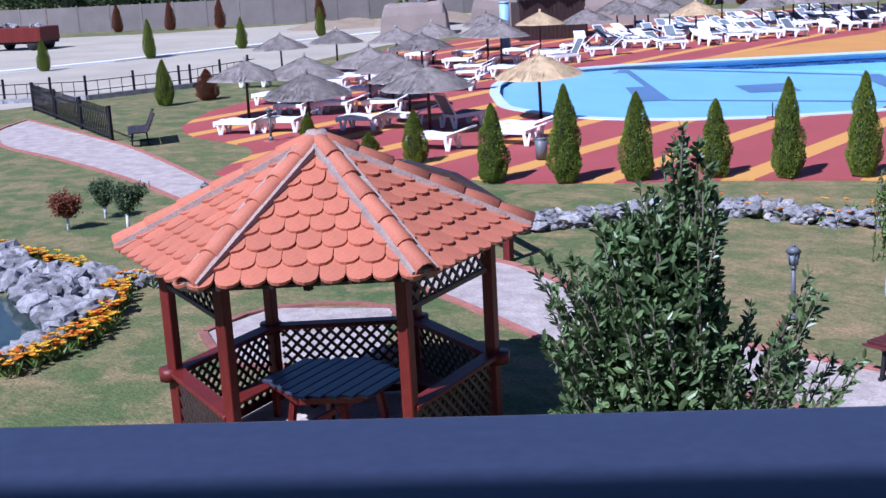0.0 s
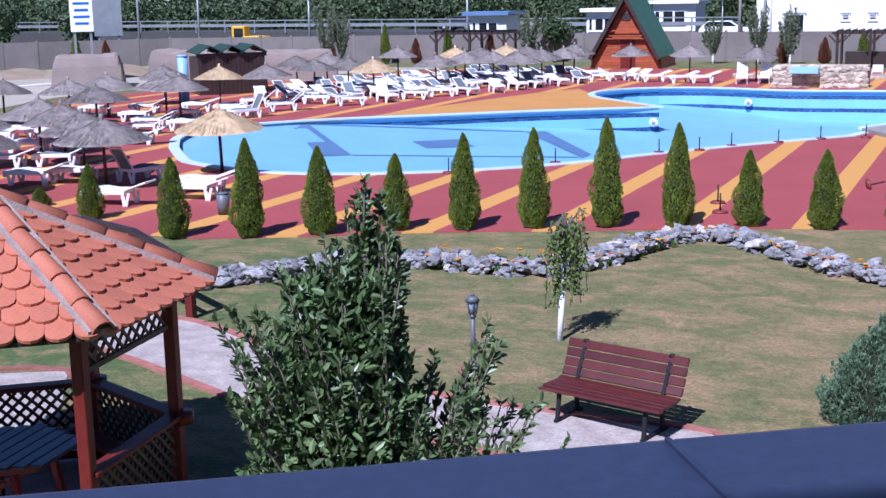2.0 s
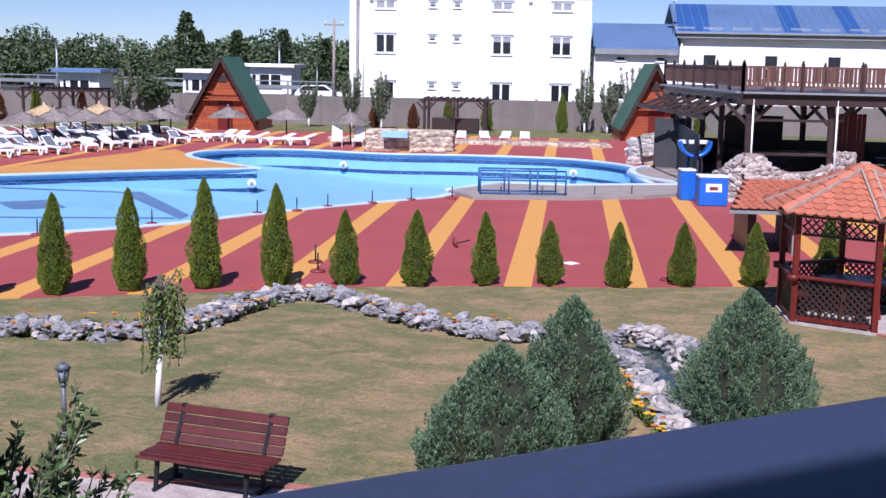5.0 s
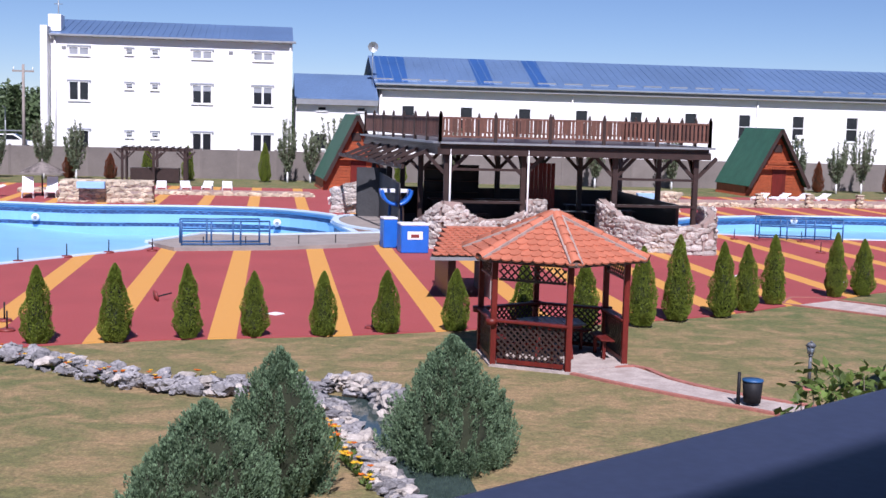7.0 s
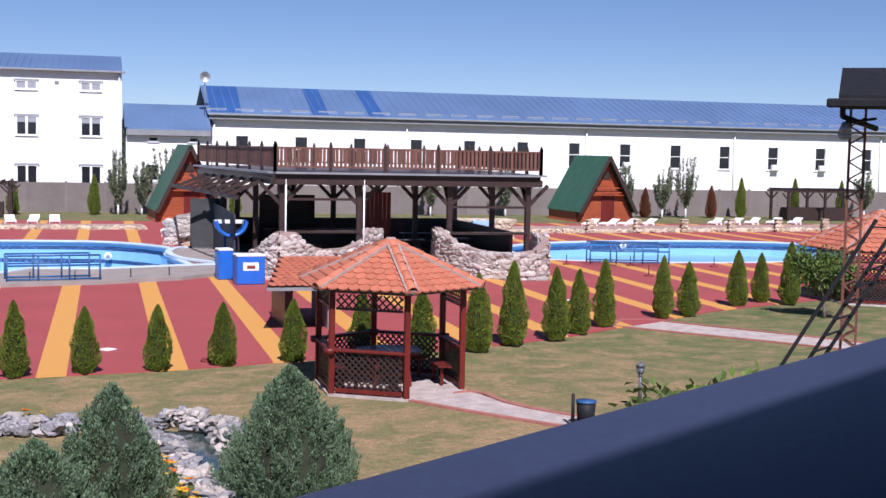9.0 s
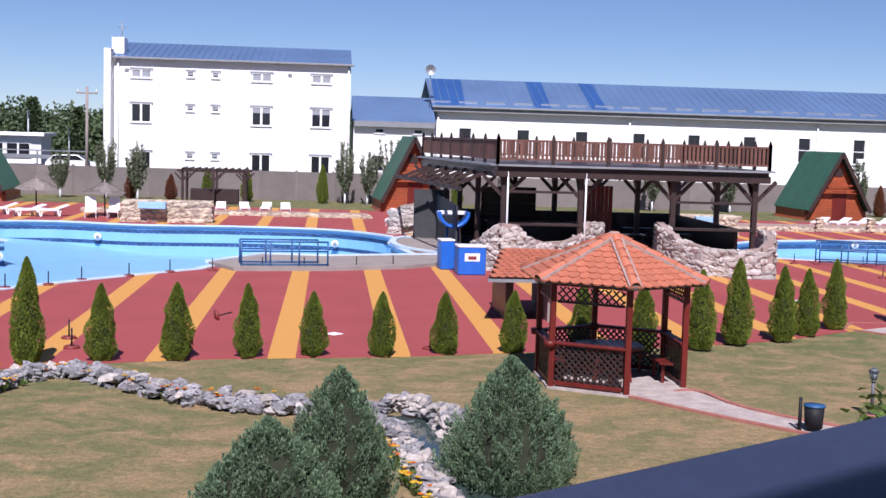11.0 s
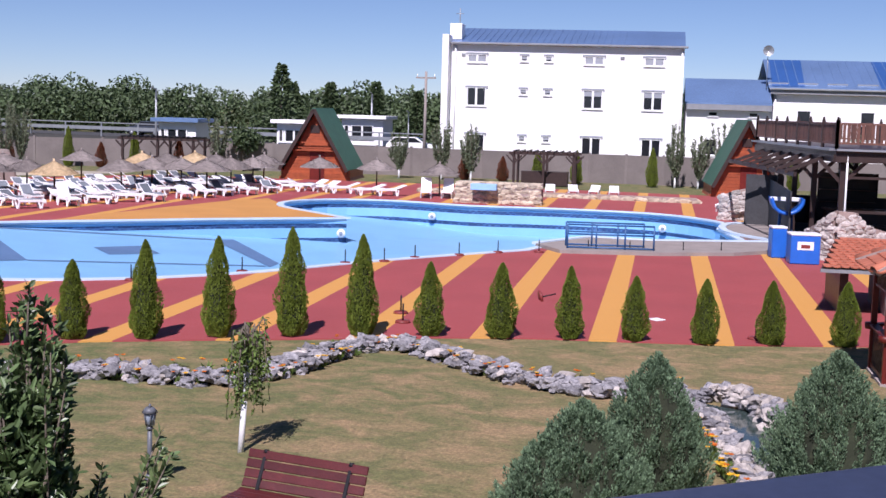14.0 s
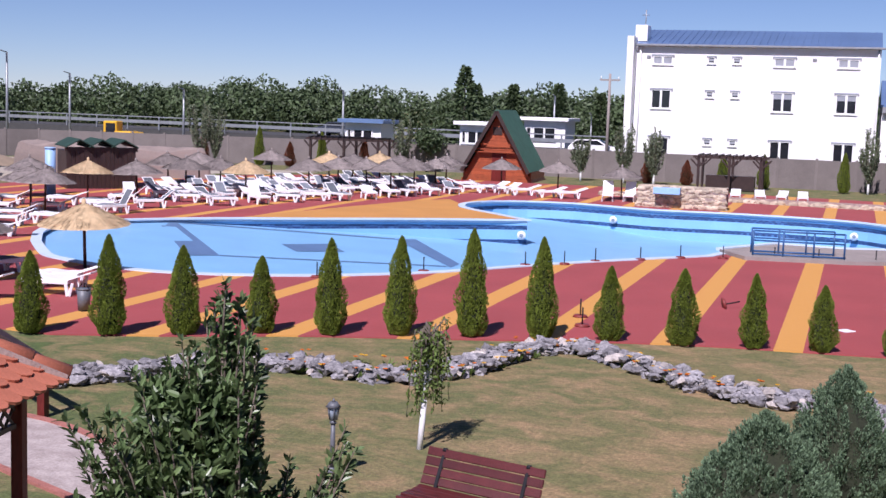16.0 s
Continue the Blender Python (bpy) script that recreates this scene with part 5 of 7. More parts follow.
def garden_lamp(x, y, h, label="grey cast-iron garden lantern on a post"):
    t = thing("garden_lamp", pose(x, y, 0), label, "lamp", "garden lanterns")
    bm = bmesh.new()
    rod(bm, (0, 0, 0), (0, 0, 0.05), 0.2, 0.18, 14)
    part("base", bm, M_BRICK, t, "round brick base")
    bm = bmesh.new()
    rod(bm, (0, 0, 0.05), (0, 0, 0.16), 0.07, 0.045, 10)
    rod(bm, (0, 0, 0.16), (0, 0, h * 0.72), 0.034, 0.028, 10)
    rod(bm, (0, 0, h * 0.70), (0, 0, h * 0.735), 0.05, 0.03, 10)
    part("post", bm, M_LAMPGREY, t)
    bm = bmesh.new()
    rod(bm, (0, 0, h * 0.74), (0, 0, h * 0.9), 0.045, 0.075, 6)
    gl = part("lantern_glass", bm, M_LAMPGLASS, t, "frosted glass")
    for k in range(6):
        a = k * 1.0472
        bm = bmesh.new()
        rod(bm, (0.05 * math.cos(a), 0.05 * math.sin(a), h * 0.74), (0.08 * math.cos(a), 0.08 * math.sin(a), h * 0.905), 0.008, 0.008, 5)
        part("glazing_bar", bm, M_LAMPGREY, gl)
    bm = bmesh.new()
    rod(bm, (0, 0, h * 0.9), (0, 0, h * 0.96), 0.1, 0.05, 10)
    rod(bm, (0, 0, h * 0.96), (0, 0, h), 0.025, 0.01, 8)
    part("cap", bm, M_LAMPGREY, t)


garden_lamp(-5.95, 14.04, 1.04)
garden_lamp(9.5, 20.82, 0.9)
garden_lamp(-16.98, 14.23, 0.98)
garden_lamp(-24.3, 22.8, 0.95)


def bin_(x, y, h, r, label, material, post):
    t = thing("litter_bin", pose(x, y, 0.0), label, "bin")
    bm = bmesh.new()
    rod(bm, (0, 0, 0.06), (0, 0, h), r * 0.85, r, 14)
    part("bucket", bm, material, t)
    bm = bmesh.new()
    rod(bm, (0, 0, h), (0, 0, h + 0.03), r * 1.06, r * 1.06, 14)
    part("rim", bm, M_BLUEPAINT if post else material, t, "blue rim" if post else "")
    bm = bmesh.new()
    if post:
        rod(bm, (-r - 0.05, 0.05, 0), (-r - 0.05, 0.05, h + 0.14), 0.035, 0.03, 8)
    else:
        rod(bm, (0, 0, 0), (0, 0, 0.07), r * 0.8, r * 0.8, 12)
    part("post" if post else "stand", bm, M_IRON, t)
    if not post:
        for a in (0, 2.1, 4.2):
            bm = bmesh.new()
            rod(bm, (r * math.cos(a), r * math.sin(a), h), (0.04 * math.cos(a), 0.04 * math.sin(a), h + 0.14), 0.012)
            part("stay", bm, M_IRON, t)


bin_(-15.7, 22.95, 0.5, 0.15, "grey litter bin under the straw parasol", M_LAMPGREY, False)
bin_(8.0, 19.7, 0.42, 0.17, "dark litter bin with blue rim by the path", M_IRON, True)
bin_(-1.0, 12.0, 0.5, 0.17, "blue litter bin by the junipers", M_BLUEBOX, False)


def stanchion(x, y, r):
    t = thing("stanchion", pose(x, y, 0.03, 0, 0, r), "red-footed barrier post at the pool edge", "post", "pool edge posts")
    bm = bmesh.new()
    rod(bm, (0, 0, 0), (0, 0, 0.05), 0.18, 0.15, 12)
    part("foot", bm, M_REDPAINT, t)
    bm = bmesh.new()
    rod(bm, (0, 0, 0.05), (0, 0, 0.42), 0.018, 0.018, 8)
    part("post", bm, M_IRON, t)
    return t


st0 = stanchion(-11.4, 33.1, 0)
for x, y in [(-10.3, 34.6), (-9.2, 36.1), (-8.2, 37.0), (-7.5, 38.3), (-6.3, 39.6), (-5.2, 40.9), (-3.9, 41.6), (-2.3, 42.4), (-0.9, 42.6), (0.9, 43.3), (2.2, 43.8), (-5.7, 27.7), (-5.4, 26.5), (-3.4, 26.4), (2.2, 27.0), (-13.5, 30.4), (18.5, 48.2), (21.0, 47.4), (24.5, 46.8), (28, 47.0), (20, 43.4), (24, 44.2), (17.5, 36.4), (19.6, 36.2)]:
    copy_thing(st0, pose(x, y, 0.03))
for x, y in [(0.1, 28.8), (17.0, 35.4), (14.2, 36.4)]:
    ob = tagged(link("floor_drain", boxed((0, 0, 0.012), (0.3, 0.3, 0.024), 0.006), M_PLASTIC), "white square drain cover set in the deck", "drain")
    ob.matrix_basis = pose(x, y, 0.031, 0, 0, 45)
fallen = copy_thing(st0, pose(-2.8, 30.75, 0.12, 0, 78, 20))
tagged(fallen, "toppled red-footed barrier post lying on the deck")


# ---- gazebos ----
def tile_mesh(w=0.205, ln=0.31, th=0.024):
    """A flat beaver-tail roof tile with a round lower end, lying along -y, bowed a little."""
    pts = [(-w / 2, 0.06), (w / 2, 0.06), (w / 2, -ln * 0.66)]
    pts += [(w / 2 * math.cos(a), -ln * 0.66 - ln * 0.34 * math.sin(a)) for a in (0.5, 1.05, 1.57, 2.09, 2.64)]
    pts += [(-w / 2, -ln * 0.66)]
    bm = bmesh.new()
    top = [bm.verts.new((x, y, th + 0.006 * (1 - (2 * x / w) ** 2))) for x, y in pts]
    bot = [bm.verts.new((x, y, 0)) for x, y in pts]
    bm.faces.new(top[::-1])
    k = len(pts)
    for i in range(k):
        bm.faces.new((top[i], top[(i + 1) % k], bot[(i + 1) % k], bot[i]))
    bmesh.ops.recalc_face_normals(bm, faces=bm.faces[:])
    me = bpy.data.meshes.new("tile")
    bm.to_mesh(me)
    bm.free()
    me.materials.append(M_TILE)
    return me


TILE = tile_mesh()


def cap_mesh(r0=0.1, r1=0.088, ln=0.36):
    bm = bmesh.new()
    ra, rb, n = [], [], 7
    for i in range(n):
        a = math.pi * i / (n - 1)
        ra.append((bm.verts.new((r0 * math.cos(a), 0, r0 * math.sin(a))), bm.verts.new(((r0 - 0.014) * math.cos(a), 0, (r0 - 0.014) * math.sin(a)))))
        rb.append((bm.verts.new((r1 * math.cos(a), ln, r1 * math.sin(a))), bm.verts.new(((r1 - 0.014) * math.cos(a), ln, (r1 - 0.014) * math.sin(a)))))
    for i in range(n - 1):
        bm.faces.new((ra[i][0], ra[i + 1][0], rb[i + 1][0], rb[i][0])).smooth = True
        bm.faces.new((ra[i][1], ra[i + 1][1], rb[i + 1][1], rb[i][1]))
        bm.faces.new((ra[i][0], ra[i + 1][0], ra[i + 1][1], ra[i][1]))
    bmesh.ops.recalc_face_normals(bm, faces=bm.faces[:])
    me = bpy.data.meshes.new("ridge_tile")
    bm.to_mesh(me)
    bm.free()
    me.materials.append(M_TILE)
    return me


CAPTILE = cap_mesh()


def tiled_face(parent, a, b, c, d, rg, n=9, w=0.205):
    """n courses of tiles on the slope from the eave a-b up to the ridge c-d (c over a, d over b)."""
    a, b, c, d = map(Vector, (a, b, c, d))
    up = ((c + d) / 2 - (a + b) / 2)
    x = (b - a).normalized()
    y = (up - x * up.dot(x)).normalized()
    z = x.cross(y)
    m0 = Matrix((x, y, z)).transposed().to_4x4()
    full = (b - a).length / n
    for k in range(n):
        u = (k + 0.9) / n
        p, q = a.lerp(c, u), b.lerp(d, u)
        e = (q - p).length
        ridge = (d - c).length > 0.1
        cnt = round((b - a).length / w) if ridge else n - k
        mid = (p + q) / 2 + (x * (w / 2 * (k % 2)) if ridge else Vector())
        step = e / cnt if ridge else full
        for i in range(cnt):
            pos = mid + x * (i - (cnt - 1) / 2) * step + z * 0.012 + y * 0.05
            ob = new("tile", TILE)
            ob.parent = parent
            ob.matrix_basis = Matrix.Translation(pos) @ m0 @ pose(0, 0, 0, -5.5 + rg.uniform(-0.8, 0.8), rg.uniform(-1.5, 1.5), rg.uniform(-2, 2)) @ Matrix.Diagonal((step / w * 0.985, (up.length / n) / 0.212, 1, 1))


def lattice(bm, a, b, z0, z1, step=0.105, w=0.03):
    """Crossed diagonal slats in the upright panel from a to b between z0 and z1."""
    a, b = Vector((*a, 0)), Vector((*b, 0))
    x = (b - a).normalized()
    W, H = (b - a).length, z1 - z0
    nrm = Vector((-x.y, x.x, 0))
    for sg in (1, -1):
        c = -H
        while c < W:
            s0, s1 = max(c, 0), min(c + H, W)
            if s1 - s0 > 0.02:
                h0, h1 = (s0 - c), (s1 - c)
                if sg < 0:
                    h0, h1 = H - h0, H - h1
                p = a + x * s0 + Vector((0, 0, z0 + h0)) + nrm * 0.008 * sg
                q = a + x * s1 + Vector((0, 0, z0 + h1)) + nrm * 0.008 * sg
                beam(bm, p, q, 0.014, w)
            c += step * 1.414


def gazebo(x, y, rot, R, ze, za, Re, wood, label, table):
    t = thing("gazebo", pose(x, y, 0, 0, 0, rot), label, "gazebo", "garden gazebos")
    rg = random.Random(int(R * 1000))
    P = [(R * math.cos(k * math.pi / 3), R * math.sin(k * math.pi / 3)) for k in range(6)]
    E = [Vector((Re * math.cos(k * math.pi / 3), Re * math.sin(k * math.pi / 3), ze)) for k in range(6)]
    top = Vector((0, 0, za))
    part("floor", bmesh_prism([(p[0] * 1.06, p[1] * 1.06) for p in P], 0.0, 0.05), M_PAVE, t, "stone paved floor")
    for k in range(6):
        part("post", boxed((P[k][0], P[k][1], (ze + 0.02) / 2 + 0.02), (0.11, 0.11, ze + 0.04), 0.008), wood, t)
        a, b = Vector((*P[k], 0)), Vector((*P[(k + 1) % 6], 0))
        bm = bmesh.new()
        beam(bm, a + Vector((0, 0, ze - 0.02)), b + Vector((0, 0, ze - 0.02)), 0.09, 0.12, 0.006)
        part("head_beam", bm, wood, t)
        ai, bi = a.lerp(b, 0.06), a.lerp(b, 0.94)
        if k in (1, 4, 5):
            bm = bmesh.new()
            lattice(bm, (ai.x, ai.y), (bi.x, bi.y), ze - 0.36, ze - 0.1)
            fr = part("frieze", bm, M_WOODDARK, t, "lattice frieze")
            fr["kind"] = "stuff"
            bm = bmesh.new()
            beam(bm, ai + Vector((0, 0, ze - 0.38)), bi + Vector((0, 0, ze - 0.38)), 0.05, 0.045)
            part("frieze_rail", bm, M_WOODDARK, fr)
        if k == 0:
            continue
        bm = bmesh.new()
        lattice(bm, (ai.x, ai.y), (bi.x, bi.y), 0.14, 0.84, 0.088, 0.034)
        pn = part("panel", bm, M_WOODDARK, t, "diagonal lattice panel")
        pn["kind"] = "stuff"
        bm = bmesh.new()
        beam(bm, a + Vector((0, 0, 0.88)), b + Vector((0, 0, 0.88)), 0.17, 0.05, 0.01)
        part("handrail", bm, wood, pn)
        bm = bmesh.new()
        beam(bm, ai + Vector((0, 0, 0.12)), bi + Vector((0, 0, 0.12)), 0.05, 0.08)
        part("bottom_rail", bm, wood, pn)
        # bench seat along the inside
        si, ei = a * 0.86, b * 0.86
        sa, sb = si.lerp(ei, 0.08), si.lerp(ei, 0.92)
        st = None
        for o in (0.0, 0.1, 0.2):
            f = 1 - o / R * 1.1
            bm = bmesh.new()
            beam(bm, sa * f + Vector((0, 0, 0.44)), sb * f + Vector((0, 0, 0.44)), 0.088, 0.035, 0.006)
            st = part("bench_slat", bm, wood, t)
        for q in (0.15, 0.85):
            p = sa.lerp(sb, q) * 0.9
            part("bench_leg", boxed((p.x, p.y, 0.24), (0.06, 0.06, 0.4)), wood, st)
    # handrail knees at the corners
    for k in range(2, 6):
        p = P[k % 6]
        bm = bmesh.new()
        rod(bm, (p[0] * 1.03, p[1] * 1.03, 0.8), (p[0] * 1.03, p[1] * 1.03, 0.915), 0.115, 0.12, 10)
        part("rail_corner", bm, wood, t)
    # roof
    for k in range(6):
        bm = bmesh.new()
        a, b = E[k], E[(k + 1) % 6]
        vs = [bm.verts.new(v) for v in (a, b, top, a - Vector((0, 0, 0.03)), b - Vector((0, 0, 0.03)), top - Vector((0, 0, 0.05)))]
        for q in ((0, 1, 2), (3, 5, 4), (0, 3, 4, 1)):
            bm.faces.new([vs[i] for i in q])
        roof = part("roof_slope", bm, M_WOODDARK, t, "triangular slope of terracotta tiles")
        tiled_face(roof, a, b, top, top, rg)
        d = top - a
        bm = bmesh.new()
        beam(bm, a + Vector((0, 0, 0.02)), top + Vector((0, 0, 0.035)), 0.25, 0.1)
        part("hip_mortar", bm, M_MORTAR, roof, "grey mortar bedding")
        n = max(4, int(d.length / 0.32))
        xv = d.normalized().cross(Vector((0, 0, 1))).normalized()
        yv = d.normalized()
        m0 = Matrix((xv, yv, xv.cross(yv))).transposed().to_4x4()
        for i in range(n):
            ob = new("ridge_tile", CAPTILE)
            ob.parent = roof
            ob.matrix_basis = Matrix.Translation(a + d * (i / n) - yv * 0.03 + Vector((0, 0, 0.052))) @ m0 @ pose(0, 0, 0, -1.5, 0, rg.uniform(-2, 2)) @ Matrix.Diagonal((1, d.length / n / 0.32, 1, 1))
    bm = bmesh.new()
    rod(bm, top + Vector((0, 0, -0.02)), top + Vector((0, 0, 0.12)), 0.17, 0.09, 12)
    part("roof_cap", bm, M_MORTAR, roof, "rounded mortar cap")
    for k in range(6):
        m = (E[k] + E[(k + 1) % 6]) / 2
        part("lamp_block", boxed((m.x * 0.93, m.y * 0.93, ze - 0.05), (0.06, 0.06, 0.08)), M_IRON, t) if k == 0 else None
    if table:
        g = thing("garden_table", pose(x, y, 0, 0, 0, rot), "hexagonal slatted table with blue-grey top in the gazebo", "table")
        for j in range(9):
            yy = -0.56 + j * 0.14
            half = min(0.62, 0.64 * 2 * (1 - abs(yy) / 1.11) * 0.5 + 0.32) * (1 - 0.42 * abs(yy) / 0.56)
            part("table_slat", boxed((0, yy, 0.73), (half * 2, 0.125, 0.03), 0.004), M_TABLE, g)
        bm = bmesh.new()
        for k in range(6):
            a = Vector((0.6 * math.cos(k * 1.0472), 0.6 * math.sin(k * 1.0472), 0.69))
            b = Vector((0.6 * math.cos((k + 1) * 1.0472), 0.6 * math.sin((k + 1) * 1.0472), 0.69))
            beam(bm, a, b, 0.05, 0.06)
        part("apron", bm, wood, g)
        for k in range(4):
            a = k * 1.5708 + 0.78
            bm = bmesh.new()
            beam(bm, (0.5 * math.cos(a), 0.5 * math.sin(a), 0.06), (0.4 * math.cos(a), 0.4 * math.sin(a), 0.7), 0.06, 0.06)
            part("leg", bm, wood, g)
        bm = bmesh.new()
        beam(bm, (-0.35, -0.35, 0.2), (0.35, 0.35, 0.6), 0.05, 0.05)
        beam(bm, (0.35, -0.35, 0.2), (-0.35, 0.35, 0.6), 0.05, 0.05)
        part("cross_brace", bm, wood, g)
    return t


def bmesh_prism(pts, z0, z1):
    bm = bmesh.new()
    a = [bm.verts.new((x, y, z0)) for x, y in pts]
    b = [bm.verts.new((x, y, z1)) for x, y in pts]
    bm.faces.new(a[::-1])
    bm.faces.new(b)
    for i in range(len(pts)):
        bm.faces.new((a[i], a[(i + 1) % len(pts)], b[(i + 1) % len(pts)], b[i]))
    bmesh.ops.recalc_face_normals(bm, faces=bm.faces[:])
    return bm


gazebo(-8.15, 8.2, 278.7, 1.55, 2.14, 3.05, 1.95, M_WOODRED, "red-stained hexagonal gazebo with terracotta roof and table", True)
gazebo(5.45, 23.75, 270, 1.48, 2.05, 2.83, 1.85, M_WOODRED, "red-brown hexagonal lattice gazebo with terracotta roof", True)
gazebo(24.6, 35.6, 270, 1.9, 1.75, 2.9, 2.5, M_WOODRED, "hexagonal gazebo with terracotta roof by the far path", False)


# small tiled roof over the steps beside the deck
def stair_roof():
    t = thing("stair_shelter", pose(4.75, 31.8, 0, 0, 0, 0), "low terracotta tiled shelter over cellar steps", "shelter")
    rg = random.Random(3)
    a, b, c, d = (-0.8, -0.9, 1.18), (0.85, -0.9, 1.18), (-0.1, 2.2, 1.62), (1.5, 2.2, 1.62)
    bm = bmesh.new()
    vs = [bm.verts.new(v) for v in (a, b, d, c)] + [bm.verts.new((v[0], v[1], v[2] - 0.06)) for v in (a, b, d, c)]
    for q in ((0, 1, 2, 3), (4, 7, 6, 5), (0, 4, 5, 1), (1, 5, 6, 2), (2, 6, 7, 3), (3, 7, 4, 0)):
        bm.faces.new([vs[i] for i in q])
    roof = part("roof", bm, M_WOODDARK, t)
    tiled_face(roof, a, b, c, d, rg, 12, 0.205)
    part("side_wall", boxed((-0.2, 0.8, 0.58), (0.2, 2.6, 1.16)), M_WOODDARK, t)
    part("side_wall", boxed((0.9, 0.8, 0.58), (0.2, 2.6, 1.16)), M_PLINTH, t)
    part("gutter", boxed((0, -0.96, 1.13), (1.65, 0.08, 0.08)), M_STEEL, t)


stair_roof()


# ---- highway edge, poles, vehicles, machines ----
def guard_rail():
    t = thing("guard_rail", pose(0, 0, 0), "galvanised highway guard rail", "guard rail")
    pts = [(-330, 140), (-180, 126), (-100, 116), (-60, 111.5), (-20, 103.8)]
    for a, b in zip(pts, pts[1:]):
        a, b = Vector((*a, 1.35)), Vector((*b, 1.35))
        for z, h in ((0.75, 0.32), (1.25, 0.1)):
            bm = bmesh.new()
            beam(bm, a + Vector((0, 0, z)), b + Vector((0, 0, z)), 0.08, h)
            part("beam", bm, M_STEEL, t)
        n = int((b - a).length / 4)
        for i in range(n):
            p = a.lerp(b, i / n)
            part("post", boxed((p.x, p.y, p.z + 0.6), (0.12, 0.12, 1.3)), M_STEEL, t)


guard_rail()


def pole(az, dist, top, r, label, arms=False):
    x, y = -math.sin(radians(az)) * dist, math.cos(radians(az)) * dist
    t = thing("lamp_post" if not arms else "utility_pole", pose(x, y, 0), label, "pole", "poles beyond the wall")
    bm = bmesh.new()
    rod(bm, (0, 0, 0), (0, 0, top), r, r * 0.7, 8)
    part("shaft", bm, M_STEEL if not arms else M_PLINTH, t)
    if arms:
        part("cross_arm", boxed((0, 0, top - 0.5), (1.6, 0.1, 0.12)), M_PLINTH, t)
        for s in (-0.7, 0, 0.7):
            bm = bmesh.new()
            rod(bm, (s, 0, top - 0.44), (s, 0, top - 0.2), 0.05, 0.03, 6)
            part("insulator", bm, M_PVC, t)
    else:
        bm = bmesh.new()
        rod(bm, (0, 0, top), (0, -0.9, top + 0.15), 0.05, 0.04, 6)
        part("lamp_arm", bm, M_STEEL, t)


for az, dist, top in ((37.6, 105, 7.8), (35.0, 110, 6.4), (22.95, 105, 5.7), (30.1, 112, 5.4), (13.3, 118, 6.0)):
    pole(az, dist, top, 0.12, "pale steel street lamp post by the highway")
pole(10.85, 100, 7.7, 0.14, "concrete utility pole with cross arm", True)
pole(11.6, 97, 4.4, 0.06, "thin pale pole by the wall")


def billboard(az, dist, w, h, z, label, written=True):
    x, y = -math.sin(radians(az)) * dist, math.cos(radians(az)) * dist
    t = thing("billboard", pose(x, y, 0, 0, 0, az), label, "sign")
    part("panel", boxed((0, 0, z + h / 2), (w, 0.15, h), 0.01), M_WHITE if written else M_STEEL, t)
    for s in (-w * 0.35, w * 0.35):
        part("post", boxed((s, 0.1, z / 2), (0.15, 0.15, z)), M_STEEL, t)
    for i in range(4 if written else 0):
        part("text_bar", boxed((0, -0.085, z + h * (0.85 - 0.2 * i)), (w * (0.7 - 0.1 * (i % 2)), 0.012, h * 0.07)), M_BLUEBOX, t, "unreadable blue line of writing")


billboard(40.0, 80, 1.35, 2.0, 3.0, "white roadside sign with blue writing")
billboard(38.9, 100, 2.1, 4.2, 2.2, "bare grey back of a roadside billboard", False)


def car(x, y, z, rot, label, material):
    t = thing("parked_car", pose(x, y, z, 0, 0, rot), label, "car")
    prof = [(-2.1, 0.35), (-2.15, 0.75), (-1.95, 1.0), (-1.5, 1.42), (0.3, 1.45), (1.0, 1.0), (1.95, 0.85), (2.1, 0.6), (2.1, 0.35)]
    bm = bmesh.new()
    a = [bm.verts.new((px, -0.85, pz)) for px, pz in prof]
    b = [bm.verts.new((px, 0.85, pz)) for px, pz in prof]
    bm.faces.new(a)
    bm.faces.new(b[::-1])
    for i in range(len(prof)):
        bm.faces.new((a[i], a[(i + 1) % len(prof)], b[(i + 1) % len(prof)], b[i]))
    bmesh.ops.recalc_face_normals(bm, faces=bm.faces[:])
    bmesh.ops.bevel(bm, geom=bm.edges[:], offset=0.06, segments=2, affect="EDGES")
    part("body", bm, material, t)
    for s in (-0.86, 0.86):
        bm = bmesh.new()
        vs = [(-1.75, s, 1.02), (-1.42, s, 1.36), (0.22, s, 1.38), (0.78, s, 1.02)]
        bm.faces.new([bm.verts.new(v) for v in vs])
        part("side_window", bm, M_GLASS, t)
    bm = bmesh.new()
    quad(bm, [(0.37, -0.7, 1.42), (0.37, 0.7, 1.42), (0.98, 0.75, 1.04), (0.98, -0.75, 1.04)])
    part("windscreen", bm, M_GLASS, t)
    for wx in (-1.3, 1.3):
        for s in (-0.8, 0.8):
            bm = bmesh.new()
            rod(bm, (wx, s - 0.1, 0.32), (wx, s + 0.1, 0.32), 0.32, 0.32, 14)
            w = part("wheel", bm, M_RUBBER, t)
            bm = bmesh.new()
            rod(bm, (wx, s - 0.11, 0.32), (wx, s + 0.11, 0.32), 0.18, 0.18, 10)
            part("rim", bm, M_STEEL, w)


M_CARDARK = mat("dark_car_paint", (0.05, 0.06, 0.08), 0.2, 0.1, 2, 20, 0, coat=0.5)
car(-20.0, 99.5, 1.002, 5, "white hatchback parked beyond the wall", M_CARWHITE)
car(-49, 113.8, 1.36, 170, "dark car on the highway shoulder", M_CARDARK)


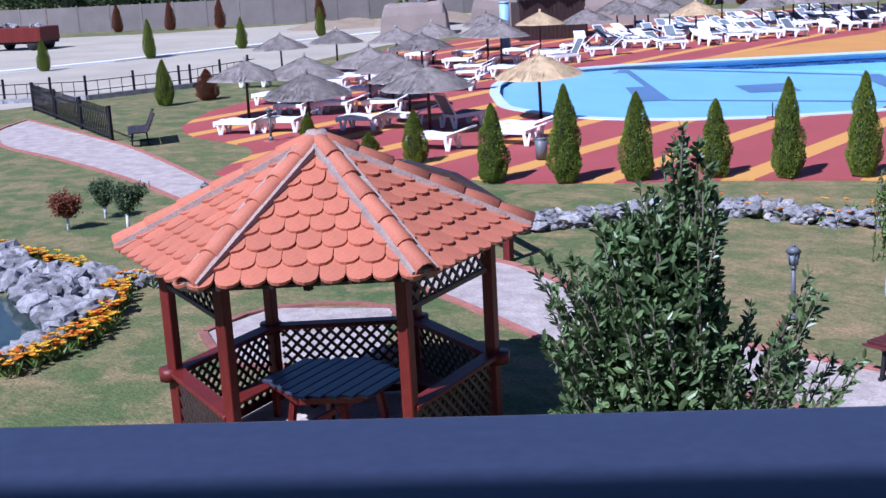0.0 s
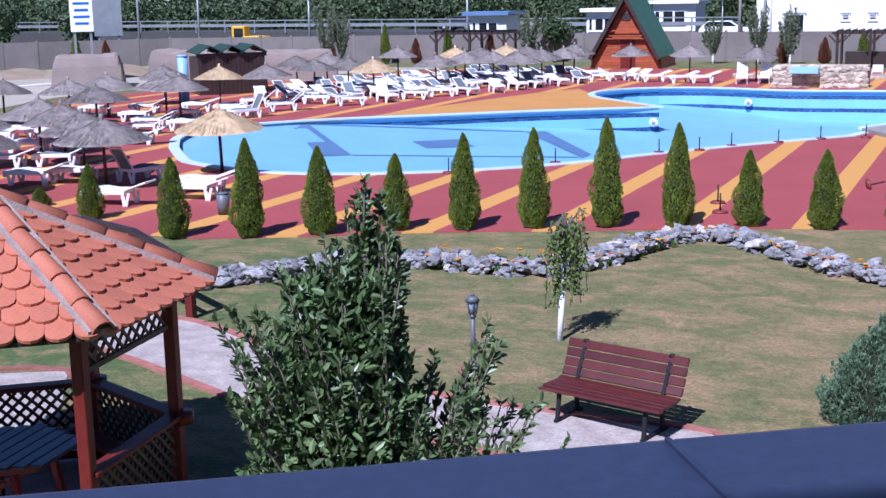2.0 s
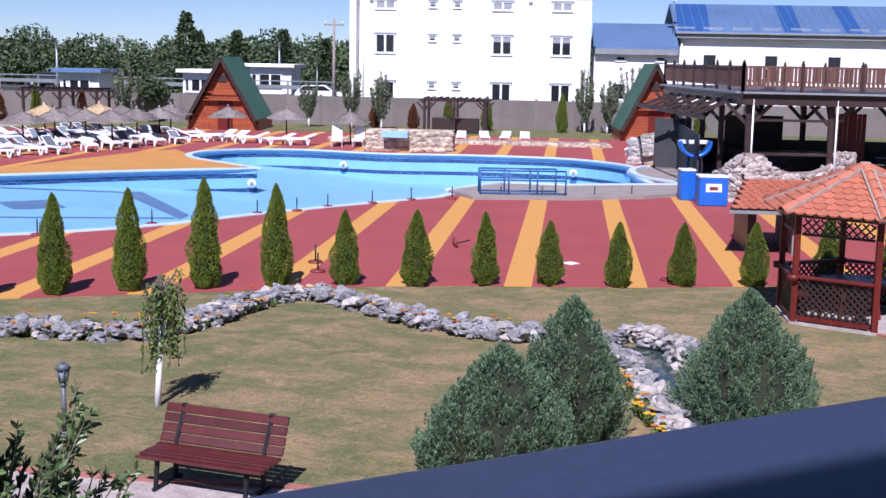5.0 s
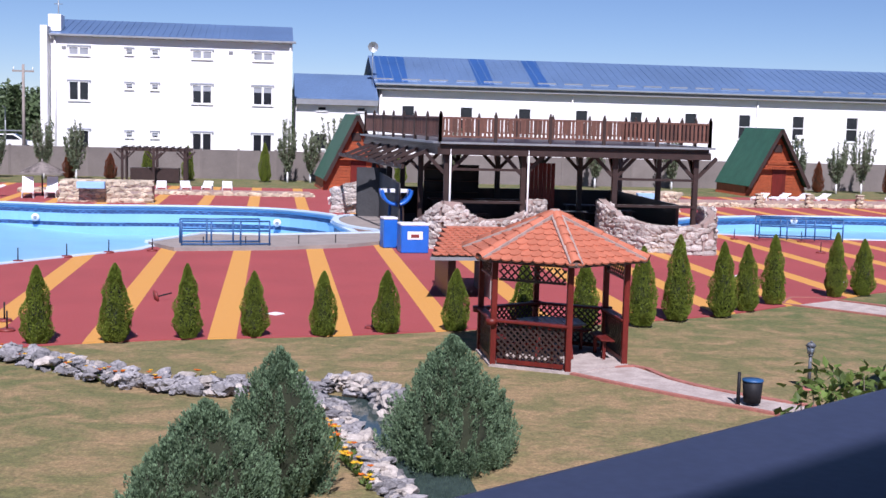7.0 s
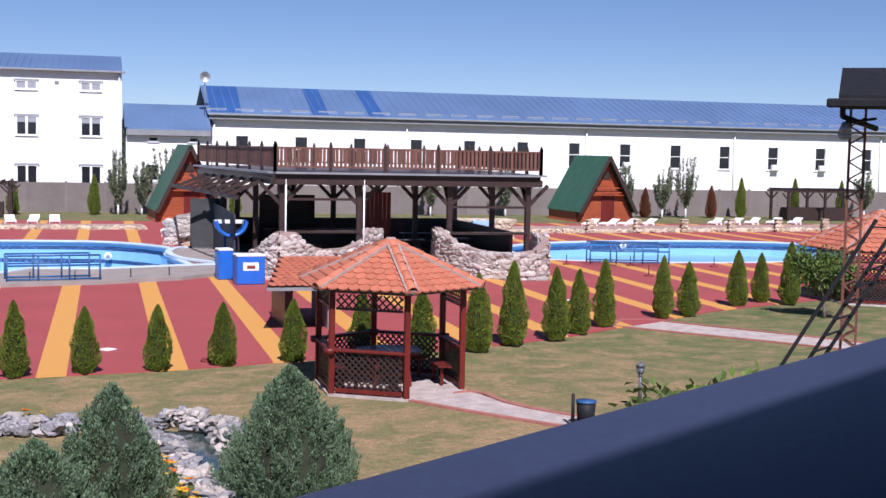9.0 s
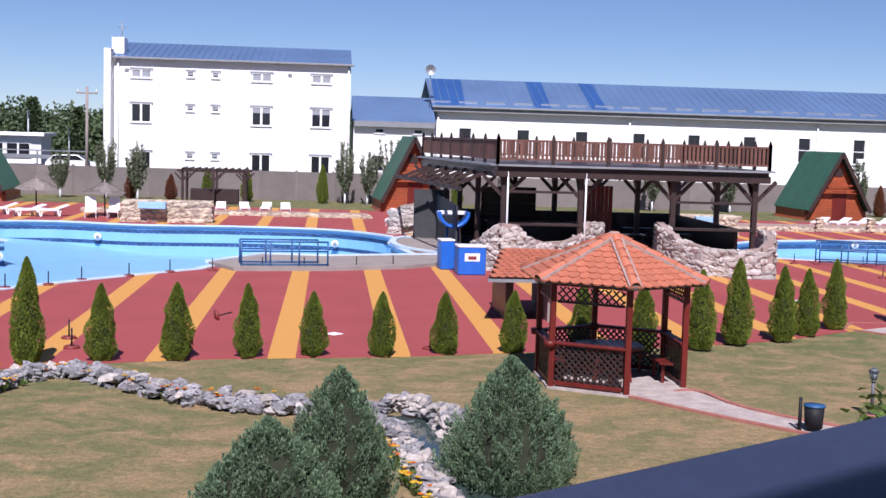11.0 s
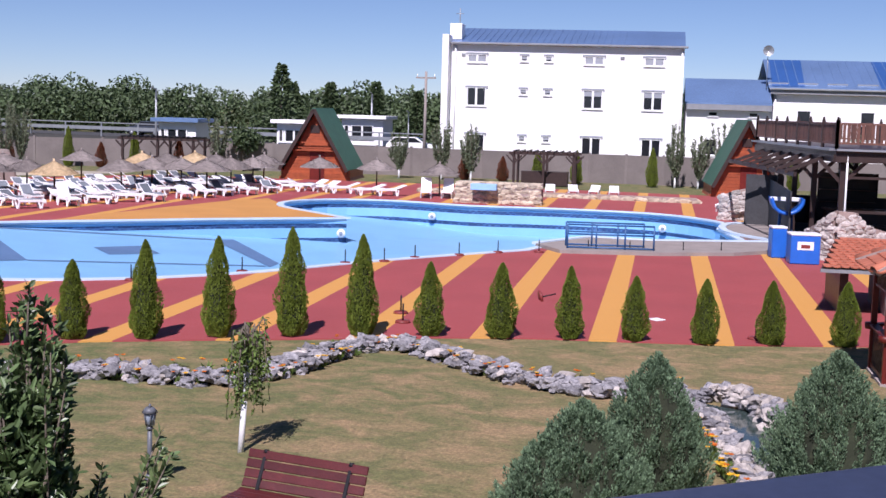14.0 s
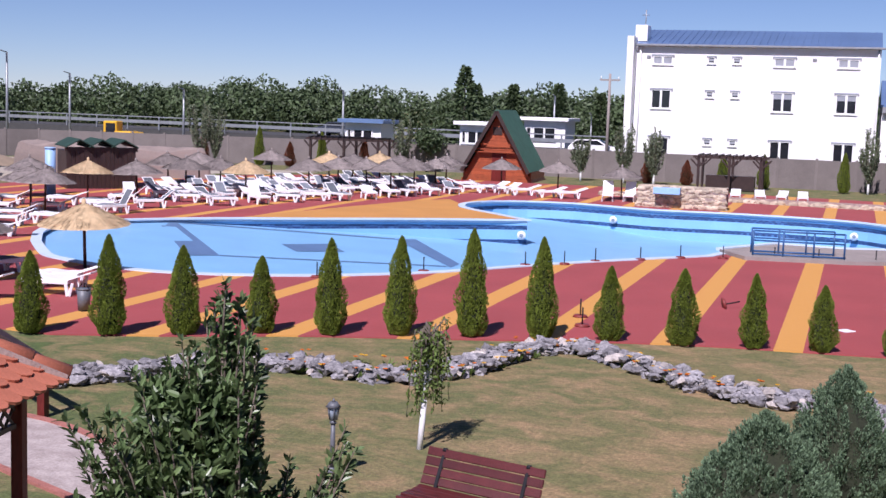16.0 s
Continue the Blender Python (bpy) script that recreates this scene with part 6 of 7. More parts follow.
def excavator():
    t = thing("excavator", pose(-54.6, 85.0, 0.0, 0, 0, 10) @ Matrix.Diagonal((0.86, 0.86, 0.86, 1)), "yellow excavator parked behind the wall", "excavator")
    part("cab", boxed((-1.0, 0, 2.3), (1.3, 1.4, 1.7), 0.08), M_YELLOWPAINT, t)
    part("cab_glass", boxed((-0.95, -0.71, 2.45), (0.9, 0.04, 1.0)), M_GLASS, t)
    part("house", boxed((0.3, 0, 1.85), (1.6, 2.0, 0.8), 0.1), M_YELLOWPAINT, t)
    part("counterweight", boxed((1.3, 0, 1.8), (0.6, 2.1, 0.8), 0.15), M_YELLOWPAINT, t)
    for s in (-0.9, 0.9):
        part("track", boxed((0.1, s, 0.55), (3.2, 0.5, 0.9), 0.2), M_RUBBER, t)
    bm = bmesh.new()
    beam(bm, (-1.6, 0.5, 1.6), (-3.0, 0.5, 1.9), 0.3, 0.4)
    beam(bm, (-3.0, 0.5, 1.9), (-3.6, 0.5, 0.9), 0.25, 0.3)
    part("boom", bm, M_YELLOWPAINT, t)


excavator()


def heap(x, y, r, h, seed, label):
    bm = bmesh.new()
    bmesh.ops.create_grid(bm, x_segments=18, y_segments=18, size=r)
    for v in bm.verts:
        d = min(1, v.co.length / r)
        v.co.z = h * (1 - d * d) ** 1.0 * (1 + 0.4 * noise.noise(v.co * 0.7 + Vector((seed, 0, 0)))) - 0.02
    ob = link("earth_mound", bm, M_EARTH, smooth=True)
    ob.location = (x, y, 0)
    tagged(ob, label, "heap")


heap(-55, 67, 4.2, 0.8, 3, "heap of dry sandy earth")
heap(-60, 64, 4.0, 0.5, 5, "heap of dry sandy earth")


def tarp(x, y, rx, ry, h, rot, seed):
    """A stack under a brown tarpaulin: a rounded block with sagging, folded cloth."""
    t = thing("covered_stack", pose(x, y, 0, 0, 0, rot), "brown tarpaulin-covered stack in the yard", "stack", "covered stacks")
    bm = bmesh.new()
    bmesh.ops.create_grid(bm, x_segments=26, y_segments=26, size=1.0)
    for v in bm.verts:
        d = max(abs(v.co.x), abs(v.co.y))
        f = min(1, (1 - d) * 6) ** 0.5
        z = h * f * (1 + 0.1 * noise.noise(Vector((v.co.x * 2 + seed, v.co.y * 2, 0)))) + 0.04 * noise.noise(v.co * 9)
        v.co = Vector((v.co.x * rx, v.co.y * ry, max(0.0, z)))
    part("cover", bm, M_TARP, t)


M_TARP = mat("brown_tarpaulin", (0.27, 0.215, 0.19), 0.85, 0.2, 0.8, 20, 0.3)
tarp(-43.4, 60.4, 2.2, 1.6, 1.9, 36, 1)
tarp(-47.6, 57.0, 2.0, 1.6, 1.8, 36, 4)
tarp(-38.6, 64.6, 2.6, 1.6, 1.7, 32, 7)


# ---- fences and footbridge in the garden ----
def picket(a, b, h, label, step=0.2, slope=0.0):
    t = thing("picket_fence", pose(0, 0, 0), label, "fence")
    a, b = Vector((*a, 0)), Vector((*b, 0))
    n = int((b - a).length / step)
    ang = math.degrees(math.atan2((b - a).y, (b - a).x))
    for i in range(n + 1):
        p = a.lerp(b, i / n)
        bm = bmesh.new()
        beam(bm, p + Vector((0, 0, 0.03)), p + (b - a).normalized() * 0.09 + Vector((0, 0, h)), 0.02, 0.03)
        part("slat", bm, M_IRON, t)
    for z in (0.15, h * 0.8):
        bm = bmesh.new()
        beam(bm, a + Vector((0, 0, z)), b + Vector((0, 0, z)), 0.04, 0.05)
        part("rail", bm, M_IRON, t)
    for i in range(4):
        p = a.lerp(b, i / 3)
        part("post", boxed((p.x, p.y, h * 0.53), (0.09, 0.09, h * 1.06)), M_IRON, t)


picket((-38.8, 25.2), (-29.2, 21.3), 0.95, "dark slatted garden fence along the path")


def low_fence():
    t = thing("low_wire_fence", pose(0, 0, 0), "low wrought-iron fence on a stone kerb", "fence")
    pts = [(-46, 25.0), (-42.2, 26.2), (-39.6, 28.0), (-38.6, 32.2), (-39.5, 36.5)]
    for a, b in zip(pts, pts[1:]):
        a, b = Vector((*a, 0)), Vector((*b, 0))
        for z in (0.35, 0.7):
            bm = bmesh.new()
            beam(bm, a + Vector((0, 0, z)), b + Vector((0, 0, z)), 0.025, 0.03)
            part("rail", bm, M_IRON, t)
        bm = bmesh.new()
        beam(bm, a + Vector((0, 0, 0.08)), b + Vector((0, 0, 0.08)), 0.25, 0.2)
        part("kerb", bm, M_ROCK, t, "rough stone kerb")
        n = int((b - a).length / 0.45)
        for i in range(n):
            p = a.lerp(b, i / n)
            big = i % 4 == 0
            part("post" if big else "bar", boxed((p.x, p.y, 0.45), (0.07 if big else 0.02, 0.07 if big else 0.02, 0.95 if big else 0.55)), M_IRON, t)


low_fence()
tagged(ribbon("white_kerb", [(-57.5, 30), (-55.8, 34.6), (-54.1, 40.1), (-53.1, 49.5), (-50.9, 58.9)], 0.5, 0.12, 0.14, M_WHITE), "whitewashed kerb across the gravel yard", "kerb", kind="structure")


def footbridge():
    t = thing("footbridge_railing", pose(0, 0, 0), "dark brown arched timber bridge railing", "railing")
    line = [(-14.9, 17.1, 1.0), (-14.21, 16.56, 1.1), (-12.69, 15.96, 1.08), (-10.99, 15.06, 0.85)]
    for a, b in zip(line, line[1:]):
        bm = bmesh.new()
        beam(bm, a, b, 0.14, 0.08, 0.01)
        part("handrail", bm, M_WOODDARK, t)
    for x, y, z in line[1:]:
        part("post", boxed((x, y, z / 2), (0.12, 0.12, z)), M_WOODRED, t)
    for a, b in zip(line, line[1:]):
        bm = bmesh.new()
        beam(bm, (a[0], a[1], a[2] - 0.45), (b[0], b[1], b[2] - 0.45), 0.06, 0.1, 0.005)
        part("mid_rail", bm, M_WOODDARK, t)


footbridge()


def cart():
    t = thing("flatbed_cart", pose(-71, 45.8, 0, 0, 0, 20), "old dark red wagon loaded with scrap", "wagon")
    part("bed", boxed((0, 0, 1.0), (4.5, 2.0, 0.9), 0.03), M_WOODRED, t)
    part("frame", boxed((0, 0, 0.5), (4.6, 1.6, 0.15)), M_IRON, t)
    for x in (-1.5, 1.5):
        for s in (-0.8, 0.8):
            bm = bmesh.new()
            rod(bm, (x, s - 0.1, 0.42), (x, s + 0.1, 0.42), 0.42, 0.42, 14)
            part("wheel", bm, M_RUBBER, t)
    rg = random.Random(9)
    for i in range(14):
        o = rock(t, rg.uniform(-2, 2), rg.uniform(-0.8, 0.8), 1.5, rg.uniform(0.3, 0.6), rg)


cart()


# ---- lattice mast, its roof and ladder near the hotel ----
def mast():
    x, y = 10.27, 15.51
    t = thing("lattice_mast", pose(x, y, 0, 0, 0, -34), "rusty red steel lattice mast", "mast")
    w = 0.1
    for sx in (-w, w):
        for sy in (-w, w):
            bm = bmesh.new()
            beam(bm, (sx, sy, 0), (sx, sy, 5.5), 0.035, 0.035)
            part("leg", bm, M_RUSTSTEEL, t)
    bm = bmesh.new()
    for i in range(42):
        z = i * 0.125
        f = 1 if i % 2 else -1
        for s in (-w, w):
            beam(bm, (-w * f, s, z), (w * f, s, z + 0.125), 0.02, 0.02)
            beam(bm, (s, -w * f, z), (s, w * f, z + 0.125), 0.02, 0.02)
    part("bracing", bm, M_RUSTSTEEL, t)
    r = thing("canopy_roof", pose(11.6, 15.25, 0.15, 0, 0, -34), "dark canopy roof corner on the mast", "roof")
    bm = bmesh.new()
    gable(bm, -1.5, 4, -1.3, 1.3, 5.35, 5.75, 0.2, 0.08)
    part("roof", bm, M_IRON, r)
    part("gutter", boxed((1.1, -1.55, 5.26), (5.5, 0.12, 0.12), 0.02), M_IRON, r)
    bm = bmesh.new()
    rod(bm, (-1.45, -1.0, 5.3), (-1.45, -1.0, 5.1), 0.04)
    rod(bm, (-1.45, -1.0, 5.1), (-1.0, -0.4, 4.95), 0.04)
    part("drain_elbow", bm, M_IRON, r)
    fl = thing("floodlight", pose(9.8, 15.1, 5.03, 0, 0, -30), "round grey floodlight on the mast", "lamp")
    bm = bmesh.new()
    rod(bm, (0, 0, 0.14), (0, 0, -0.02), 0.04, 0.1, 12)
    rod(bm, (0, 0, -0.02), (0, 0, -0.1), 0.1, 0.06, 12)
    part("housing", bm, M_STEEL, fl)
    bm = bmesh.new()
    rod(bm, (0, 0, 0.13), (0.42, 0.38, 0.2), 0.02)
    part("bracket", bm, M_IRON, fl)
    l = thing("iron_stair", pose(0, 0, 0), "black iron ladder stair leaning on the mast", "ladder")
    d = Vector((0.47, -0.30, 1.0))
    foot = Vector((8.04, 15.06, 0.0))
    side = Vector((0.18, -0.12, 0.09))
    for nm, o in (("stringer", Vector()), ("stringer", side), ("handrail", Vector((-0.24, 0.15, 0.0)))):
        bm = bmesh.new()
        beam(bm, foot + o, foot + o + d * 3.9, 0.025, 0.05)
        part(nm, bm, M_IRON, l)
    for i in range(17):
        p = foot + d * (0.15 + i * 0.22)
        bm = bmesh.new()
        beam(bm, p, p + side, 0.09, 0.02)
        part("tread", bm, M_IRON, l)
    for k in (0.05, 1.9, 3.8):
        p = foot + d * k
        bm = bmesh.new()
        beam(bm, p, p + Vector((-0.24, 0.15, 0.0)), 0.02, 0.02)
        part("rail_stay", bm, M_IRON, l)


mast()


# ---- pavilion bar with roof terrace ----
def wall_stone(parent, x, y, z, s, ang, rg, meshes):
    """A stone set in a wall, its flat side along the face."""
    ob = new("rock", rg.choice(meshes))
    ob.parent = parent
    ob.matrix_basis = pose(x, y, z, rg.uniform(-7, 7), rg.uniform(-14, 14), ang + rg.choice((0, 180)) + rg.uniform(-8, 8)) @ Matrix.Diagonal((s * rg.uniform(1.0, 1.35), s * rg.uniform(0.45, 0.6), s * rg.uniform(0.95, 1.2), 1))


def rock_wall(label, pts, seed, meshes, size=0.34, thick=0.35):
    """A wall of set rocks; pts are plan points with their heights."""
    t = thing("rock_wall", pose(0, 0, 0), label, "rock wall")
    rg = random.Random(seed)
    bm = bmesh.new()
    for (ax, ay, ah), (bx, by, bh) in zip(pts, pts[1:]):
        d = Vector((bx - ax, by - ay, 0)).normalized()
        n = Vector((-d.y, d.x, 0)) * thick * 0.4
        vs = []
        for x, y, h in ((ax, ay, ah), (bx, by, bh)):
            for s in (-1, 1):
                for z in (0, h - 0.02):
                    vs.append(bm.verts.new((x + s * n.x, y + s * n.y, z)))
        for q in ((0, 1, 5, 4), (2, 3, 7, 6), (1, 3, 7, 5), (0, 1, 3, 2), (4, 5, 7, 6)):
            bm.faces.new([vs[i] for i in q])
        ln = Vector((bx - ax, by - ay)).length
        rows = max(1, int(max(ah, bh) / (size * 0.62)))
        cols = max(1, int(ln / (size * 0.72)))
        for i in range(cols):
            f = (i + 0.5) / cols
            h = ah + (bh - ah) * f
            for r in range(rows + 1):
                z = (r + 0.35) * size * 0.62
                if z > h - size * 0.2:
                    continue
                u = f + rg.uniform(-0.4, 0.4) / cols
                for s in ((-1,) if r < rows - 2 else (-1, 1)):
                    wall_stone(t, ax + (bx - ax) * u + s * n.x * 1.1, ay + (by - ay) * u + s * n.y * 1.1, z + rg.uniform(-0.03, 0.03), size * rg.uniform(0.85, 1.15), math.degrees(math.atan2(d.y, d.x)), rg, meshes)
    bmesh.ops.recalc_face_normals(bm, faces=bm.faces[:])
    part("core", bm, M_MORTAR, t, "mortar core")
    return t


rock_wall("curved dry-stone parapet of the bar", [(5.2, 44.4, 1.0), (5.5, 43.6, 1.3), (5.9, 43.2, 1.75), (6.5, 43.3, 1.7), (6.7, 43.4, 1.3), (7.6, 43.9, 1.05), (8.5, 44.6, 1.05), (9.2, 45.4, 1.2), (9.5, 45.8, 1.65), (10.2, 46.4, 1.65)], 401, PALEROCKS, 0.33)
rock_wall("curved dry-stone parapet of the bar", [(12.6, 47.0, 1.7), (12.4, 46.0, 1.7), (12.3, 45.2, 1.65), (12.6, 44.2, 1.25), (13.3, 43.2, 1.05), (14.2, 42.6, 1.0), (15.0, 42.3, 1.15), (15.4, 42.4, 1.5), (15.7, 43.6, 1.6), (15.8, 44.6, 1.6)], 402, PALEROCKS, 0.33)
rock_wall("rubble stone wall beside the water slide", [(2.75, 58.8, 1.1), (3.2, 58.6, 1.35), (4.2, 58.8, 1.6)], 403, PALEROCKS, 0.33)


def pavilion():
    t = thing("bar_pavilion", pose(0, 0, 0), "dark timber poolside bar with roof terrace", "pavilion")
    A, B, C, D = (6.0, 45.2), (16.2, 45.2), (16.6, 58.0), (4.2, 58.0)
    part("terrace_floor", bmesh_prism([A, B, C, D], 3.55, 3.75), M_WOODDARK, t, "dark timber terrace deck")
    part("floor", bmesh_prism([(5.6, 45.4), (15.8, 45.4), (15.8, 57.5), (4.8, 57.5)], 0.0, 0.18), M_ASPHALT, t, "dark stone floor")
    for a, b in ((A, B), (B, C), (C, D), (D, A)):
        bm = bmesh.new()
        beam(bm, (*a, 3.72), (*b, 3.72), 0.5, 0.07)
        part("edge_flashing", bm, M_STEEL, t, "grey metal drip edge")
        bm = bmesh.new()
        beam(bm, (*a, 3.42), (*b, 3.42), 0.16, 0.26)
        part("edge_beam", bm, M_WOODDARK, t)
        # railing
        n = round((Vector(b) - Vector(a)).length / 1.9)
        av, bv = Vector((*a, 0)), Vector((*b, 0))
        rail = None
        for z in (3.95, 4.62):
            bm = bmesh.new()
            beam(bm, av + Vector((0, 0, z)), bv + Vector((0, 0, z)), 0.06, 0.07)
            o = part("handrail" if z > 4 else "bottom_rail", bm, M_WOODBALU, t)
            rail = o
        for i in range(n + 1):
            p = av.lerp(bv, i / n)
            bm = bmesh.new()
            box(bm, (p.x, p.y, 4.25), (0.12, 0.12, 1.0), None, 0.01)
            rod(bm, (p.x, p.y, 4.75), (p.x, p.y, 4.86), 0.05, 0.03, 8)
            part("newel", bm, M_WOODDARK, t)
        k = int((bv - av).length / 0.155)
        for i in range(k):
            p = av.lerp(bv, (i + 0.5) / k)
            ang = math.degrees(math.atan2((bv - av).y, (bv - av).x))
            o = new("baluster", BALU)
            o.parent = rail
            o.matrix_basis = pose(p.x, p.y, 4.27, 0, 0, ang)
    for x, y in [(6.3, 45.5), (9.2, 45.6), (12.7, 45.6), (15.8, 45.5), (16.1, 51), (16.3, 57.6), (12.5, 57.6), (8.5, 57.6), (4.6, 57.6), (5.0, 54.5), (5.3, 51.5), (5.7, 48.5), (9.2, 51), (12.7, 51)]:
        bm = bmesh.new()
        box(bm, (x, y, 1.75), (0.2, 0.2, 3.4), None, 0.012)
        po = part("post", bm, M_WOODDARK, t)
        for dx, dy in ((1, 0), (-1, 0), (0, 1)):
            bm = bmesh.new()
            beam(bm, (x + dx * 0.08, y + dy * 0.08, 2.6), (x + dx * 0.8, y + dy * 0.8, 3.35), 0.11, 0.13)
            part("brace", bm, M_WOODDARK, po)
    for x in (6.3, 9.2, 12.7, 15.8):
        bm = bmesh.new()
        beam(bm, (x, 45.4, 3.36), (x, 57.6, 3.36), 0.14, 0.24)
        part("joist", bm, M_WOODDARK, t)
    for a, b, z in (((6.4, 45.5), (9.2, 45.6), 1.55), ((12.7, 45.6), (15.8, 45.5), 1.5), ((6.4, 45.5), (9.2, 45.6), 2.75), ((12.7, 45.6), (15.8, 45.5), 2.5)):
        bm = bmesh.new()
        beam(bm, (*a, z), (*b, z), 0.3 if z < 2 else 0.1, 0.09)
        part("counter_shelf" if z < 2 else "cross_rail", bm, M_WOODDARK, t)
    for x in (6.4, 9.3):
        bm = bmesh.new()
        rod(bm, (x, 45.15, 0.3), (x, 45.15, 3.5), 0.035)
        part("downpipe", bm, M_PVC, t)
    bar = thing("bar_counter", pose(8.6, 50.5, 0.18), "dark timber bar counter under the terrace", "counter")
    part("front", boxed((0, 0, 0.55), (4.4, 0.7, 1.1), 0.01), M_WOODDARK, bar)
    part("top", boxed((0, -0.05, 1.13), (4.6, 0.9, 0.06), 0.01), M_WOODBALU, bar)
    kb = thing("back_bar", pose(7.7, 54.0, 0.18), "dark timber back wall of the bar", "wall")
    part("wall", boxed((0, 0, 1.2), (2.4, 0.2, 2.4)), M_WOODDARK, kb)
    for z in (1.2, 1.7, 2.2):
        part("shelf", boxed((0, -0.25, z), (2.3, 0.3, 0.04)), M_WOODBALU, kb)
    door = thing("bar_screen", pose(10.4, 48.5, 0.18), "red-brown boarded service hatch", "screen")
    for i in range(8):
        part("board", boxed((-0.6 + i * 0.17, 0, 1.4), (0.155, 0.05, 2.7)), M_WOODRED, door)
    lean = thing("side_canopy", pose(0, 0, 0), "sloping timber canopy at the bar's side", "canopy")
    for i in range(7):
        bm = bmesh.new()
        y = 46.5 + i * 1.6
        x = 5.9 - 0.13 * (y - 45.2)
        beam(bm, (x, y, 3.4), (x - 1.3, y, 2.85), 0.1, 0.14)
        part("rafter", bm, M_WOODDARK, lean)
    bm = bmesh.new()
    beam(bm, (4.7, 45.6, 2.8), (3.0, 57.8, 2.8), 0.1, 0.16)
    part("eave_beam", bm, M_WOODDARK, lean)
    low = thing("bar_dado", pose(0, 0, 0), "dark boarded low wall at the bar's back", "wall")
    part("board_wall", boxed((10.6, 57.3, 0.75), (11.4, 0.12, 1.3)), M_WOODDARK, low)
    part("side_board", boxed((16.0, 52.5, 0.75), (0.12, 9.0, 1.3)), M_WOODDARK, low)
    for x, y in ((12.0, 49.5), (14.2, 50.5), (13.4, 53.5), (7.6, 47.6)):
        tb = thing("bar_table", pose(x, y, 0.18), "dark timber table with benches under the terrace", "table", "bar tables")
        part("tabletop", boxed((0, 0, 0.75), (1.4, 0.8, 0.06), 0.01), M_WOODDARK, tb)
        for s in (-0.55, 0.55):
            part("leg", boxed((s, 0, 0.36), (0.08, 0.6, 0.72)), M_WOODDARK, tb)
        for s in (-0.65, 0.65):
            part("seat", boxed((0, s, 0.44), (1.4, 0.3, 0.05), 0.01), M_WOODDARK, tb)
            part("seat_leg", boxed((0, s, 0.21), (1.1, 0.08, 0.42)), M_WOODDARK, tb)
    screen = thing("dark_screen", pose(0, 0, 0), "dark mesh windbreak beside the bar", "screen")
    part("mesh", boxed((4.75, 51.5, 1.05), (0.06, 9.0, 2.1), 0, None), M_MESHDARK, screen)
    part("mesh_front", boxed((4.5, 56.0, 1.15), (1.6, 0.06, 2.3)), M_MESHDARK, screen)


M_WOODBALU = mat("weathered_brown_railing", (0.15, 0.065, 0.045), 0.6, 0.35, 4, 50, 0.2, rnd=0.35)
M_MESHDARK = mat("charcoal_mesh", (0.05, 0.05, 0.055), 0.8, 0.35, 1.2, 25, 0.2)
bm = bmesh.new()
box(bm, (0, 0, 0), (0.1, 0.03, 0.68), None, 0.005)
BALU = bpy.data.meshes.new("baluster")
bm.to_mesh(BALU)
bm.free()
BALU.materials.append(M_WOODBALU)
pavilion()


# ---- water slide, coolers, ramp rail, fountains, lifebuoys ----
def slide_thing():
    t = thing("water_slide", pose(4.7, 48.0, 0.1), "blue water slide mouth beside the bar", "water slide")
    bm = bmesh.new()
    n, r0, r1 = 12, 0.62, 0.5
    rings = []
    for r, y in ((r0, -0.5), (r0, 0.6), (r1, 0.6), (r1, -0.5)):
        rings.append([bm.verts.new((r * math.cos(math.pi + math.pi * i / n), y, 1.7 + r * math.sin(math.pi + math.pi * i / n))) for i in range(n + 1)])
    for a, b in zip(rings, rings[1:] + rings[:1]):
        for i in range(n):
            bm.faces.new((a[i], a[i + 1], b[i + 1], b[i])).smooth = True
    bmesh.ops.recalc_face_normals(bm, faces=bm.faces[:])
    part("chute", bm, M_BLUEBOX, t)
    bm = bmesh.new()
    for x in (-0.25, 0.25):
        rod(bm, (x, 0.1, 0), (x * 0.8, 0.1, 1.2), 0.06)
    part("support", bm, M_BLUEPAINT, t)
    part("white_lip", boxed((0, 0.58, 1.62), (1.1, 0.05, 0.16), 0.02), M_PLASTIC, t, "white lip")


slide_thing()


def cooler(x, y, w, d, h, rot, label, logo):
    t = thing("drinks_cooler", pose(x, y, 0.03, 0, 0, rot), label, "cooler", "drinks coolers")
    part("cabinet", boxed((0, 0, h * 0.48), (w, d, h * 0.96), 0.03), M_BLUEBOX, t)
    part("lid", boxed((0, 0, h * 0.99), (w * 1.03, d * 1.03, h * 0.07), 0.02), M_PLASTIC, t, "pale lid")
    if logo:
        part("emblem", boxed((0, -d / 2 - 0.004, h * 0.62), (w * 0.55, 0.008, h * 0.28), 0.003), M_PLASTIC, t, "white emblem panel")
        part("emblem_bar", boxed((0, -d / 2 - 0.011, h * 0.6), (w * 0.3, 0.006, h * 0.12), 0.002), M_REDPAINT, t, "red emblem bar")


cooler(4.75, 42.15, 0.95, 0.8, 0.98, 4, "bright blue drinks chest freezer on the deck", True)
cooler(4.05, 43.6, 0.5, 0.6, 1.05, 8, "narrow blue drinks cooler on the deck", False)


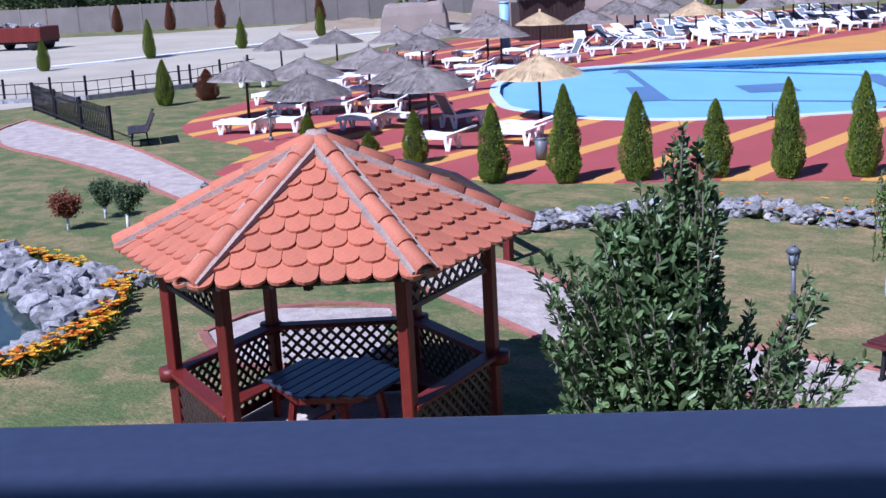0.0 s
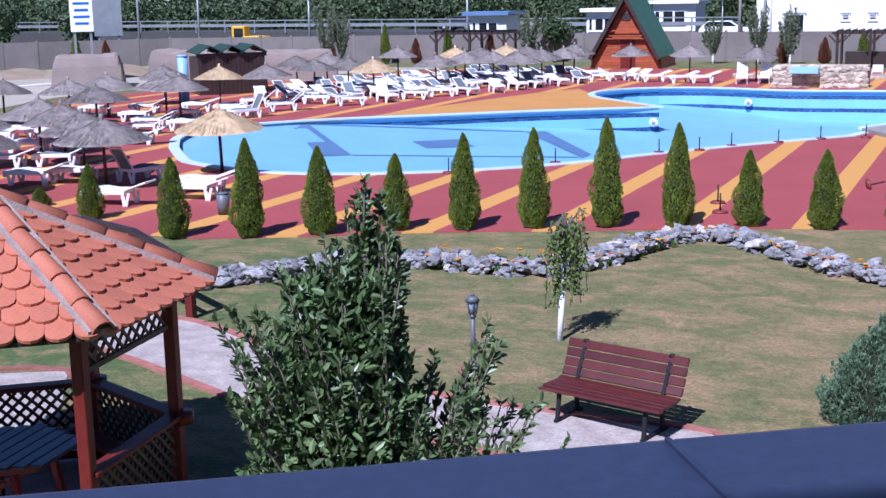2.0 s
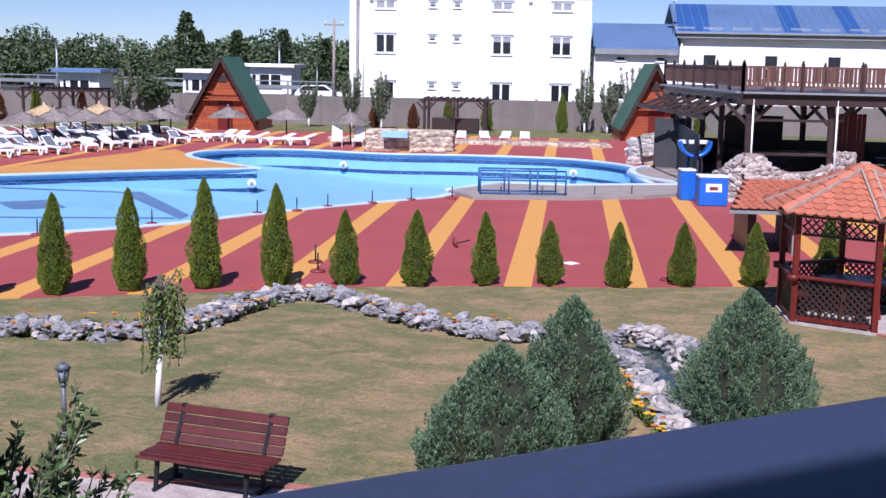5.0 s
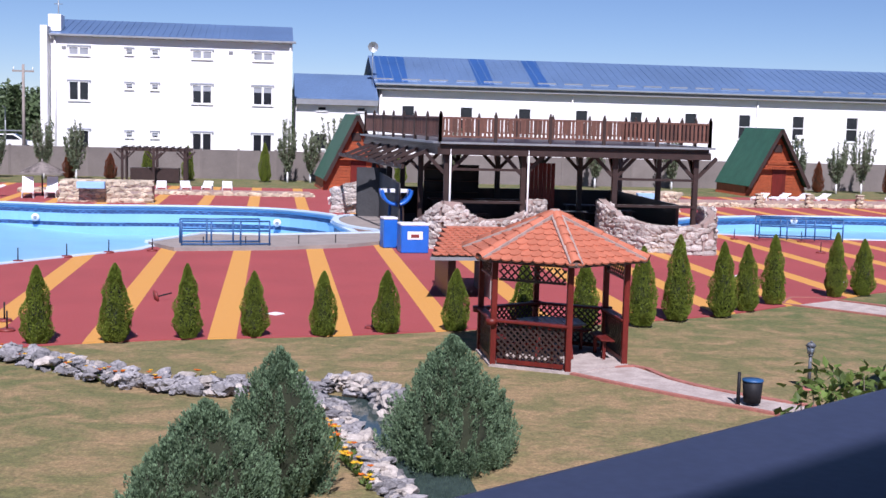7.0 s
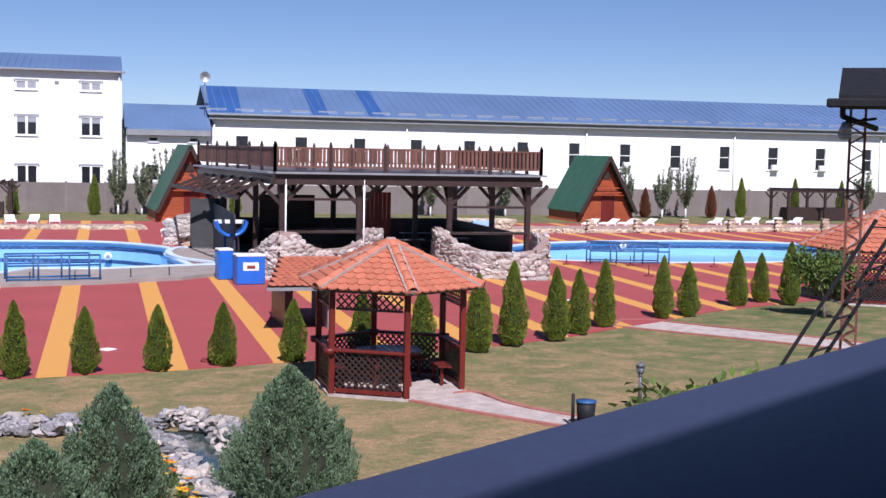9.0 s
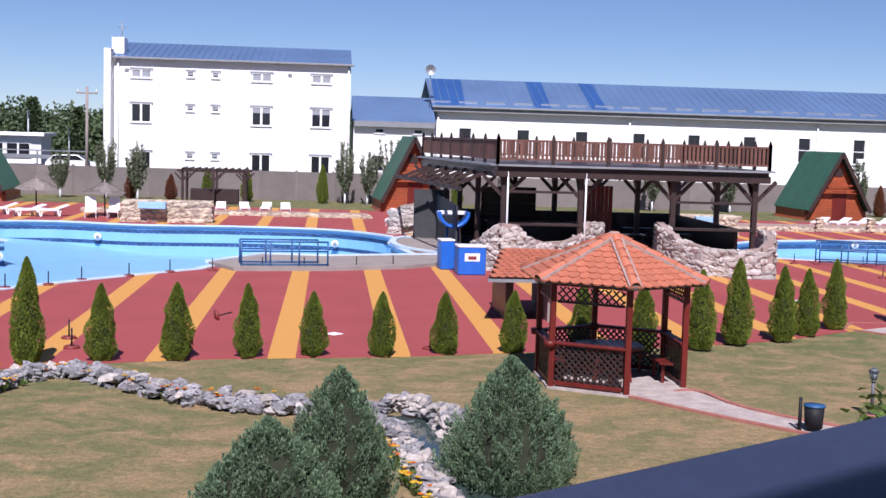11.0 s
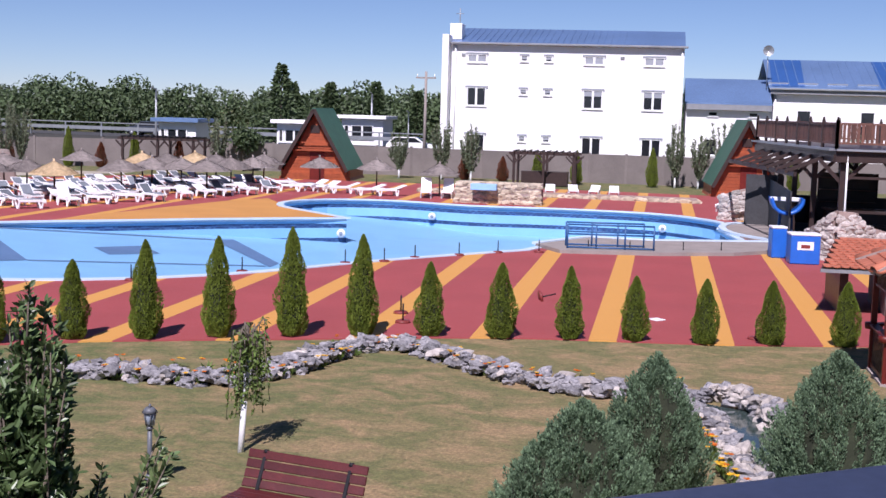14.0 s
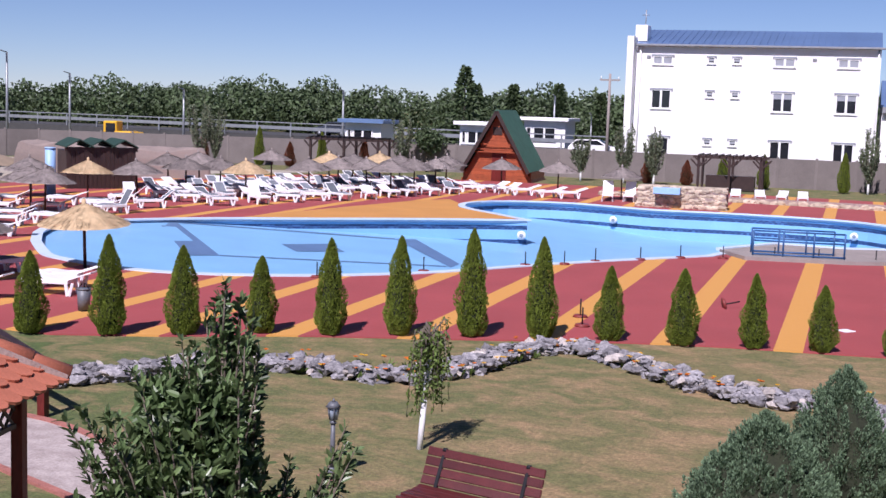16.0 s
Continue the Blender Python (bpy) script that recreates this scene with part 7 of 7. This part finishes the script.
def ramp_rail(x0, y0, x1, y1, h, label):
    t = thing("ramp_railing", pose(0, 0, 0), label, "railing")
    a, b = Vector((x0, y0, 0.12)), Vector((x1, y1, 0.12))
    n = Vector((-(b - a).y, (b - a).x, 0)).normalized() * 0.9
    for k, o in enumerate((Vector(), n)):
        aa, bb = a + o, b + o - (b - a) * 0.08 * k
        for z in (h, h * 0.62, 0.08):
            bm = bmesh.new()
            rod(bm, aa + Vector((0, 0, z)), bb + Vector((0, 0, z)), 0.03, 0.03, 8)
            part("rail", bm, M_BLUEPAINT, t)
        for i in range(4):
            p = aa.lerp(bb, i / 3)
            bm = bmesh.new()
            rod(bm, p, p + Vector((0, 0, h)), 0.03, 0.03, 8)
            part("post", bm, M_BLUEPAINT, t)


RAMP = [(-4.2, 43.4), (-3.2, 41.6), (0.1, 42.2), (2.6, 43.3), (4.1, 44.7), (4.3, 47.8), (3.3, 47.5), (-0.2, 46.25), (-2.5, 46.5), (-3.3, 45.1)]
tagged(sheet("ramp_platform", [RAMP], 0.15, M_PLINTH, 0.15), "grey concrete platform between pool and deck", "platform", kind="structure")
tagged(ribbon("platform_coping", [(-4.2, 43.4), (-3.3, 45.1), (-2.5, 46.5), (-0.2, 46.25), (3.3, 47.5), (4.3, 47.8)], 0.3, 0.19, 0.1, M_COPING), "white coping of the platform", "coping", kind="structure")
ramp_rail(-3.0, 42.2, -0.1, 42.6, 0.85, "blue tubular steel handrail on the ramp")
ramp_rail(19.3, 47.6, 22.5, 46.9, 0.85, "blue tubular steel handrail by the second pool")
tagged(sheet("pool_step", [smoothed([(2.9, 56.6), (4.6, 56.2), (4.7, 50.5), (4.2, 48.4), (3.2, 50.0), (2.75, 53.0)], 2, True)], 0.10, M_PLINTH, 0.1), "round stone plunge area beside the slide", "platform", kind="structure")
tagged(ribbon("plunge_coping", smoothed([(4.6, 56.2), (3.3, 56.0), (2.65, 53.6), (3.0, 50.8), (4.4, 48.6)], 4), 0.3, 0.16, 0.12, M_COPING), "white coping round the plunge area", "coping", kind="structure")


def lifebuoy(x, y, z):
    t = thing("pool_lamp", pose(x, y, z), "round white underwater lamp on the pool wall", "lamp", "pool wall lamps")
    bm = bmesh.new()
    rod(bm, (0, 0, 0), (0, -0.05, 0), 0.19, 0.19, 16)
    part("ring", bm, M_PLASTIC, t)
    bm = bmesh.new()
    rod(bm, (0, -0.05, 0), (0, -0.06, 0), 0.09, 0.08, 12)
    part("lens", bm, M_LAMPGLASS, t)


for x, y, z in [(-11.2, 61.15, -0.62), (-13.15, 50.7, -0.6), (0.2, 60.0, -0.62), (26.5, 60.85, -0.2)]:
    lifebuoy(x, y, z)


def stone_fountain(x0, x1, y, h, label, seed):
    t = thing("stone_fountain", pose(0, 0, 0), label, "fountain")
    rg = random.Random(seed)
    part("core", boxed(((x0 + x1) / 2, y + 0.6, h * 0.48), (x1 - x0, 1.2, h * 0.96), 0.04), M_MORTAR, t)
    nx = int((x1 - x0) / 0.3)
    for i in range(nx):
        for j in range(4):
            wall_stone(t, x0 + (i + 0.5 + 0.3 * (j % 2) - 0.15) * (x1 - x0) / nx, y + rg.uniform(-0.02, 0.03), (j + 0.5) * h / 4 + rg.uniform(-0.03, 0.03), 0.36 * rg.uniform(0.85, 1.15), 0, rg, SANDROCKS)
    for i in range(nx):
        part("cap_stone", boxed((x0 + (i + 0.5) * (x1 - x0) / nx, y + 0.6, h * 0.97), ((x1 - x0) / nx * 0.95, 1.25, 0.08), 0.02), M_SAND, t)
    part("spout", boxed((x0 + (x1 - x0) * 0.35, y - 0.45, h * 0.82), ((x1 - x0) * 0.3, 0.4, h * 0.3), 0.02), M_PALEBLUE, t, "pale blue cascade spout")


stone_fountain(-10.3, -5.9, 62.6, 1.1, "pale sandstone fountain wall at the pool's end", 411)
stone_fountain(17.6, 20.6, 61.5, 1.1, "pale sandstone fountain wall at the second pool", 412)
rock_wall("low sandstone terrace wall", [(22, 66.5, 0.45), (60, 71.0, 0.45)], 413, SANDROCKS, 0.45, 0.3)
def pillar(x, y):
    t = thing("stone_pillar", pose(x, y, 0.03), "squat sandstone pillar on the terrace edge", "pillar", "terrace pillars")
    rg = random.Random(int(x * 10))
    part("core", boxed((0, 0, 0.36), (0.34, 0.34, 0.72), 0.03), M_MORTAR, t)
    for k in range(3):
        for s in (-0.1, 0.1):
            wall_stone(t, s, -0.17, 0.14 + 0.22 * k, 0.26, 0, rg, SANDROCKS)
    part("cap", boxed((0, 0, 0.75), (0.42, 0.42, 0.07), 0.02), M_SAND, t)


for x in (27.0, 30.1, 33.3, 36.6, 40.0, 43.5, 47.0):
    pillar(x, 66.2 + (x - 22) * 0.1184)
rock_wall("low sandstone planting edge", [(-13.5, 69.5, 0.3), (2.0, 69.0, 0.35)], 414, SANDROCKS, 0.4, 0.3)


# ---- cabins, hut, pergolas ----
def aframe(x, y, w, h, d, rot, label):
    """A steep timber cabin: boarded gable, roof to near the ground, door."""
    t = thing("aframe_cabin", pose(x, y, 0, 0, 0, rot), label, "cabin", "steep-roofed cabins")
    s = h / (w / 2)
    rows = int(h / 0.2)
    wall = part("gable_core", bmesh_tri([(-w / 2 + 0.1, 0.1, 0), (w / 2 - 0.1, 0.1, 0), (0, 0.1, h - 0.25)], d - 0.3), M_CABIN, t)
    for i in range(rows - 1):
        z = (i + 0.5) * 0.2
        half = (h - z - 0.15) / s
        if half > 0.1:
            part("board", boxed((0, 0.06, z), (half * 2, 0.05, 0.185), 0.006), M_CABIN, wall)
    for sg in (-1, 1):
        bm = bmesh.new()
        L = math.hypot(w / 2, h) * 1.0
        e = Vector((sg * w / 2, 0, 0)) * 1.04 + Vector((0, 0, 0.75 if sg else 0))
        top = Vector((0, 0, h + 0.05))
        base = top.lerp(Vector((sg * (w / 2 + 0.12), 0, 0.02)), 0.86)
        nv = Vector((sg * h, 0, w / 2)).normalized() * 0.1
        vs = [bm.verts.new(v) for v in (top + Vector((0, -0.5, 0)), base + Vector((0, -0.5, 0)), base + Vector((0, d, 0)), top + Vector((0, d, 0)))]
        vs += [bm.verts.new(v.co + nv) for v in vs]
        for q in ((0, 1, 2, 3), (4, 5, 6, 7), (0, 1, 5, 4), (1, 2, 6, 5), (2, 3, 7, 6), (3, 0, 4, 7)):
            bm.faces.new([vs[i] for i in q])
        bmesh.ops.recalc_face_normals(bm, faces=bm.faces[:])
        part("roof_slope", bm, M_GREENROOF, t, "green shingle roof slope")
        bm = bmesh.new()
        beam(bm, top + Vector((0, -0.52, -0.05)), base + Vector((0, -0.52, -0.05)), 0.06, 0.22)
        part("bargeboard", bm, M_WOODDARK, t)
        part("side_wall", boxed((sg * (w / 2 - 0.25), d / 2, 0.35), (0.1, d - 0.4, 0.7)), M_CABIN, t)
    part("door", boxed((0.15, 0.02, 0.95), (0.95, 0.06, 1.9), 0.01), M_WOODRED, t)
    part("balcony_rail", boxed((0, -0.22, h * 0.53), (w * 0.5, 0.06, 0.08)), M_CABIN, t)
    part("balcony_rail", boxed((0, -0.22, h * 0.46), (w * 0.56, 0.06, 0.08)), M_CABIN, t)
    part("balcony_floor", boxed((0, -0.1, h * 0.42), (w * 0.6, 0.4, 0.07)), M_CABIN, t)
    part("gable_window", boxed((0, 0.02, h * 0.72), (0.6, 0.06, 0.5), 0.01), M_WOODDARK, t)


def bmesh_tri(pts, d):
    bm = bmesh.new()
    a = [bm.verts.new(p) for p in pts]
    b = [bm.verts.new((p[0], p[1] + d, p[2])) for p in pts]
    bm.faces.new(a)
    bm.faces.new(b[::-1])
    for i in range(3):
        bm.faces.new((a[i], a[(i + 1) % 3], b[(i + 1) % 3], b[i]))
    bmesh.ops.recalc_face_normals(bm, faces=bm.faces[:])
    return bm


aframe(-21.9, 77.2, 4.9, 4.5, 5.0, 3, "red-brown timber cabin with steep green roof")
aframe(4.95, 75.9, 4.3, 4.55, 5.0, 4, "orange-brown timber cabin with steep green roof")
aframe(32.6, 77.9, 4.6, 4.35, 5.0, 3, "orange-brown timber cabin with steep green roof")


def hut():
    t = thing("poolside_hut", pose(-35.8, 53.8, 0, 0, 0, 45), "dark brown boarded hut with green roof", "hut")
    for i in range(16):
        part("board", boxed((-1.6 + i * 0.213, 0, 0.95), (0.2, 0.06, 1.9)), M_WOODDARK, t)
    for i in range(12):
        part("board", boxed((-1.68, 0.15 + i * 0.213, 0.95), (0.06, 0.2, 1.9)), M_WOODDARK, t)
    part("wall", boxed((0, 1.4, 0.95), (3.2, 2.6, 1.88)), M_WOODDARK, t)
    for x in (-1.1, 0.0, 1.1):
        bm = bmesh.new()
        for sg in (-1, 1):
            a, b = Vector((x, 0, 2.45)), Vector((x + sg * 0.68, 0, 2.08))
            nn = Vector((0, 0, 0.06))
            vs = [bm.verts.new(v) for v in (a + Vector((0, -0.35, 0)), b + Vector((0, -0.35, 0)), b + Vector((0, 3.0, 0)), a + Vector((0, 3.0, 0)))]
            vs += [bm.verts.new(v.co + nn) for v in vs]
            for q in ((0, 1, 2, 3), (4, 5, 6, 7), (0, 1, 5, 4), (1, 2, 6, 5), (2, 3, 7, 6), (3, 0, 4, 7)):
                bm.faces.new([vs[i] for i in q])
        bmesh.ops.recalc_face_normals(bm, faces=bm.faces[:])
        part("roof_gable", bm, M_HUTROOF, t, "small dark green gable roof")
    part("eave_board", boxed((0, 0, 2.0), (3.6, 0.1, 0.2)), M_WOODDARK, t)
    p = thing("blue_column", pose(-35.5, 49.2, 0), "pale blue painted round column", "column")
    bm = bmesh.new()
    rod(bm, (0, 0, 0), (0, 0, 2.15), 0.24, 0.24, 18)
    part("shaft", bm, M_PALEBLUE, p)
    bm = bmesh.new()
    rod(bm, (0, 0, 2.15), (0, 0, 2.22), 0.27, 0.25, 18)
    part("cap", bm, M_PALEBLUE, p)


hut()


def pergola(x0, x1, y, h, d, label):
    t = thing("pergola", pose(0, 0, 0), label, "pergola", "pergolas by the wall")
    for x in (x0, (x0 + x1) / 2, x1):
        for yy in (y, y + d):
            po = part("post", boxed((x, yy, h / 2), (0.16, 0.16, h)), M_WOODDARK, t)
            for s in (-1, 1):
                bm = bmesh.new()
                beam(bm, (x, yy, h - 0.6), (x + s * 0.5, yy, h - 0.08), 0.08, 0.1)
                part("brace", bm, M_WOODDARK, po)
    for yy in (y, y + d):
        part("beam", boxed(((x0 + x1) / 2, yy, h + 0.06), (x1 - x0 + 0.7, 0.14, 0.16)), M_WOODDARK, t)
    n = int((x1 - x0) / 0.4)
    for i in range(n + 1):
        part("rafter", boxed((x0 + (x1 - x0) * i / n, y + d / 2, h + 0.19), (0.07, d + 0.6, 0.1)), M_WOODDARK, t)
    part("table", boxed(((x0 + x1) / 2, y + d / 2, 0.5), (x1 - x0 - 0.8, 0.9, 0.9)), M_WOODDARK, t, "dark bench table")


pergola(-9.3, -5.5, 79.2, 2.05, 2.4, "dark timber pergola with table by the wall")
pergola(47.6, 53.6, 80.0, 2.1, 2.4, "dark timber pergola by the wall")
pergola(-36.5, -31.4, 80.5, 2.1, 2.2, "dark timber pergola beside the kiosk")


def kiosk(x, y, w, h, d, label, glazed=True):
    t = thing("kiosk", pose(x, y, 0), label, "kiosk")
    part("wall", boxed((0, d / 2, h / 2), (w, d, h)), M_WHITE, t)
    part("roof", boxed((0, d / 2 - 0.2, h + 0.15), (w + 0.8, d + 0.9, 0.3), 0.02), M_BLUEROOF if glazed else M_WHITE, t)
    window(t, 0.0, h * 0.68, w * 0.55, h * 0.34, 0, 2)
    window(t, -w * 0.38, h * 0.68, w * 0.14, h * 0.34, 0, 1)
    return t


kiosk(-36.4, 90, 3.0, 3.2, 3.0, "white security kiosk with flat blue roof")
kiosk(-26.6, 109, 3.8, 3.7, 4.0, "white glazed gatehouse beyond the wall", False)
kiosk(-30.5, 101, 3.0, 3.2, 3.0, "small white roofed shelter beyond the wall", False)


def vine():
    t = thing("vine", pose(0, 0, 0), "broad-leaved green vine below the balcony", "vine")
    rg = random.Random(71)
    V, F = [], []
    a, b = VINE
    bm = bmesh.new()
    for k in range(14):
        s = k / 13
        p = a.lerp(b, s)
        tip = p + Vector((rg.uniform(-0.2, 0.2), rg.uniform(-0.3, 0.3), rg.uniform(-0.1, 0.22)))
        rod(bm, Vector((p.x, p.y, 0)), tip, 0.015, 0.006, 5)
        for j in range(26):
            q = tip + Vector((rg.gauss(0, 0.2), rg.gauss(0, 0.2), rg.gauss(-0.12, 0.1)))
            leaf(V, F, q, rnd3(rg) + Vector((0, 0, 0.2)), Vector((0, 0, 1)) + rnd3(rg) * 0.5, rg.uniform(0.12, 0.2), rg.uniform(0.1, 0.15), 0.1)
    part("stems", bm, M_BARK, t)
    raw("leaves", V, F, M_LEAF, t)


VINE = (Vector((6.55, 14.35, 1.42)), Vector((9.0, 15.7, 1.46)))
vine()
